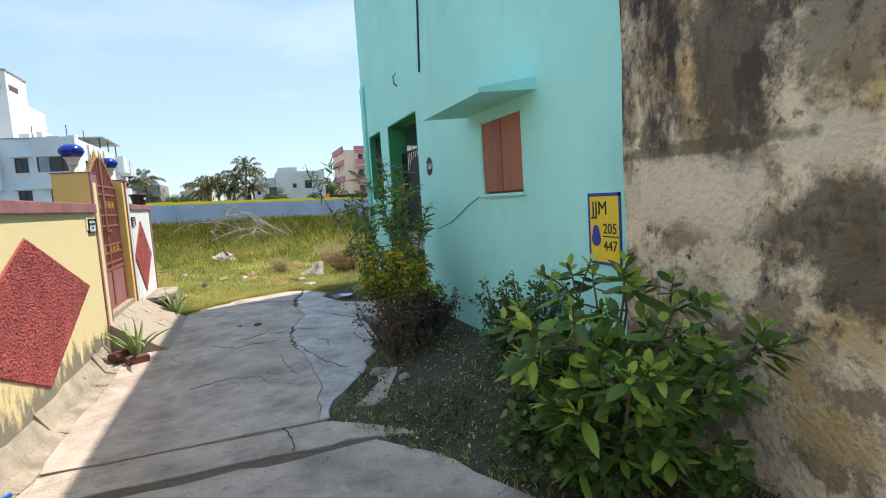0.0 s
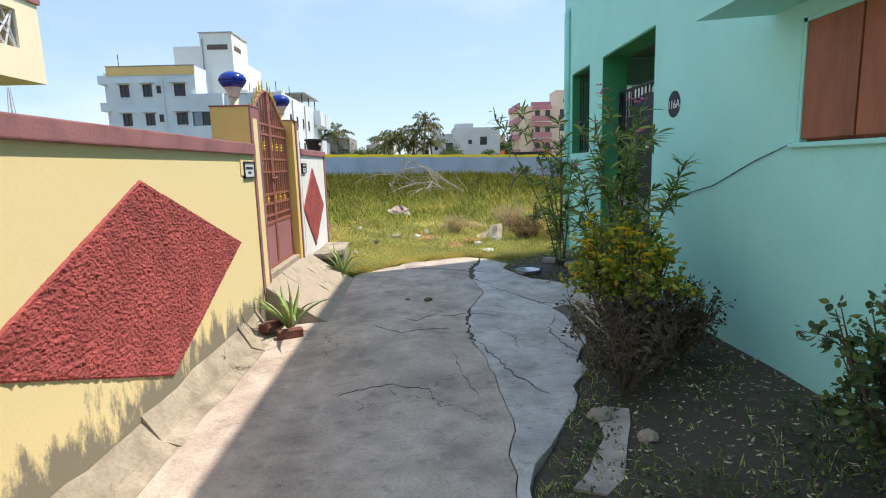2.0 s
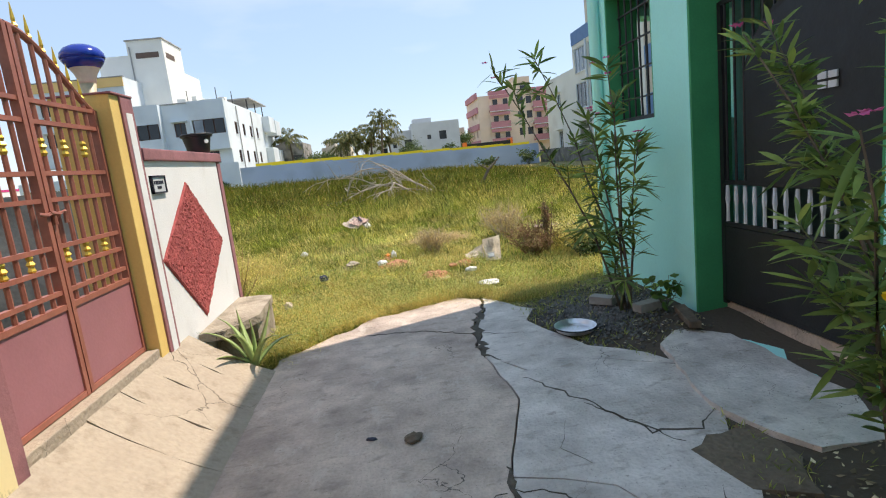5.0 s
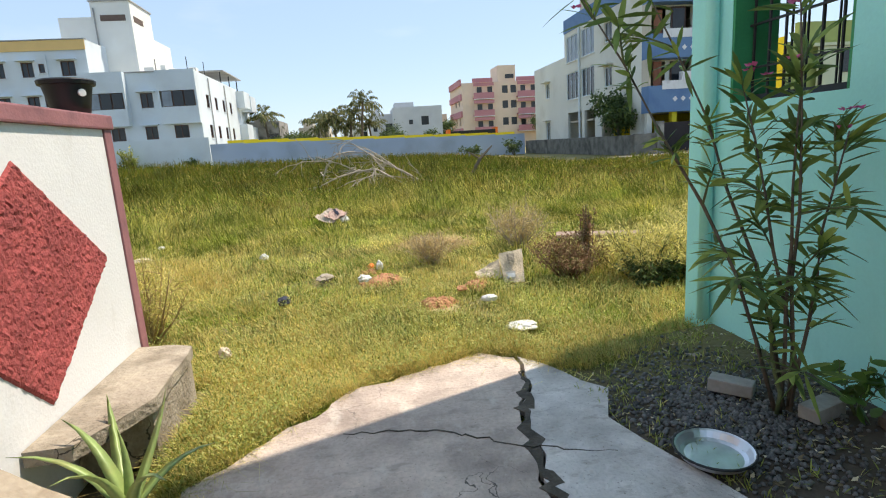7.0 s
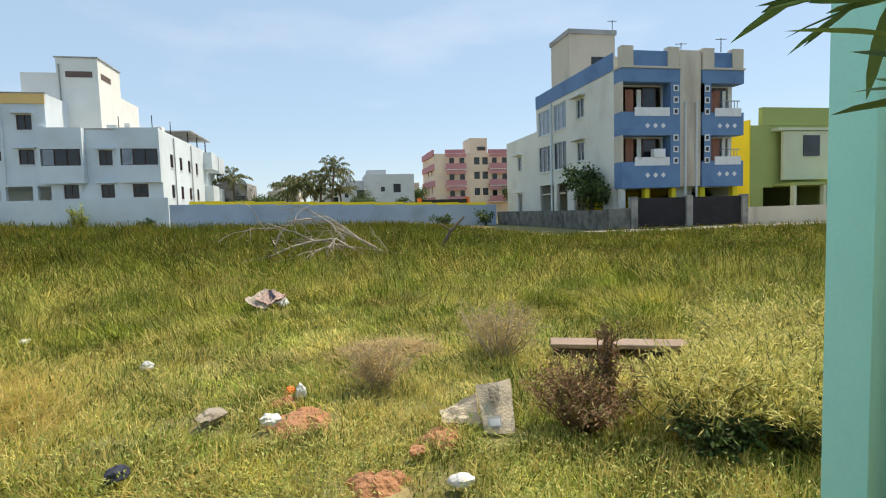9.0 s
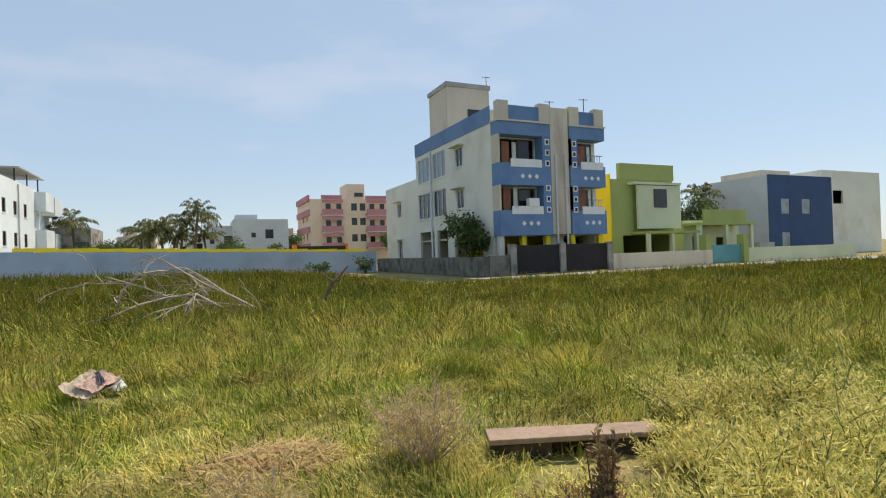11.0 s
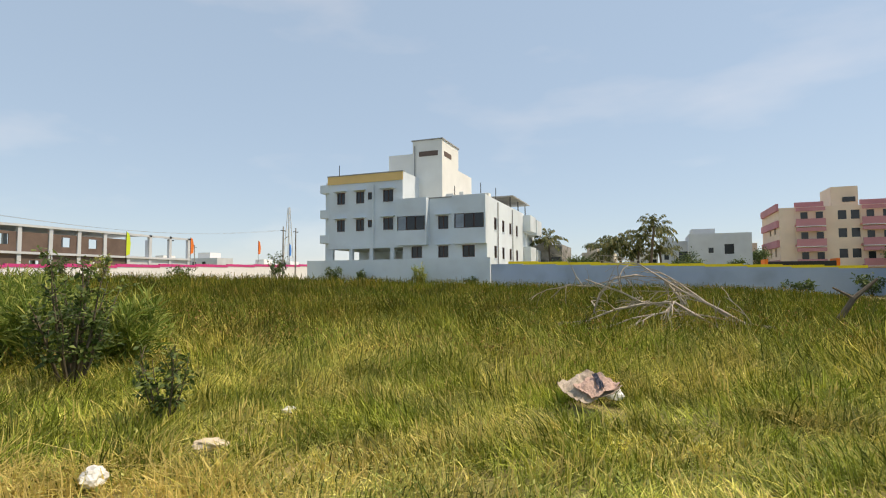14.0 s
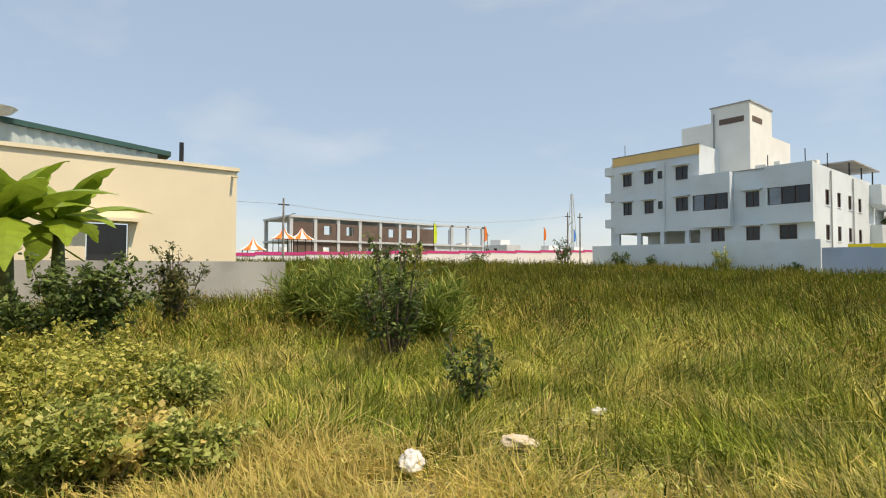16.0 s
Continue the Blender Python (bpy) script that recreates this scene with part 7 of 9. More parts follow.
def bush(name, x, y, height, radius, n_leaves, leaf, width, material, label, category="bush", seed=1, stems=9, stem_m="bark", z=None, low=0.1, lean=(0, 0), flowers=None, n_flowers=0, upward=0.3, flower_low=0.55, group="", curl=0.2):
    """Many thin stems from one foot with leaves set along twigs, thicker to the outside."""
    rng = np.random.default_rng(seed)
    rnd = random.Random(seed)
    z = float(rise(x, y)) - 0.03 if z is None else z
    t = thing(name, (x, y, z), label, category, group)
    tips, bm = [], bmesh.new()
    for i in range(stems):
        a, r = rnd.uniform(0, 2 * math.pi), radius * math.sqrt(rnd.uniform(0.02, 0.8))
        h = height * rnd.uniform(0.65, 1.0) * (1 - 0.3 * (r / radius) ** 2)
        p = [Vector((x, y, z)) + Vector((lean[0] * f + r * math.cos(a) * f ** 0.8 + rnd.uniform(-0.03, 0.03) * radius, lean[1] * f + r * math.sin(a) * f ** 0.8 + rnd.uniform(-0.03, 0.03) * radius, h * f)) for f in (0, 0.25, 0.5, 0.75, 1)]
        tube(bm, p, [0.012 * height + 0.003, 0.01 * height + 0.002, 0.008 * height, 0.005 * height, 0.002], 5)
        for _ in range(5):
            f = rnd.uniform(0.25, 0.9)
            q = p[min(3, int(f * 4))].lerp(p[min(4, int(f * 4) + 1)], f * 4 % 1)
            d = Vector((rnd.gauss(0, 1), rnd.gauss(0, 1), rnd.uniform(0, 1.2))).normalized() * radius * rnd.uniform(0.25, 0.55)
            tube(bm, [q, q + d * 0.5 + Vector((0, 0, 0.02)), q + d], [0.004 * height + 0.001, 0.003 * height + 0.001, 0.001], 4)
            tips.append((q, q + d))
        tips.append((p[2], p[4]))
    part("branchwork", bm, stem_m, t)
    pick = rng.integers(0, len(tips), n_leaves)
    A = np.array([list(a) for a, b in tips])[pick]
    B = np.array([list(b) for a, b in tips])[pick]
    f = rng.uniform(0.15, 1.05, n_leaves)[:, None]
    base = A + (B - A) * f + rng.normal(size=(n_leaves, 3)) * radius * 0.045
    keep = base[:, 2] > z + low * height
    base, A, B = base[keep], A[keep], B[keep]
    d = unit(unit(B - A) * 0.5 + rng.normal(size=base.shape) + np.array([0, 0, upward]))
    ln = leaf * rng.uniform(0.6, 1.25, len(base))
    leaf_object("foliage", base, d * ln[:, None], width * ln / leaf, material, t, rng, curl, oval=y < 8)
    if flowers:
        top = base[base[:, 2] > z + height * flower_low]
        for p in top[rng.integers(0, len(top), n_flowers)]:
            m = 7
            a = np.linspace(0, 2 * math.pi, m, endpoint=False)
            ax = np.stack([np.cos(a), np.sin(a), np.full(m, 0.35)], 1) * 0.03
            c = p + unit(p - np.array([x, y, z + height * 0.4])) * 0.03
            leaf_object("flower", np.repeat(c[None], m, 0), ax, np.full(m, 0.014), flowers, t, rng, 0.05, "small bright flower")
    return t


def oleander(x, y, stems, label, seed, z=0.06, foot=0.13, leaf=1.0, nodes=0):
    """Upright stems with whorls of long narrow leaves and small pink flowers; stems: (dx, dy, height)."""
    rng = np.random.default_rng(seed)
    rnd = random.Random(seed)
    t = thing("oleander", (x, y, z), label, "shrub")
    B, D, W = [], [], []
    for dx, dy, h in stems:
        bx, by = x + rnd.uniform(-foot, foot), y + rnd.uniform(-foot, foot)
        pts = [Vector((bx + dx * f ** 1.4 + rnd.uniform(-0.015, 0.015), by + dy * f ** 1.4 + rnd.uniform(-0.015, 0.015), z + h * f)) for f in np.linspace(0, 1, 7)]
        part("stem", tube(bmesh.new(), pts, [0.011, 0.01, 0.009, 0.008, 0.006, 0.005, 0.003], 6), "bark" if h > 1 else "stem", t, smooth=True)
        ends = [(pts[-1], (pts[-1] - pts[-3]).normalized(), 1.0), (pts[5], (pts[5] - pts[4]).normalized(), 0.8), (pts[4], (pts[4] - pts[3]).normalized(), 0.7)]
        for _ in range(3 if h > 1.2 else 1):
            q = pts[rnd.randint(2, 5)]
            d = Vector((rnd.gauss(0, 1), rnd.gauss(0, 1), rnd.uniform(0.3, 1.2))).normalized()
            e = q + d * rnd.uniform(0.12, 0.3)
            part("twig", tube(bmesh.new(), [q, q.lerp(e, 0.5) + Vector((0, 0, 0.01)), e], [0.006, 0.005, 0.003], 5), "stem", t)
            ends.append((e, d, 0.9))
        for _ in range(nodes):
            f = rnd.uniform(2.2, 5.8)
            i = int(f)
            ends.append((pts[i].lerp(pts[i + 1], f - i), (pts[i + 1] - pts[i]).normalized(), rnd.uniform(0.6, 0.9)))
        for e, d, s in ends:
            for k in range(rnd.randint(13, 19)):
                back = rnd.uniform(0, 0.16)
                out = Vector((rnd.gauss(0, 1), rnd.gauss(0, 1), rnd.gauss(0, 0.5))).normalized()
                v = (d * rnd.uniform(0.2, 1.1) + out).normalized() * rnd.uniform(0.15, 0.25) * s * leaf
                B.append(list(e - d * back))
                D.append(list(v))
                W.append(rnd.uniform(0.0115, 0.016) * leaf ** 0.7)
        if h > 1 and rnd.random() < 0.8:
            for _ in range(rnd.randint(1, 3)):
                c = np.array(pts[-1]) + rng.normal(size=3) * 0.05 + np.array([0, 0, 0.05])
                a = np.linspace(0, 2 * math.pi, 5, endpoint=False)
                leaf_object("flower", np.repeat(c[None], 5, 0), np.stack([np.cos(a), np.sin(a), np.full(5, 0.3)], 1) * 0.03, np.full(5, 0.014), "petal_pink", t, rng, 0.05, "pink flower")
    leaf_object("foliage", np.array(B), np.array(D), np.array(W), "leaf_oleander", t, rng, 0.22, oval=True)


def aloe(x, y, z, n, length, label, seed):
    rnd = random.Random(seed)
    t = thing("aloe_plant", (x, y, z), label, "plant", "aloe plants")
    for i in range(n):
        a = 2.4 * i + rnd.uniform(-0.3, 0.3)
        tilt = 0.15 + 0.85 * (i / n) + rnd.uniform(-0.1, 0.1)
        L = length * rnd.uniform(0.7, 1.1)
        bm = bmesh.new()
        rows = []
        for j in range(7):
            f = j / 6
            ang = tilt + 0.35 * f * f * (1 if i % 3 else -0.3)
            r = 0.02 + L * f * math.sin(ang)
            h = L * f * math.cos(ang) * (1 - 0.12 * f)
            w = 0.034 * (1 - f ** 1.5) + 0.001
            c = Vector((x + r * math.cos(a), y + r * math.sin(a), z + h))
            s = Vector((-math.sin(a), math.cos(a), 0))
            up = Vector((-math.cos(a) * math.cos(ang), -math.sin(a) * math.cos(ang), math.sin(ang)))
            rows.append([bm.verts.new(c + s * w + up * w * 0.3), bm.verts.new(c - up * w * 0.45), bm.verts.new(c - s * w + up * w * 0.3)])
        for p, q in zip(rows, rows[1:]):
            for k in range(3):
                bm.faces.new((p[k], p[(k + 1) % 3], q[(k + 1) % 3], q[k]))
        bmesh.ops.recalc_face_normals(bm, faces=bm.faces)
        part("leaf", bm, "aloe", t, smooth=True)


def palm(x, y, h, seed, crown=3.4, fronds=20):
    rnd = random.Random(seed)
    rng = np.random.default_rng(seed)
    z = float(rise(x, y))
    t = thing("palm_tree", (x, y, z), "coconut palm with drooping fronds", "tree", "coconut palms")
    lean = rnd.uniform(-0.6, 0.6)
    part("trunk", tube(bmesh.new(), [(x + lean * f * f, y, z + h * f) for f in np.linspace(0, 1, 7)], [0.22, 0.18, 0.16, 0.15, 0.14, 0.13, 0.16], 8), "bark", t)
    top = np.array([x + lean, y, z + h])
    B, D = [], []
    bm = bmesh.new()
    for i in range(fronds):
        a = 2.4 * i
        el = rnd.uniform(-0.15, 1.35)
        L = crown * rnd.uniform(0.75, 1.1)
        pts = []
        for f in np.linspace(0, 1, 9):
            r = L * f * math.cos(el) * (1 - 0.1 * f)
            pts.append(top + np.array([r * math.cos(a), r * math.sin(a), L * f * math.sin(el) - 0.5 * L * f * f]))
        tube(bm, pts, [0.04, 0.035, 0.03, 0.027, 0.024, 0.02, 0.016, 0.012, 0.006], 4)
        for k in range(40):
            f = rnd.uniform(0.12, 1) * 7.99
            p = pts[int(f)] + (pts[int(f) + 1] - pts[int(f)]) * (f % 1)
            tang = unit(pts[int(f) + 1] - pts[int(f)])
            s = unit(np.cross(tang, [0, 0, 1])) * (1 if k % 2 else -1)
            B.append(p)
            D.append((s * 0.8 + tang * 0.6 + np.array([0, 0, -0.75])) * 0.55 * (1.1 - 0.5 * f / 8))
    part("frond_ribs", bm, "stem", t)
    leaf_object("fronds", np.array(B), np.array(D), np.full(len(B), 0.06), "leaf_palm", t, rng, 0.3)


def tree(x, y, h, r, seed, material="leaf_dark", label="small dark green tree", n=3000, leaf=0.3):
    rng = np.random.default_rng(seed)
    rnd = random.Random(seed)
    z = float(rise(x, y))
    t = thing("tree", (x, y, z), label, "tree")
    bm = bmesh.new()
    tube(bm, [(x, y, z), (x + 0.05 * r, y, z + h * 0.35), (x, y + 0.05 * r, z + h * 0.7)], [0.07 * r + 0.03, 0.05 * r + 0.02, 0.03], 7)
    clumps = []
    for i in range(26):
        d = unit(rng.normal(size=3) * np.array([1, 1, 0.8]))
        c = np.array([x, y, z + h * 0.62]) + d * np.array([r, r, h * 0.36]) * rng.uniform(0.35, 1.0)
        clumps.append(c)
        if i % 2:
            tube(bm, [(x, y, z + h * rnd.uniform(0.3, 0.5)), tuple((np.array([x, y, z + h * 0.5]) + c) / 2), tuple(c)], [0.03 * r + 0.015, 0.02 * r + 0.01, 0.006], 5)
    part("trunk", bm, "bark", t)
    c = np.array(clumps)[rng.integers(0, len(clumps), n)] + rng.normal(size=(n, 3)) * r * 0.17
    d = unit(rng.normal(size=(n, 3)) + np.array([0, 0, 0.2])) * leaf * rng.uniform(0.5, 1.2, (n, 1))
    leaf_object("crown", c, d, np.full(n, leaf * 0.27), material, t, rng, 0.2)


def rosette_bush(x, y, z, height, rx, ry, stems, label, seed):
    """A shrub whose twigs end in rosettes of long broad leaves, the youngest pale and upright."""
    rng = np.random.default_rng(seed)
    rnd = random.Random(seed)
    t = thing("broad_leaved_shrub", (x, y, z), label, "shrub")
    old, young = ([], [], []), ([], [], [])
    bm = bmesh.new()
    for i in range(stems):
        a, r = rnd.uniform(0, 2 * math.pi), math.sqrt(rnd.uniform(0.02, 0.9))
        h = height * rnd.uniform(0.4, 1.0) * (1 - 0.3 * r * r)
        p = [Vector((x + rx * r * math.cos(a) * f ** 0.8, y + ry * r * math.sin(a) * f ** 0.8, z + h * f)) + Vector((rnd.uniform(-0.02, 0.02), rnd.uniform(-0.02, 0.02), 0)) for f in (0, 0.3, 0.55, 0.8, 1)]
        tube(bm, p, [0.014, 0.011, 0.009, 0.007, 0.004], 6)
        ends = [(p[4], (p[4] - p[3]).normalized())]
        for _ in range(7):
            q = p[rnd.randint(1, 3)]
            d = Vector((rnd.gauss(0, 1) + 0.5 * math.cos(a), rnd.gauss(0, 1) + 0.5 * math.sin(a), rnd.uniform(-0.1, 1.1))).normalized()
            e = q + d * rnd.uniform(0.12, 0.28)
            e.x = min(e.x, 2.08)
            tube(bm, [q, q.lerp(e, 0.5) + Vector((0, 0, 0.015)), e], [0.006, 0.005, 0.003], 5)
            ends.append((e, (d + Vector((0, 0, 0.5))).normalized()))
        for e, d in ends:
            u = d.cross(Vector((0.3, 0.2, 1))).normalized()
            w = d.cross(u)
            n = rnd.randint(8, 11)
            for k in range(n):
                b = 2.4 * k + rnd.uniform(-0.3, 0.3)
                f = k / n
                v = (d * (1.1 * f + 0.1) + (u * math.cos(b) + w * math.sin(b)) * (1.15 - 0.7 * f)).normalized()
                L = 0.145 * rnd.uniform(0.75, 1.25) * (1 - 0.4 * f)
                kind = young if f > 0.6 and rnd.random() < 0.7 and e.z > z + 0.4 * height else old
                base = e - d * (0.10 * (1 - f))
                if base.x + v.x * L > 2.15:
                    continue
                kind[0].append(list(base))
                kind[1].append(list(v * L))
                kind[2].append(L * rnd.uniform(0.17, 0.21))
    part("branchwork", bm, "bark", t)
    for name, (b, d, w), m in (("foliage", old, "leaf_guava"), ("young_leaves", young, "leaf_young")):
        leaf_object(name, np.array(b), np.array(d), np.array(w), m, t, rng, 0.28, "pale young leaves" if m == "leaf_young" else "", oval=True)


# shrubs along the house
bush("flowering_shrub", 1.42, 2.95, 1.12, 0.5, 3800, 0.048, 0.018, "leaf_shrub", "bushy shrub with yellow-green leaves and yellow flowers", "shrub", 11, 26, "bark", 0.03, 0.42, (0.05, 0.1), "petal_yellow", 130)
bush("twiggy_shrub", 1.2, 2.45, 0.72, 0.46, 1300, 0.035, 0.008, "leaf_withered", "brown withered twiggy shrub beside the lane", "shrub", 12, 26, "bark", 0.02, 0.05)
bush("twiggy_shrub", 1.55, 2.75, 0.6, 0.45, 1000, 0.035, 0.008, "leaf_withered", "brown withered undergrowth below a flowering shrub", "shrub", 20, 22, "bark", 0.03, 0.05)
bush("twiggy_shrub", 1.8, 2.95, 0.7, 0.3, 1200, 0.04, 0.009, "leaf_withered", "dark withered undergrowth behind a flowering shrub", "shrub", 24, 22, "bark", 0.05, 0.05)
bush("twiggy_shrub", 1.93, 1.22, 1.0, 0.42, 2600, 0.045, 0.013, "leaf_dark", "dark fine-leaved shrub against the house wall", "shrub", 13, 22, "bark", 0.06, 0.12)
rosette_bush(1.62, -0.16, 0.04, 1.26, 0.58, 0.9, 24, "broad-leaved green shrub growing by an old wall", 15)
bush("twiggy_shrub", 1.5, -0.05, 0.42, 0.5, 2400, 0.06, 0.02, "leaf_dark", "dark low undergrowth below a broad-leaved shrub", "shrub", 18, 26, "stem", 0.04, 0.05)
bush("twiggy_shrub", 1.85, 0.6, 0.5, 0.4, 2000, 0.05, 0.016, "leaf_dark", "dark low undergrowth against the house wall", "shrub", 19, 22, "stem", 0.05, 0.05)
bush("broad_leaved_shrub", 1.75, -0.72, 0.42, 0.18, 110, 0.075, 0.026, "leaf_guava", "small bright green seedling by an old wall", "plant", 16, 5, "stem", 0.04, 0.12)
bush("broad_leaved_shrub", 2.08, 6.25, 0.32, 0.16, 46, 0.075, 0.028, "leaf_guava", "small seedling at the foot of the house wall", "plant", 17, 5, "stem", 0.06, 0.2)
oleander(1.8, 6.36, [(-0.78, 0.45, 2.0), (-0.42, 0.6, 2.1), (-0.2, 0.2, 1.55), (-0.06, 0.0, 1.9), (0.07, -0.12, 1.3), (0.02, 0.05, 1.6), (-0.02, 0.15, 0.62)], "tall oleander shrub with pink flowers", 21, foot=0.05)
oleander(1.7, 3.75, [(-0.25, 0.35, 1.95), (0.05, -0.2, 1.75), (-0.1, -0.5, 1.5), (0.15, 0.1, 1.6), (-0.3, 0.65, 1.7), (0.1, -0.75, 1.35), (-0.15, 0.1, 1.2), (0.2, 0.45, 1.5), (-0.35, -0.2, 1.3), (0.0, 0.75, 1.75), (-0.3, 0.3, 1.0)], "oleander shrub with narrow leaves by a doorway", 22, leaf=0.74, nodes=5)
for x0, y0, x1, y1, top in ((1.44, 2.85, 1.20, 3.55, 0.40), (1.40, 2.80, 1.13, 3.40, 0.34), (1.52, 2.78, 1.36, 3.50, 0.46), (1.36, 2.92, 1.27, 3.62, 0.30), (1.58, 2.95, 1.30, 3.30, 0.38)):
    mid = ((x0 + x1) / 2 + 0.02, (y0 + y1) / 2, top * 0.56)
    solo("dead_stick", tube(bmesh.new(), [(x0, y0, 0.0), mid, (x1, y1, top)], [0.012, 0.011, 0.008], 7), "cane", "pale dry cane leaning in a shrub", "stick", (x0, y0, 0.0), "dead sticks")
aloe(-1.24, 4.02, 0.05, 11, 0.56, "spiky aloe plant beside a brick", 31)
aloe(-1.12, 6.33, 0.05, 9, 0.50, "spiky aloe plant beside a concrete step", 32)


# ---- field grass ----
def keep_open(x, y):
    """Where grass grows: not on the lane, the house, the walls or the bare patches."""
    front = np.interp(x, (-1.1, -0.95, -0.72, -0.5, -0.2, 0.25, 0.6, 0.8, 1.0, 1.2, 2.3), (6.2, 6.5, 6.75, 7.05, 7.32, 7.5, 7.62, 7.5, 7.25, 7.2, 7.4))
    lane = (y < front) & (x > -1.12)
    house = (x > 2.15) & (y < 7.9)
    left = (x < -1.12) & (y < 7.6)
    wall_a = (x < -3.85) & (x > -4.2) & (y < 9.05)
    far = (y > 56.2) | ((x > 10.5) & (y > 31.2)) | (x < -49)
    cement = (x < -16.3) & (x > -16.9) & (y < 16)
    bare = np.zeros(np.shape(x), bool)
    for cx, cy, rx, ry in ((2.95, 10.3, 0.75, 0.28), (-0.7, 14.35, 0.32, 0.5), (1.35, 9.3, 0.2, 0.16), (0.05, 9.95, 0.28, 0.18), (0.7, 11.55, 0.3, 0.18), (0.5, 8.8, 0.16, 0.12), (-3.3, 11.15, 0.16, 0.2), (-3.3, 12.1, 0.2, 0.2), (1.03, 7.8, 0.1, 0.1), (-0.6, 10.0, 0.15, 0.12), (-0.2, 9.8, 0.12, 0.12)):
        bare |= ((x - cx) / rx) ** 2 + ((y - cy) / ry) ** 2 < 1
    return ~(lane | house | left | wall_a | far | cement | bare)


def flow(x, y):
    """The direction in which the grass lies over, swirling slowly over the field."""
    return 2.2 * np.sin(0.9 * x + 1.1 * np.sin(0.7 * y)) + 1.8 * np.cos(1.1 * y - 0.9 * np.sin(1.3 * x))


def clumps(x, y):
    """Uneven growth: tall tussocks and thin hollows a few hands across."""
    return 0.65 * np.sin(3.1 * x + 1.7 * np.sin(2.1 * y)) * np.sin(2.7 * y + 1.3 * np.sin(2.9 * x + 1)) + 0.35 * np.sin(7.3 * x + 2.0 * np.sin(5.1 * y)) * np.sin(6.1 * y + x)


def grass(name, n_tufts, per, r0, r1, a0, a1, height, width, material, label, seed, lean=0.5, patch=None, segs=2):
    """Tufts of bent blades round the end of the lane, thinning with distance."""
    rng = np.random.default_rng(seed)
    r = np.exp(rng.uniform(math.log(r0), math.log(r1), n_tufts))
    a = np.radians(rng.uniform(a0, a1, n_tufts))
    tx, ty = 0.1 - r * np.sin(a), 6.7 + r * np.cos(a)
    ok = keep_open(tx, ty)
    if patch is not None:
        ok &= patch(tx, ty, rng)
    ok &= (clumps(tx, ty) > -0.4) | (rng.uniform(0, 1, n_tufts) > 0.55) | (r > 16)
    tx, ty, r = tx[ok], ty[ok], r[ok]
    n = len(tx) * per
    spread = np.repeat(0.03 + 0.012 * r, per)
    x = np.repeat(tx, per) + rng.normal(size=n) * spread
    y = np.repeat(ty, per) + rng.normal(size=n) * spread
    rr = np.repeat(r, per)
    ok = keep_open(x, y)
    x, y, rr = x[ok], y[ok], rr[ok]
    n = len(x)
    h = height(x, y) * rng.uniform(0.55, 1.15, n) * (1 + 0.32 * clumps(x, y))
    w = width(rr) * rng.uniform(0.7, 1.3, n)
    tuft = np.repeat(flow(tx, ty) + rng.normal(size=len(tx)) * 1.3, per)[ok] + rng.normal(size=n) * 0.6
    flop = np.repeat(rng.uniform(0.15, 1.25, len(tx)) ** 1.5, per)[ok]
    d = np.stack([np.cos(tuft), np.sin(tuft)], 1) * (flop * (0.5 + 0.6 * np.abs(rng.normal(size=n))) * lean * 1.5 * h)[:, None] + np.array([-0.10, -0.03]) * h[:, None]
    h = h / np.sqrt(1 + (flop * lean) ** 2)
    ph = rng.uniform(0, math.pi, n)
    side = np.stack([np.cos(ph), np.sin(ph), np.zeros(n)], 1) * w[:, None]
    z = rise(x, y) - 0.035
    base = np.stack([x, y, z], 1)
    rows = []
    for f, s in ((0, 1.0), (0.55, 0.85), (1.0, 0.12)) if segs == 2 else ((0, 1.0), (1.0, 0.2)):
        c = base + np.concatenate([d * f ** 1.7, (h * f * (1 - 0.12 * f))[:, None]], 1)
        rows += [c - side * s, c + side * s]
    v = np.stack(rows, 1).reshape(-1, 3)
    o = np.arange(n)[:, None] * (2 * len(rows) // 2)
    f = np.concatenate([o + np.array([[2 * k, 2 * k + 1, 2 * k + 3, 2 * k + 2]]) for k in range(len(rows) // 2 - 1)])
    ob = raw_mesh(name, v, f, material)
    tagged(ob, label, "grass", kind="stuff")
    return n


def field_height(x, y):
    d = np.hypot(x + 0.2, y - 7.6)
    wave = np.sin(x * 0.9 + 1.3 * np.sin(y * 0.5)) * np.cos(y * 0.7 + x * 0.3)
    wave = wave + 0.8 * np.sin(x * 2.7 + y * 1.1) * np.sin(y * 2.3 - x * 0.8) + 0.6 * np.sin(x * 6.1) * np.sin(y * 5.3 + x)
    low = 1 - 0.5 * smooth01(4, 10, x) * smooth01(13, 21, y)
    return low * ((1 + 0.22 * wave) * 0.09 + 0.11 * smooth01(1.0, 4.5, d) + 0.38 * smooth01(4.0, 12.0, d) + 0.30 * smooth01(12, 34, d) + 0.06 * wave * smooth01(1.5, 8, d))


def dry_spot(x, y):
    """The large dry yellow patch."""
    return np.exp(-(((x + 3.1) / 1.3) ** 2 + ((y - 10.75) / 1.1) ** 2) ** 2)


def green_patch(x, y, rng):
    return rng.uniform(0, 1, len(x)) > 0.7 * dry_spot(x, y)


def far_patch(x, y, rng):
    """Sedge takes over from the short grass far out."""
    d = np.hypot(x, y - 7)
    clump = 0.5 + 0.5 * np.sin(x * 0.8 + 2 * np.sin(y * 0.31)) * np.cos(y * 0.55 + x * 0.2)
    return rng.uniform(0, 1, len(x)) < np.clip(smooth01(9, 22, d) * (0.5 + clump), 0, 1)


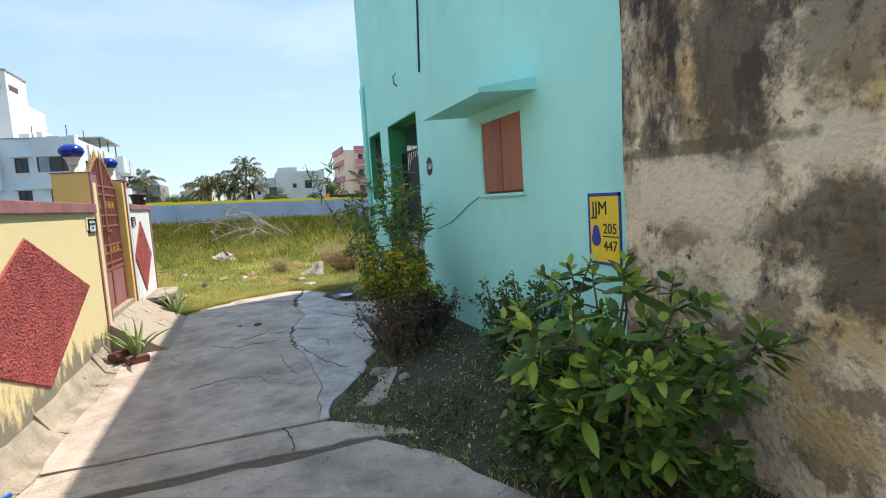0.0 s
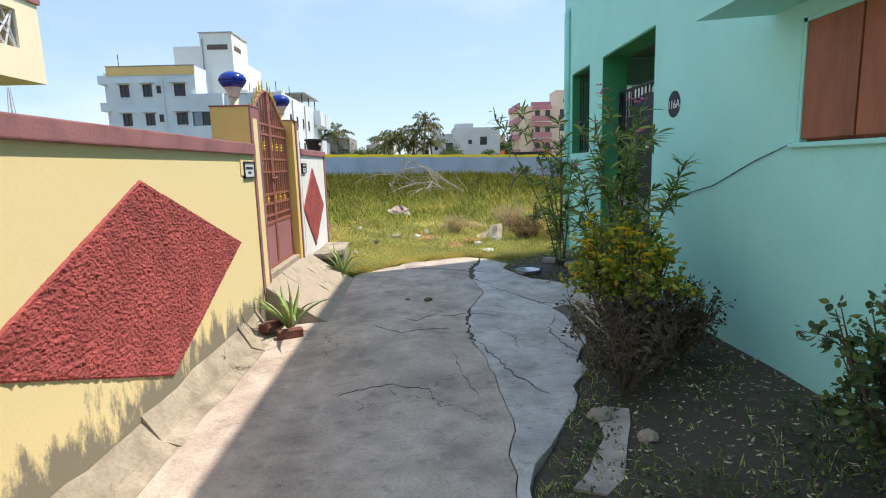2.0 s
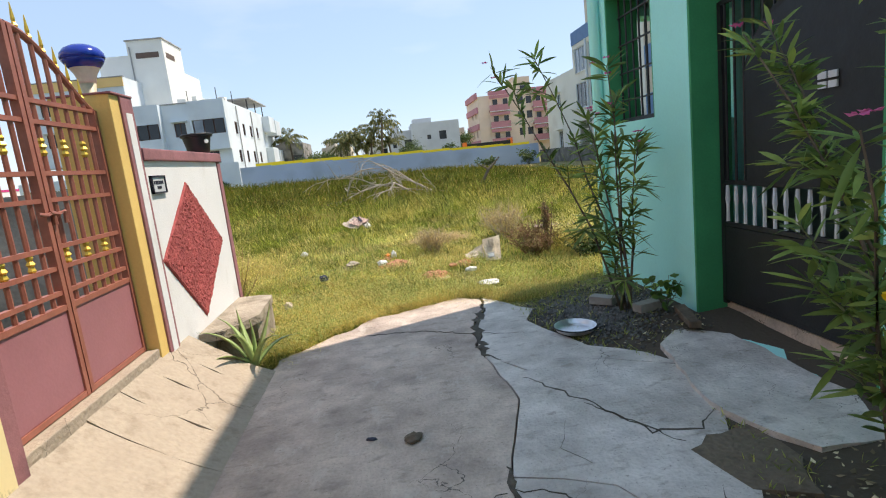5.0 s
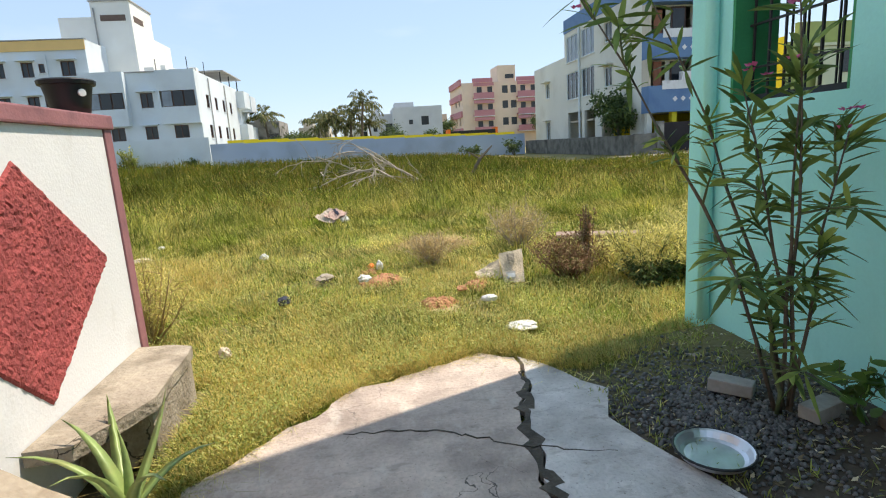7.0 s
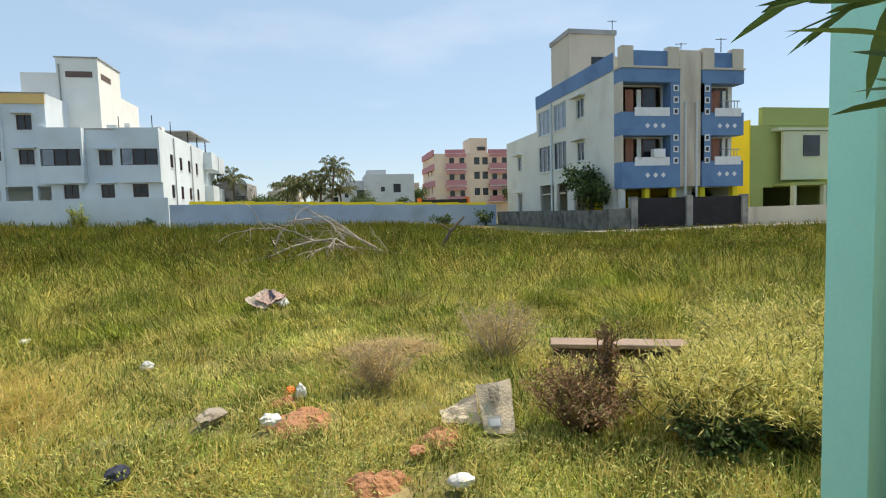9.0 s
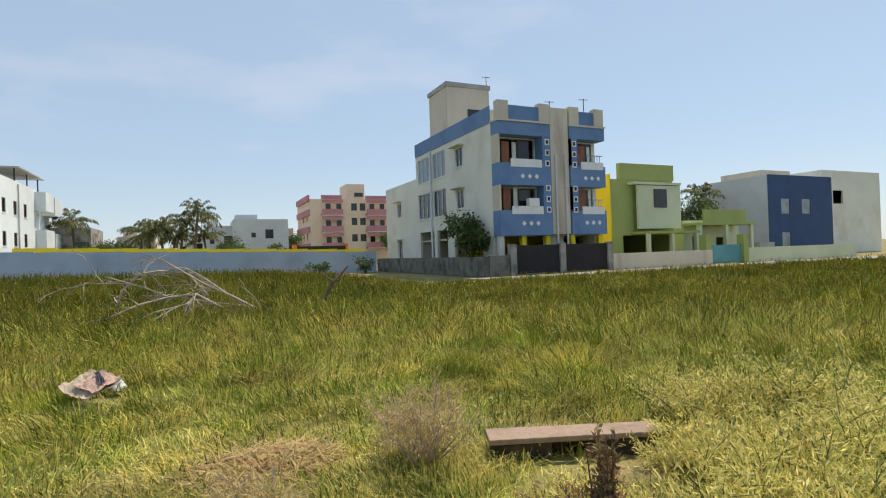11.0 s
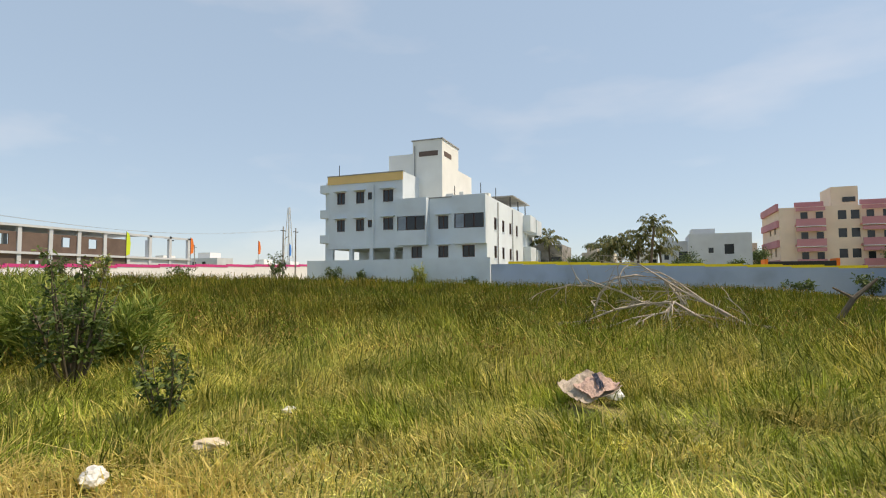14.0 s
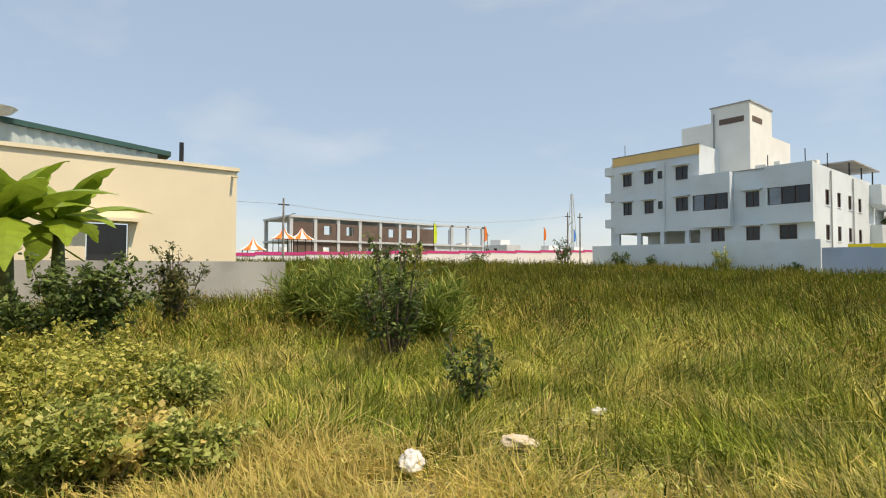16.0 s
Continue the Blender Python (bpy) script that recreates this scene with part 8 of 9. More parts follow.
grass("grass", 50000, 8, 0.45, 10, -85, 112, lambda x, y: field_height(x, y) * 0.78, lambda r: 0.0016 + 0.0005 * r, "grass_a", "short green field grass", 41, 1.25, green_patch)
grass("sedge", 44000, 9, 6, 56, -80, 104, lambda x, y: field_height(x, y) * 1.05, lambda r: 0.003 + 0.0008 * r, "sedge", "tall olive green field sedge", 42, 0.6, far_patch, 1)
grass("grass", 19000, 8, 6, 30, -80, 104, lambda x, y: field_height(x, y) * 0.95, lambda r: 0.0018 + 0.00062 * r, "grass_b", "tall yellow-green field grass", 43, 1.0, green_patch)


def dry_patch(x, y, rng):
    a = np.exp(-((x - 3.6) ** 2 / 2.2 + (y - 9.6) ** 2 / 1.6))
    b = dry_spot(x, y)
    c = np.exp(-((x - 0.4) ** 2 / 1.2 + (y - 10.2) ** 2 / 0.7)) * 0.4 + 0.45 * np.exp(-((y - 7.5) / 0.4) ** 2) + 0.3 * np.exp(-((x + 1.6) ** 2 / 0.5 + (y - 8.8) ** 2 / 1.5))
    return rng.uniform(0, 1, len(x)) < np.maximum(np.maximum(a, b), c) + 0.2


grass("tussock_grass", 9500, 9, 1.2, 24, -80, 108, lambda x, y: field_height(x, y) * 1.0, lambda r: 0.0018 + 0.0006 * r, "tussock", "green tussocks darkened for their shaded sides in the field grass", 49, 0.9, lambda x, y, rng: clumps(x * 0.8 + 3, y * 0.8) + 0.25 * rng.normal(size=len(x)) > 0.22)
grass("dry_grass", 26000, 8, 0.6, 14, -75, 104, lambda x, y: 0.05 + field_height(x, y) * 0.7, lambda r: 0.002 + 0.0008 * r, "straw", "dry yellow field grass", 44, 0.7, dry_patch)
grass("dry_grass", 5000, 8, 3.2, 7.0, 16, 66, lambda x, y: 0.04 + field_height(x, y) * 0.85, lambda r: 0.0015 + 0.0006 * r, "straw", "patch of dry yellow grass", 47, 1.2, lambda x, y, rng: rng.uniform(0, 1, len(x)) < dry_spot(x, y))


def seed_heads(n, seed):
    """Small brownish seed heads at the tops of the sedge."""
    rng = np.random.default_rng(seed)
    r = np.exp(rng.uniform(math.log(9), math.log(54), n))
    a = np.radians(rng.uniform(-80, 104, n))
    x, y = 0.1 - r * np.sin(a), 6.7 + r * np.cos(a)
    clump = np.sin(x * 0.7 + 1.7 * np.sin(y * 0.4)) * np.cos(y * 0.6 - x * 0.25)
    ok = keep_open(x, y) & (rng.uniform(-0.6, 1.0, n) < clump)
    x, y, r = x[ok], y[ok], r[ok]
    base = np.stack([x, y, rise(x, y) + field_height(x, y) * rng.uniform(0.65, 1.0, len(x))], 1)
    d = unit(rng.normal(size=base.shape) * 0.6 + np.array([0, 0, 0.7])) * (0.03 + 0.0022 * r)[:, None]
    side = unit(np.cross(d, rng.normal(size=base.shape))) * (0.008 + 0.0008 * r)[:, None]
    v, f = leaf_quads(base, d, side)
    tagged(raw_mesh("seed_heads", v, f, "seed"), "golden brown seed heads above the sedge", "grass", kind="stuff")


seed_heads(26000, 48)


def weeds_low(n, seed):
    """Small broad weed leaves lying between the grass."""
    rng = np.random.default_rng(seed)
    r = np.exp(rng.uniform(math.log(0.5), math.log(7), n))
    a = np.radians(rng.uniform(-80, 104, n))
    x, y = 0.1 - r * np.sin(a), 6.7 + r * np.cos(a)
    ok = keep_open(x, y) & (clumps(x, y) + 0.5 > rng.uniform(-0.3, 1.0, n))
    x, y, r = x[ok], y[ok], r[ok]
    base = np.stack([x, y, rise(x, y) + rng.uniform(0.0, 0.12, len(x))], 1)
    d = unit(rng.normal(size=base.shape) + np.array([0, 0, 0.5])) * (0.02 + 0.004 * r)[:, None]
    side = unit(np.cross(d, [0, 0, 1.0])) * (0.003 + 0.0009 * r)[:, None]
    v, f = leaf_quads(base, d, side)
    tagged(raw_mesh("weeds", v, f, "leaf_weed"), "small broad-leaved weeds in the grass", "weeds", kind="stuff")


weeds_low(80000, 45)


def strip_weeds():
    """Sparse weeds, fallen leaves and gravel on the soil by the house."""
    rng = np.random.default_rng(46)
    n = 5200
    x, y = rng.uniform(0.5, 2.2, n), rng.uniform(-2.0, 7.4, n)
    ok = (x > np.interp(y, LANE_Y, LANE_X) + 0.03) & ~((x > 1.6) & (y > 4.3) & (y < 5.75))
    x, y = x[ok], y[ok]
    base = np.stack([x, y, strip_z(x, y) + 0.008], 1)
    d = unit(rng.normal(size=base.shape) * np.array([1, 1, 0.25])) * rng.uniform(0.015, 0.05, (len(x), 1))
    side = unit(np.cross(d, [0, 0, 1.0])) * rng.uniform(0.004, 0.012, (len(x), 1))
    v, f = leaf_quads(base, d, side, 0.0)
    tagged(raw_mesh("leaf_litter", v, f, "litter"), "dry fallen leaves on bare soil", "litter", kind="stuff")
    n = 7500
    x, y = rng.uniform(0.4, 2.2, n), rng.uniform(-2.0, 7.6, n)
    edge = np.interp(y, LANE_Y, LANE_X)
    prob = np.exp(-((x - edge) / 0.16) ** 2) + 0.25 * (y < 1.7) + 0.7 * (y > 6.7) + 0.12
    ok = (x > edge + 0.0) & (rng.uniform(0, 1, n) < prob) & ~((x > 1.6) & (y > 4.3) & (y < 5.75))
    x, y = x[ok], y[ok]
    m = len(x) * 4
    x, y = np.repeat(x, 4) + rng.normal(size=m) * 0.012, np.repeat(y, 4) + rng.normal(size=m) * 0.012
    base = np.stack([x, y, strip_z(x, y) - 0.005], 1)
    d = unit(rng.normal(size=(m, 3)) * 0.6 + np.array([0, 0, 1.0])) * rng.uniform(0.03, 0.10, (m, 1))
    ph = rng.uniform(0, math.pi, m)
    side = np.stack([np.cos(ph), np.sin(ph), np.zeros(m)], 1) * 0.0035
    v, f = leaf_quads(base, d, side, 0.3)
    tagged(raw_mesh("weeds", v, f, "leaf_weed"), "thin weeds along the edge of the lane", "weeds", kind="stuff")
    # creeping green weeds on the shaded soil
    n = 4800
    x, y = rng.uniform(0.5, 2.2, n), rng.uniform(-2.0, 3.0, n)
    edge = np.interp(y, LANE_Y, LANE_X)
    clump = np.sin(x * 5.1 + y * 2.3) + np.sin(y * 4.7 - x * 3.1) + 0.8 * np.sin(x * 11 + 2) * np.sin(y * 9)
    ok = (x > edge + 0.02) & (rng.uniform(0, 1, n) < np.clip(0.45 + 0.35 * clump, 0.03, 1) * (1 - 0.6 * smooth01(1.2, 2.6, y)))
    x, y = x[ok], y[ok]
    m = len(x) * 3
    x, y = np.repeat(x, 3) + rng.normal(size=m) * 0.02, np.repeat(y, 3) + rng.normal(size=m) * 0.02
    base = np.stack([x, y, strip_z(x, y) + rng.uniform(0, 0.05, m)], 1)
    d = unit(rng.normal(size=(m, 3)) + np.array([0, 0, 0.6])) * rng.uniform(0.02, 0.05, (m, 1))
    v, f = leaf_quads(base, d, unit(np.cross(d, [0, 0, 1.0])) * 0.008, 0.2)
    tagged(raw_mesh("weeds", v, f, "leaf_dark"), "low dark green weeds on shaded soil", "weeds", kind="stuff")
    # weeds rooted in the long joint of the lane
    n = 420
    f = np.clip(rng.choice(rng.uniform(0, 1, 26), n) + rng.normal(size=n) * 0.012, 0, 1)
    y = 5.7 + 1.8 * f
    x = np.interp(y, (5.7, 5.95, 6.22, 6.62, 7.2, 7.5), (0.57, 0.575, 0.58, 0.61, 0.79, 0.81)) + rng.normal(size=n) * 0.012
    base = np.stack([x, y, np.full(n, -0.06)], 1)
    d = unit(rng.normal(size=(n, 3)) * 0.7 + np.array([0, 0, 0.8])) * rng.uniform(0.04, 0.09, (n, 1))
    ph = rng.uniform(0, math.pi, n)
    v, f = leaf_quads(base, d, np.stack([np.cos(ph), np.sin(ph), np.zeros(n)], 1) * 0.003, 0.3)
    tagged(raw_mesh("weeds", v, f, "leaf_shrub"), "thin weeds rooted in a concrete joint", "weeds", kind="stuff")
    n = 900
    x, y = rng.uniform(-0.9, 0.8, n), 0.93 + rng.normal(size=n) * 0.02
    base = np.stack([x, y, np.full(n, -0.07)], 1)
    d = unit(rng.normal(size=(n, 3)) * 0.8 + np.array([0, 0, 0.7])) * rng.uniform(0.05, 0.09, (n, 1))
    ph = rng.uniform(0, math.pi, n)
    v, f = leaf_quads(base, d, np.stack([np.cos(ph), np.sin(ph), np.zeros(n)], 1) * 0.004, 0.3)
    tagged(raw_mesh("weeds", v, f, "litter"), "dry weeds and dirt in a concrete joint", "weeds", kind="stuff")
    # gravel heap under the corner oleander
    n = 3200
    x, y = rng.normal(1.58, 0.27, n), rng.normal(6.5, 0.32, n)
    s = rng.uniform(0.007, 0.019, n)
    ok = (x > np.interp(y, LANE_Y, LANE_X) + 0.02) & (x < 2.2)
    x, y, s = x[ok], y[ok], s[ok]
    k = np.array([[1, 0, 0], [0, 1, 0], [-1, 0, 0], [0, -1, 0], [0, 0, 0.8], [0, 0, -0.8]])
    v = np.stack([x, y, strip_z(x, y) + 0.006], 1)[:, None] + k[None] * s[:, None, None] * rng.uniform(0.6, 1.3, (len(x), 6, 1))
    o = np.arange(len(x))[:, None] * 6
    f = np.concatenate([o + np.array([q]) for q in ((0, 1, 4), (1, 2, 4), (2, 3, 4), (3, 0, 4), (1, 0, 5), (2, 1, 5), (3, 2, 5), (0, 3, 5))])
    tagged(raw_mesh("gravel", v.reshape(-1, 3), f, "gravel"), "grey gravel chips spread on soil", "gravel", kind="stuff")


strip_weeds()

# bushes standing in the field
bush("field_bush", -6.35, 13.2, 1.75, 0.62, 1700, 0.075, 0.022, "leaf_field", "dark green bush standing in the grass", "bush", 51, 16)
bush("field_bush", -4.2, 12.6, 0.85, 0.36, 420, 0.07, 0.018, "leaf_field", "small dark green bush in the grass", "bush", 52, 9)
bush("dry_bush", 1.85, 11.0, 0.66, 0.52, 5200, 0.06, 0.0028, "leaf_dry", "dry straw-coloured twiggy bush", "bush", 53, 30, "wood_dead")
bush("dry_weed", -1.85, 8.55, 0.8, 0.4, 3400, 0.06, 0.0026, "feather", "tall pale feathery weed by a white wall", "weed", 66, 16, "leaf_dry", upward=0.8)
bush("dry_bush", 0.62, 10.45, 0.46, 0.36, 3200, 0.06, 0.0028, "leaf_dry", "dry brown twiggy bush in grass", "bush", 54, 24, "wood_dead")
bush("dry_bush", 1.85, 9.2, 0.58, 0.42, 3000, 0.045, 0.006, "leaf_brown", "reddish-brown withered bush in grass", "bush", 55, 30, "leaf_brown")
bush("dry_weed", 2.08, 9.3, 0.85, 0.16, 1100, 0.045, 0.008, "leaf_brown", "tall dark brown withered weed in the grass", "weed", 67, 9, "bark", upward=1.0)
# low bushes in dark leaf, put in for the shaded hollow below the feathery clumps
bush("field_bush", 2.42, 8.7, 0.34, 0.34, 1800, 0.045, 0.011, "leaf_dark", "low leafy bush darkened for the shade under feathery grass", "bush", 56, 20)
bush("field_bush", 2.9, 8.75, 0.34, 0.34, 1600, 0.045, 0.011, "leaf_dark", "low leafy bush darkened for the shade under feathery grass", "bush", 57, 20)
for i, (x, y, h, r, low) in enumerate(((2.5, 8.95, 0.62, 0.5, 0.35), (3.05, 9.05, 0.66, 0.55, 0.35), (3.6, 9.35, 0.6, 0.6, 0.2), (2.95, 8.6, 0.58, 0.45, 0.4), (4.0, 9.1, 0.66, 0.6, 0.3), (4.7, 9.9, 0.7, 0.7, 0.1), (2.25, 9.7, 0.3, 0.4, 0.1), (4.3, 10.6, 0.5, 0.7, 0.1), (3.5, 10.0, 0.3, 0.5, 0.1))):
    bush("feathery_grass", x, y, h, r, 5600, 0.066, 0.0046, "feather", "yellow-green feathery grass clump", "grass", 170 + i, 34, "stem", low=low, upward=1.0, group="feathery grass clumps")
bush("field_bush", -9.2, 10.15, 1.6, 0.95, 6000, 0.085, 0.026, "leaf_field", "large dark green bush before a grey wall", "bush", 58, 16)
bush("field_bush", -11.2, 11.75, 1.8, 0.55, 2200, 0.09, 0.022, "leaf_palm", "pale thin bush before a grey wall", "bush", 59, 16)
bush("field_bush", -4.3, 9.9, 0.42, 0.5, 1500, 0.06, 0.022, "straw", "low clump of yellow-green weeds", "bush", 63, 14)
bush("field_bush", -7.4, 9.9, 0.75, 0.6, 4200, 0.05, 0.017, "leaf_yellow", "low clump of yellow-green weeds", "bush", 64, 14)
bush("field_bush", -4.6, 9.75, 0.5, 0.5, 3600, 0.05, 0.017, "leaf_yellow", "low clump of yellow-green weeds", "bush", 60, 14)
bush("field_bush", -5.4, 9.9, 0.65, 0.55, 4000, 0.05, 0.017, "leaf_yellow", "low clump of yellow-green weeds", "bush", 61, 14)
bush("field_bush", -6.4, 10.4, 0.6, 0.6, 4200, 0.05, 0.017, "leaf_yellow", "low clump of yellow-green weeds", "bush", 62, 14)
for i, (x, y, h, r) in enumerate(((-4.35, 9.75, 0.62, 0.4), (-5.0, 9.6, 0.75, 0.5), (-4.1, 10.25, 0.4, 0.35), (-6.0, 9.6, 0.7, 0.5), (-5.6, 10.6, 0.5, 0.5))):
    bush("field_bush", x, y, h, r, 4000, 0.05, 0.014, "leaf_yellow" if i % 2 else "leaf_weed", "leafy yellow-green weed clump by a wall", "bush", 160 + i, 16, "stem")
for i, (x, y, h) in enumerate(((-9.3, 14.3, 1.45), (-11.0, 15.4, 1.6), (-8.0, 14.0, 1.2), (-12.3, 16.6, 1.6), (-10.2, 13.9, 1.3), (-7.3, 14.6, 1.0))):
    bush("reed_clump", x, y, h, 0.8, 2400, 0.45, 0.011, "reed", "tall green reed clump in the field", "reeds", 70 + i, 20, "stem", curl=0.35, upward=1.6, group="reed clumps")
for i, (x, y, h, r, n) in enumerate(((-20.5, 55.6, 2.6, 0.9, 700), (-27, 55.6, 1.6, 0.8, 400), (-15.5, 55.8, 1.3, 0.7, 350), (-30, 55.2, 2.0, 1.0, 450), (-38, 57, 3.2, 1.5, 900), (10, 55, 1.4, 1.2, 500), (14, 54, 1.6, 1.3, 600), (-48, 44, 2.8, 1.3, 700), (-47.5, 40, 2.2, 1.1, 500), (-47, 52, 1.6, 1.5, 500))):
    bush("field_bush", x, y, h, r, n, 0.22, 0.07, "leaf_weed" if i in (0, 7) else "leaf_dark", "bush growing along a boundary wall", "bush", 80 + i, 10)

for i, (x, y, h) in enumerate(((-12.7, 82, 6.2), (-5.0, 80, 5.0), (-3.4, 79, 5.7), (-1.7, 80, 6.4), (-0.1, 78, 7.5), (-6.4, 84, 5.3), (-2.5, 81, 4.4), (1.3, 81, 4.6))):
    palm(x, y, h, 100 + i)
for i, (x, y, h, r) in enumerate(((-9, 84, 4.6, 2.0), (-7.6, 79, 3.6, 1.6), (4.6, 84, 4.4, 2.0), (3.6, 82, 3.6, 1.5), (-11, 80, 3.8, 1.5), (12, 96, 4, 1.6), (16, 108, 6.5, 2.2), (36, 110, 7, 2.2), (17.3, 39.6, 4.6, 1.75), (46.5, 46.5, 7.0, 2.6), (49.5, 48.5, 7.4, 2.4), (43, 52, 7, 2.6), (23.5, 39.4, 2.2, 1.0), (25.5, 39.6, 2.4, 0.9))):
    tree(x, y, h, r, 120 + i)
palm(52, 50, 7.0, 140)


def banana(x, y, seed):
    rnd = random.Random(seed)
    t = thing("banana_plant", (x, y, 0), "banana plant with broad split leaves", "plant")
    part("stem", tube(bmesh.new(), [(x, y, 0), (x + 0.05, y, 1.1), (x, y, 2.1)], [0.13, 0.11, 0.07], 10), "stem", t, smooth=True)
    for i in range(13):
        a, el = 2.4 * i, rnd.uniform(-0.1, 1.2)
        L = rnd.uniform(1.5, 2.3)
        bm = bmesh.new()
        rows = []
        for j in range(15):
            f = j / 14
            c = Vector((x + L * f * math.cos(el) * math.cos(a), y + L * f * math.cos(el) * math.sin(a), 2.0 + L * f * math.sin(el) - 0.45 * L * f * f))
            w = 0.30 * math.sin(math.pi * min(1, 0.12 + 0.88 * f) ** 0.8) * (1 if j % 3 else 0.82) + 0.01
            s = Vector((-math.sin(a), math.cos(a), 0))
            rows.append([bm.verts.new(c + s * w + Vector((0, 0, -0.3 * w + 0.02 * rnd.uniform(-1, 1)))), bm.verts.new(c), bm.verts.new(c - s * w + Vector((0, 0, -0.3 * w)))])
        for p, q in zip(rows, rows[1:]):
            for k in range(2):
                bm.faces.new((p[k], p[k + 1], q[k + 1], q[k]))
        part("leaf", bm, "leaf_banana", t)


banana(-11.6, 9.4, 1)
banana(-12.3, 8.6, 2)
banana(-12.2, 10.1, 3)


# ---- loose things ----
def branches():
    """A felled bare branch lying in the grass."""
    rnd = random.Random(3)
    t = thing("fallen_branch", (0.3, 22, 0.3), "fallen grey leafless tree branch lying in grass", "branch")

    def limb(pts, r0, r1, twigs, spread=0.5):
        """A long bent limb with side twigs that fork once more."""
        n = len(pts)
        part("limb", tube(bmesh.new(), pts, [r0 + (r1 - r0) * i / (n - 1) for i in range(n)], 6), "wood_dead", t)
        for _ in range(int(twigs * 1.7)):
            i = rnd.randint(1, n - 1)
            p = Vector(pts[i - 1]).lerp(Vector(pts[i]), rnd.random())
            d = (Vector(pts[i]) - Vector(pts[i - 1])).normalized()
            twig(p, (d + Vector((rnd.gauss(0, spread), rnd.gauss(0, spread), rnd.gauss(0.0, spread)))).normalized(), rnd.uniform(0.5, 1.1), 0.02, 1)

    def twig(p, d, L, r, deeper):
        pts = [p]
        for _ in range(4):
            d = (d + Vector((rnd.gauss(0, 0.2), rnd.gauss(0, 0.2), rnd.gauss(-0.12, 0.14)))).normalized()
            q = pts[-1] + d * L / 4
            q.z = max(q.z, 0.2)
            pts.append(q)
        part("twig", tube(bmesh.new(), pts, [r * (1 - 0.17 * k) for k in range(5)], 4), "wood_dead", t)
        for _ in range(2 * deeper):
            twig(pts[rnd.randint(1, 3)], (d + Vector((rnd.gauss(0, 0.6), rnd.gauss(0, 0.6), rnd.gauss(0, 0.4)))).normalized(), L * 0.55, r * 0.6, 0)

    limb([(1.75, 22.1, 0.25), (1.2, 22.0, 0.6), (0.4, 22.0, 1.05), (-0.42, 21.9, 1.62)], 0.045, 0.016, 4)
    limb([(1.6, 22.3, 0.25), (0.9, 22.3, 0.8), (0.4, 22.4, 1.2), (-0.05, 22.3, 1.48)], 0.035, 0.014, 4)
    limb([(1.3, 21.7, 0.15), (0.7, 21.7, 0.5), (0.3, 21.8, 0.76), (-0.3, 21.8, 0.72), (-0.8, 21.8, 0.98), (-1.6, 21.9, 1.27)], 0.045, 0.014, 6)
    limb([(-1.45, 22.2, 0.5), (-1.3, 22.2, 0.95), (-0.95, 22.2, 1.3), (-0.5, 22.2, 1.36), (0.1, 22.3, 1.28), (0.55, 22.3, 0.7)], 0.02, 0.03, 7)
    limb([(-0.3, 21.8, 0.72), (-0.9, 21.6, 0.6), (-1.4, 21.5, 0.4), (-1.95, 21.4, 0.17)], 0.032, 0.014, 4)
    limb([(0.3, 21.8, 0.76), (0.1, 21.5, 0.55), (-0.6, 21.3, 0.42), (-1.1, 21.2, 0.2)], 0.028, 0.012, 5)
    limb([(2.3, 22.2, 0.22), (1.5, 22.2, 0.35), (0.6, 22.5, 0.5), (-0.4, 22.6, 0.75)], 0.03, 0.012, 6)
    limb([(-0.8, 21.8, 0.98), (-0.85, 21.9, 1.3), (-1.5, 22.1, 1.1), (-2.1, 22.2, 1.15)], 0.02, 0.01, 4)
    s = thing("fallen_branch", (4.2, 24, 0.3), "short dark stump of a branch in grass", "branch")
    part("limb", tube(bmesh.new(), [(3.9, 24, 0.3), (4.2, 24, 0.8), (4.7, 24.1, 1.25)], [0.07, 0.06, 0.03], 6), "bark", s)
    part("limb", tube(bmesh.new(), [(4.2, 24, 0.8), (3.8, 24, 1.05)], [0.04, 0.02], 6), "bark", s)


branches()


def crumple(name, x, y, z, size, material, label, category, seed, flat=0.5, yaw=0.0):
    """A crumpled bag or scrap."""
    bm = bmesh.new()
    bmesh.ops.create_icosphere(bm, subdivisions=3, radius=1.0)
    for v in bm.verts:
        p = v.co.copy()
        k = 1 + 0.35 * noise.noise((p.x * 1.7 + seed, p.y * 1.7, p.z * 1.7)) + 0.18 * noise.noise((p.x * 5 + seed, p.y * 5, p.z * 5))
        q = Vector((p.x * size[0] * k, p.y * size[1] * k, max(p.z * k, -0.5) * size[2] + size[2] * flat))
        v.co = Matrix.Rotation(yaw, 3, "Z") @ q + Vector((x, y, z))
    return solo(name, bm, material, label, category, (x, y, z), "", "", False)


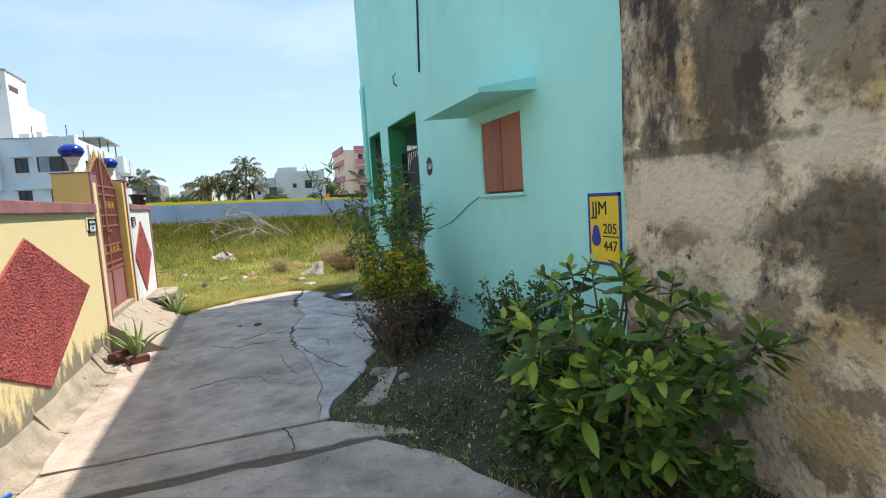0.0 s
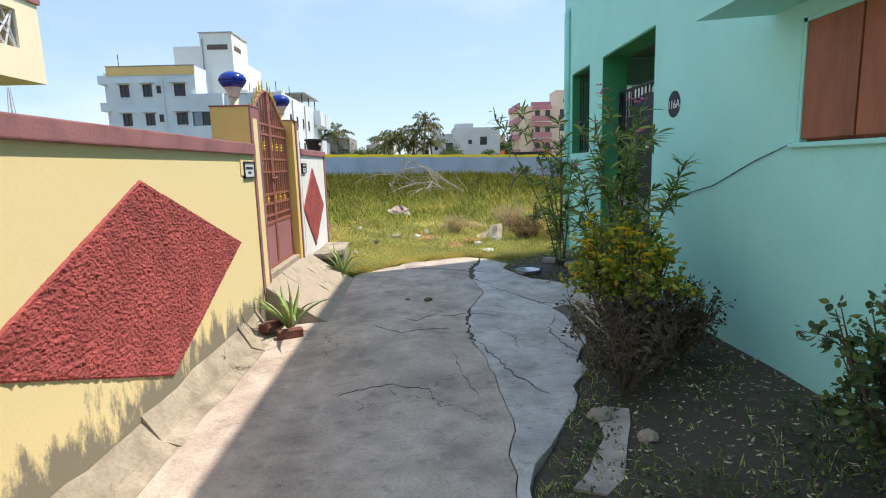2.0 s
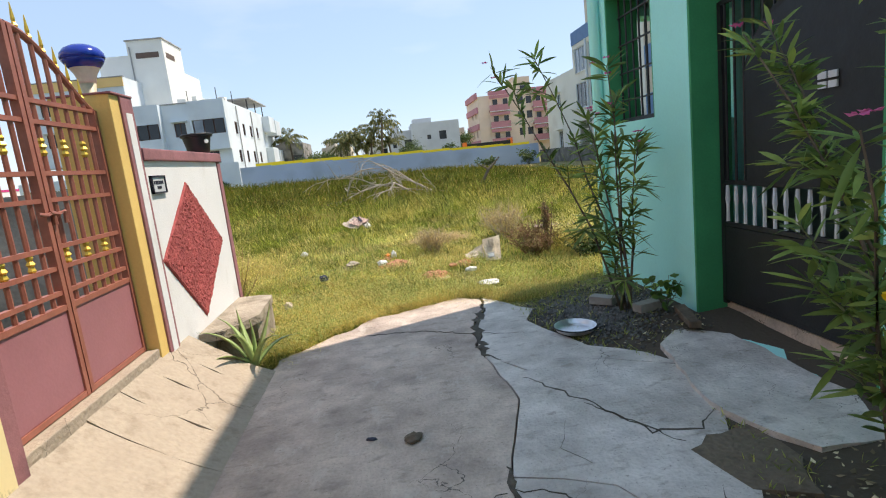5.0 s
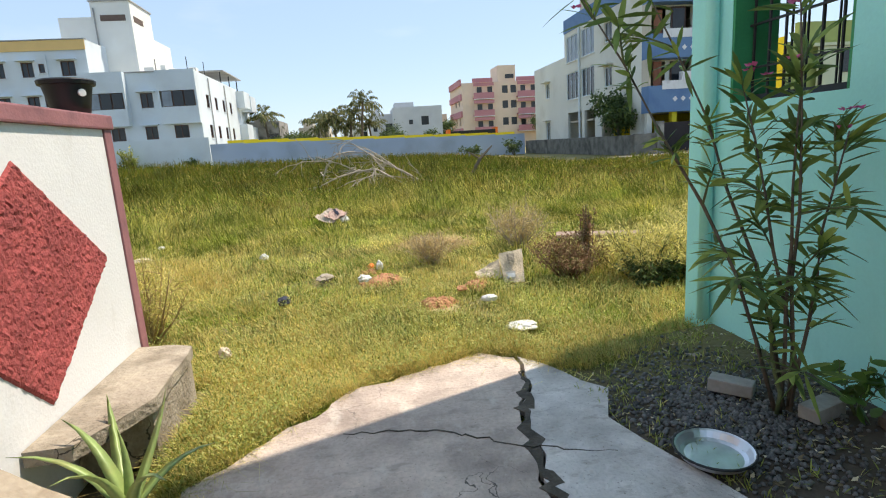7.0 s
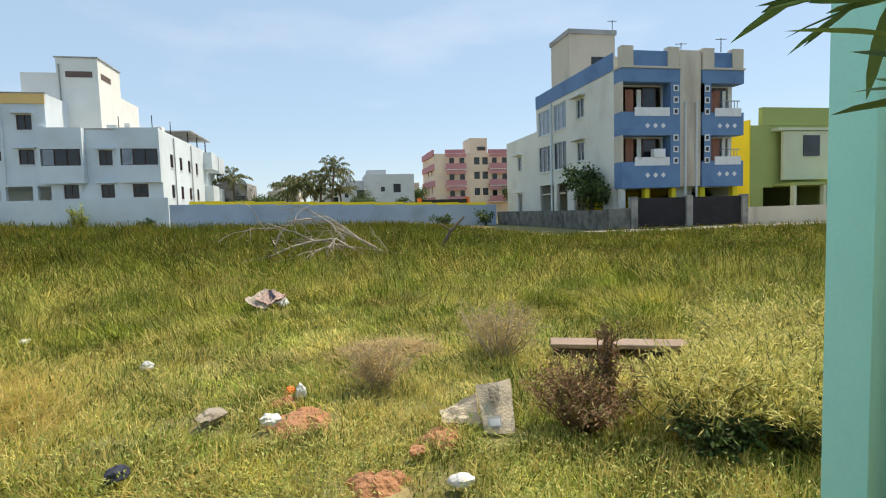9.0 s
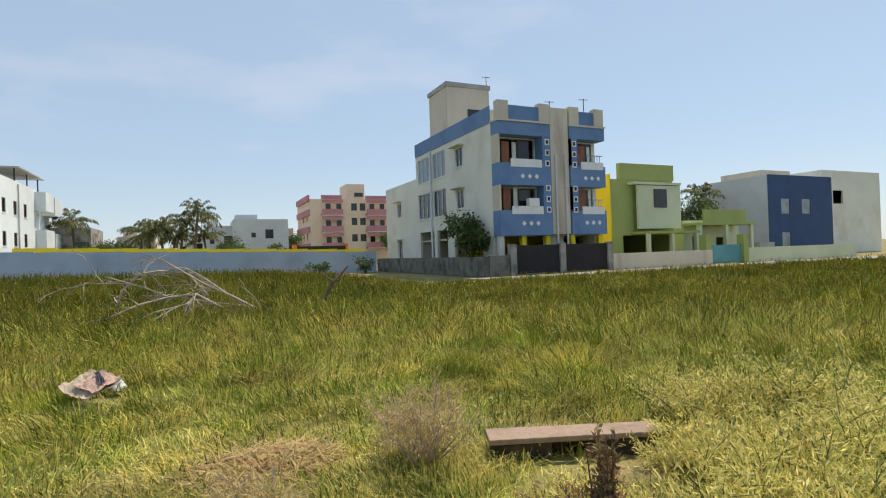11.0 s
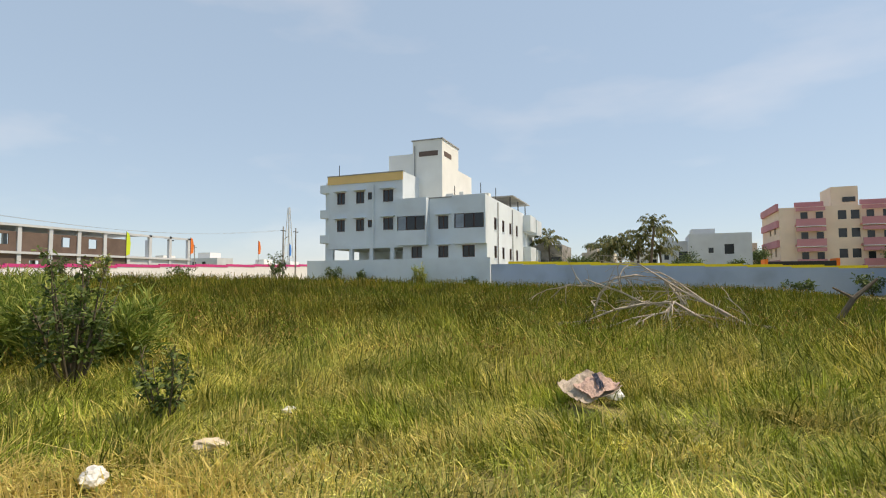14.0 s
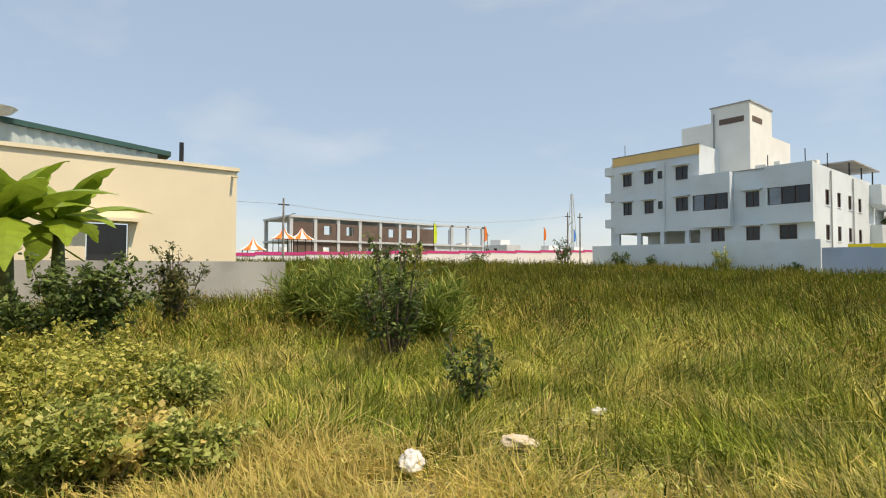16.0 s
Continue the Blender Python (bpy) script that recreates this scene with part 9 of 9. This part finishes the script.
def sheet_bag(name, x, y, w, l, material, label, yaw, seed, z=0.1, lift=0.12, tilt=0.0):
    """A flat empty sack with folds."""
    bm = bmesh.new()
    n = 14
    g = []
    for i in range(n + 1):
        row = []
        for j in range(n + 1):
            u, v = i / n - 0.5, j / n - 0.5
            q = Matrix.Rotation(yaw, 3, "Z") @ Vector((u * w * (1 + 0.15 * noise.noise((v * 3, seed, 0))), v * l * (1 + 0.15 * noise.noise((u * 3, seed, 5))), lift * noise.noise((u * 3.5 + seed, v * 3.5, 0)) + 0.5 * lift * noise.noise((u * 9, v * 9 + seed, 1))))
            row.append(bm.verts.new(q + Vector((x, y, z + tilt * q.y))))
        g.append(row)
    for i in range(n):
        for j in range(n):
            bm.faces.new((g[i][j], g[i + 1][j], g[i + 1][j + 1], g[i][j + 1]))
    bm.normal_update()
    bmesh.ops.solidify(bm, geom=bm.faces[:], thickness=0.006)
    return solo(name, bm, material, label, "sack", (x, y, z - lift))


sheet_bag("flat_sack", -0.78, 14.55, 0.46, 0.46, "flat_sack", "flattened pale woven sack lying in grass", 0.75, 3, 0.22, 0.05, 0.35)
sheet_bag("flat_sack", -0.7, 14.5, 0.34, 0.30, "pink_sack", "folded pinkish sack lying on a pale sack", 0.9, 6, 0.245, 0.04, 0.35)
sheet_bag("flat_sack", -0.68, 14.5, 0.05, 0.26, "cloth_dark", "dark torn strip lying on a pale sack", 0.35, 8, 0.285, 0.02, 0.35)


def straw_heap(x, y, r, n, seed):
    """A low heap of cut straw."""
    rng = np.random.default_rng(seed)
    a, q = rng.uniform(0, 2 * math.pi, n), r * np.sqrt(rng.uniform(0, 1, n))
    base = np.stack([x + q * np.cos(a), y + 0.6 * q * np.sin(a), 0.02 + 0.16 * (1 - q / r) * rng.uniform(0.3, 1, n)], 1)
    d = unit(rng.normal(size=(n, 3)) * np.array([1, 1, 0.25])) * rng.uniform(0.1, 0.25, (n, 1))
    v, f = leaf_quads(base, d, unit(np.cross(d, [0, 0, 1.0])) * 0.006, 0.1)
    tagged(raw_mesh("straw_heap", v, f, "leaf_dry"), "low heap of cut orange straw in grass", "straw", kind="stuff")


straw_heap(0.8, 11.6, 0.6, 1400, 9)


def standing_sack():
    t = thing("cement_sack", (1.33, 9.45, 0), "stiff grey cement sack standing upright in grass", "sack")

    def face(u, v, back=0.0):
        """A point of the leaning, buckled sack: u across, v up."""
        x = 1.215 + 0.23 * u + 0.02 * v - 0.03 * (1 - v) * (u - 0.5) + 0.008 * noise.noise((u * 2, v * 2, 4))
        y = 9.38 - 0.05 * u + 0.2 * v + back - 0.025 * math.sin(math.pi * u) + 0.007 * noise.noise((u * 2.2, v * 3.1, 1)) + 0.003 * noise.noise((u * 7, v * 7, 3))
        return Vector((x, y, 0.30 * v * (1 - 0.12 * (1 - u)) + 0.008 * noise.noise((u * 4, 9, v))))

    def sheet(u0, u1, v0, v1, n, lift, thick):
        bm = bmesh.new()
        g = [[bm.verts.new(face(u0 + (u1 - u0) * i / n, v0 + (v1 - v0) * j / n, lift)) for j in range(n + 1)] for i in range(n + 1)]
        for i in range(n):
            for j in range(n):
                bm.faces.new((g[i][j], g[i + 1][j], g[i + 1][j + 1], g[i][j + 1]))
        bm.normal_update()
        bmesh.ops.solidify(bm, geom=bm.faces[:], thickness=thick)
        return bm

    part("front", sheet(0, 1, 0, 1, 12, 0.0, 0.012), "sack", t)
    part("back", sheet(0.03, 0.97, 0, 0.9, 8, 0.07, 0.012), "sack", t)
    for u0, u1, v0, v1, m in ((0.12, 0.55, 0.13, 0.36, "grey_wall"), (0.17, 0.50, 0.18, 0.31, "lt_grey"), (0.28, 0.58, 0.62, 0.93, "mortar"), (0.42, 0.5, 0.5, 0.72, "mortar")):
        part("print", sheet(u0, u1, v0, v1, 6, -0.022 if m == "lt_grey" else -0.018, 0.001), m, t, "faded print")
    bm = bmesh.new()
    n = 8
    g = [[bm.verts.new((0.99 + 0.24 * i / n, 9.55 - 0.10 * i / n + 0.14 * j / n, 0.03 + (0.03 + 0.13 * i / n) * j / n + 0.03 * noise.noise((i * 0.4, j * 0.4, 2)))) for j in range(n + 1)] for i in range(n + 1)]
    for i in range(n):
        for j in range(n):
            bm.faces.new((g[i][j], g[i + 1][j], g[i + 1][j + 1], g[i][j + 1]))
    bm.normal_update()
    bmesh.ops.solidify(bm, geom=bm.faces[:], thickness=0.015)
    part("flap", bm, "sack", t)


standing_sack()


def trough():
    t = thing("concrete_slab", (3.2, 11.2, 0), "broken concrete slab raised on two stubs in grass", "slab")
    c = Vector((2.97, 10.65, -0.13))
    d = Vector((1.32, -0.5, 0)).normalized()
    s = Vector((-d.y, d.x, 0))
    def slab(name, u0, u1, v0, v1, z0, z1, m):
        bm = boxed((u0, v0, z0), (u1, v1, z1), 0.012)
        for v in bm.verts:
            v.co = c + d * v.co.x + s * v.co.y + Vector((0, 0, v.co.z + 0.012 * noise.noise(v.co * 4)))
        part(name, bm, m, t)
    slab("top", -0.68, 0.68, -0.06, 0.19, 0.245, 0.29, "slab_brown")
    slab("front", -0.66, -0.2, -0.04, 0.04, -0.05, 0.235, "slab_shade")
    slab("front", 0.1, 0.65, -0.04, 0.04, -0.05, 0.235, "slab_shade")
    slab("back", -0.65, 0.65, 0.1, 0.17, -0.05, 0.235, "slab_shade")


trough()


def pan():
    t = thing("steel_pan", (1.31, 6.17, 0), "shallow round steel pan lying on the ground", "pan")
    bm = bmesh.new()
    lathe(bm, (1.31, 6.17, 0.012), [(0.12, 0.0), (0.14, 0.01), (0.155, 0.038), (0.163, 0.042), (0.16, 0.048), (0.15, 0.042), (0.134, 0.016), (0.118, 0.007)], 32)
    part("dish", bm, "steel", t, smooth=False)
    part("rim", tube(bmesh.new(), [(1.31 + 0.163 * math.cos(a), 6.17 + 0.163 * math.sin(a), 0.056) for a in np.linspace(0, 2 * math.pi, 33)], 0.006, 6, False), "iron", t)


pan()

def draped(name, x, y0, y1, z, drop, material, label, seed):
    """A cloth thrown over the top of a wall that hangs down on the open side."""
    bm = bmesh.new()
    n = 12
    rows = []
    for i in range(n + 1):
        f = i / n
        yy = y0 + (y1 - y0) * f
        w = 0.02 * noise.noise((f * 5, seed, 0))
        d = drop * (0.8 + 0.4 * noise.noise((f * 2.5, seed, 3)))
        prof = [(-0.16, -0.25), (-0.14, 0.02), (0.0, 0.035 + w), (0.13, 0.02), (0.15 + w, -0.3 * d), (0.155 - w, -0.65 * d), (0.16 + w, -d)]
        rows.append([bm.verts.new((x + a, yy + 0.03 * noise.noise((b * 6, f * 3, seed)), z + b)) for a, b in prof])
    for a, b in zip(rows, rows[1:]):
        for k in range(6):
            bm.faces.new((a[k], a[k + 1], b[k + 1], b[k]))
    bm.normal_update()
    bmesh.ops.solidify(bm, geom=bm.faces[:], thickness=0.006)
    return solo(name, bm, material, label, "cloth", (x, y0, z))


draped("draped_cloth", -4.01, 9.16, 9.36, 1.36, 0.12, "cloth_dark", "dark blue cloth thrown over a wall end", 2.0)
draped("draped_cloth", -4.01, 9.12, 9.23, 1.345, 0.5, "pink_cloth", "faded pink cloth hanging over a wall", 5.0)

for i, (x, y, s, m, lab) in enumerate(((1.0, 7.95, (0.12, 0.085, 0.03), "paper", "crumpled white plastic bag in grass"), (-0.93, 9.25, (0.06, 0.05, 0.05), "cloth_dark", "crumpled dark plastic bag in grass"),
        (-1.16, 8.02, (0.06, 0.04, 0.045), "sack", "pale lump of mortar in grass"), (-0.18, 9.85, (0.07, 0.055, 0.045), "paper", "crumpled white plastic bag on red soil"),
        (-0.6, 10.05, (0.13, 0.08, 0.045), "mortar", "grey lump of old cement in grass"), (-1.52, 11.6, (0.07, 0.05, 0.05), "paper", "crumpled white scrap in grass"),
        (0.0, 10.35, (0.04, 0.03, 0.07), "white_plastic", "pale plastic bottle scrap in grass"), (-0.1, 10.5, (0.05, 0.04, 0.03), "orange", "orange plastic scrap in grass"),
        (-3.42, 11.38, (0.10, 0.08, 0.065), "paper", "white plastic cup lying in grass"), (-3.3, 12.2, (0.12, 0.09, 0.04), "sack", "pale crumpled paper in grass"),
        (-3.42, 13.3, (0.08, 0.05, 0.03), "paper", "small white scrap in grass"), (0.92, 8.72, (0.07, 0.05, 0.035), "paper", "white plastic scrap in grass"),
        (0.75, 9.15, (0.06, 0.045, 0.025), "red_soil", "lump of red soil in grass"),
        (-0.55, 14.9, (0.10, 0.08, 0.08), "paper", "small white bag in grass"), (-0.22, 5.02, (0.03, 0.015, 0.008), "cloth_dark", "dark dry leaf scrap on the lane"),
        (0.0, 4.95, (0.05, 0.045, 0.022), "bark", "dried dung lump on the lane"), (1.85, 7.1, (0.10, 0.06, 0.03), "mortar", "pale broken mortar piece on soil"),
        (0.95, 2.15, (0.07, 0.05, 0.04), "mortar", "broken mortar lump beside the lane"), (1.12, 1.9, (0.06, 0.05, 0.035), "mortar", "broken mortar lump beside the lane"))):
    crumple("litter_scrap" if m in ("paper", "orange", "white_plastic", "cloth_red", "cloth_dark", "sack") else "rubble_lump", x, y, 0.0 if y < 7.3 else 0.03, s, m, lab, "litter" if m in ("paper", "orange", "white_plastic", "cloth_red", "cloth_dark", "sack") else "rubble", i * 7.3, 0.5, i * 1.1)

def soil_mound(x, y, r, seed):
    """A low ragged heap of crumbly soil."""
    bm = bmesh.new()
    rings, m = 9, 30
    top = bm.verts.new((x, y, 0.03))
    last = None
    for k in range(1, rings + 1):
        f = k / rings
        row = []
        for i in range(m):
            a = 2 * math.pi * i / m
            rr = r * f * (0.8 + 0.5 * noise.noise((math.cos(a) * 1.6, math.sin(a) * 1.6, seed)) + 0.12 * noise.noise((a * 3, f * 4, seed)))
            px, py = x + rr * math.cos(a), y + 0.75 * rr * math.sin(a)
            z = 0.045 * (1 - f * f) - 0.035 * f ** 4 + 0.035 * (1 - 0.6 * f) * noise.noise((px * 9, py * 9, seed)) + 0.02 * noise.noise((px * 26, py * 26, seed))
            row.append(bm.verts.new((px, py, z)))
        for i in range(m):
            j = (i + 1) % m
            if last:
                bm.faces.new((last[i], row[i], row[j], last[j]))
            else:
                bm.faces.new((top, row[i], row[j]))
        last = row
    solo("soil_mound", bm, "red_soil", "low ragged mound of bare reddish soil", "soil", (x, y, -0.02), "soil mounds", "", False)


for i, (x, y, r) in enumerate(((0.05, 9.95, 0.34), (-0.15, 10.35, 0.2), (0.7, 11.6, 0.4), (0.47, 8.92, 0.22), (0.95, 9.4, 0.2), (-3.15, 14.4, 0.25))):
    soil_mound(x, y, r, i * 3.7)


def brick_at(x, y, z, yaw, m="brick", label="worn red brick lying on the ground", size=(0.21, 0.1, 0.07)):
    bm = boxed((-size[0] / 2, -size[1] / 2, 0), (size[0] / 2, size[1] / 2, size[2]), 0.008)
    for v in bm.verts:
        v.co += Vector([0.006 * noise.noise(v.co * 20 + Vector((k * 9, x, y))) for k in range(3)])
        v.co = Matrix.Rotation(yaw, 3, "Z") @ v.co + Vector((x, y, z))
    solo("loose_brick", bm, m, label, "brick", (x, y, z), "loose bricks")


brick_at(-1.20, 3.86, 0.0, 0.4)
brick_at(-1.38, 3.92, 0.06, 1.2)
brick_at(1.95, 6.3, 0.05, 0.3, "old_cement", "grey cement block piece on soil")
brick_at(2.08, 5.95, 0.06, 1.3, "bark", "weathered wooden plank end on soil", (0.42, 0.08, 0.05))
brick_at(1.72, 6.62, 0.05, 2.3, "old_cement", "pale cement block piece on soil")

cl = thing("draped_cloth", (-4.0, 8.8, 1.34), "dark cloth draped over the end of a cement wall", "cloth")
part("fold", boxed((-4.14, 8.2, 1.335), (-3.88, 9.02, 1.36), 0.01), "cloth_dark", cl)
part("hanging_fold", boxed((-3.895, 8.72, 1.0), (-3.87, 8.80, 1.34), 0.008), "cloth_red", cl, "dark red cloth strip")
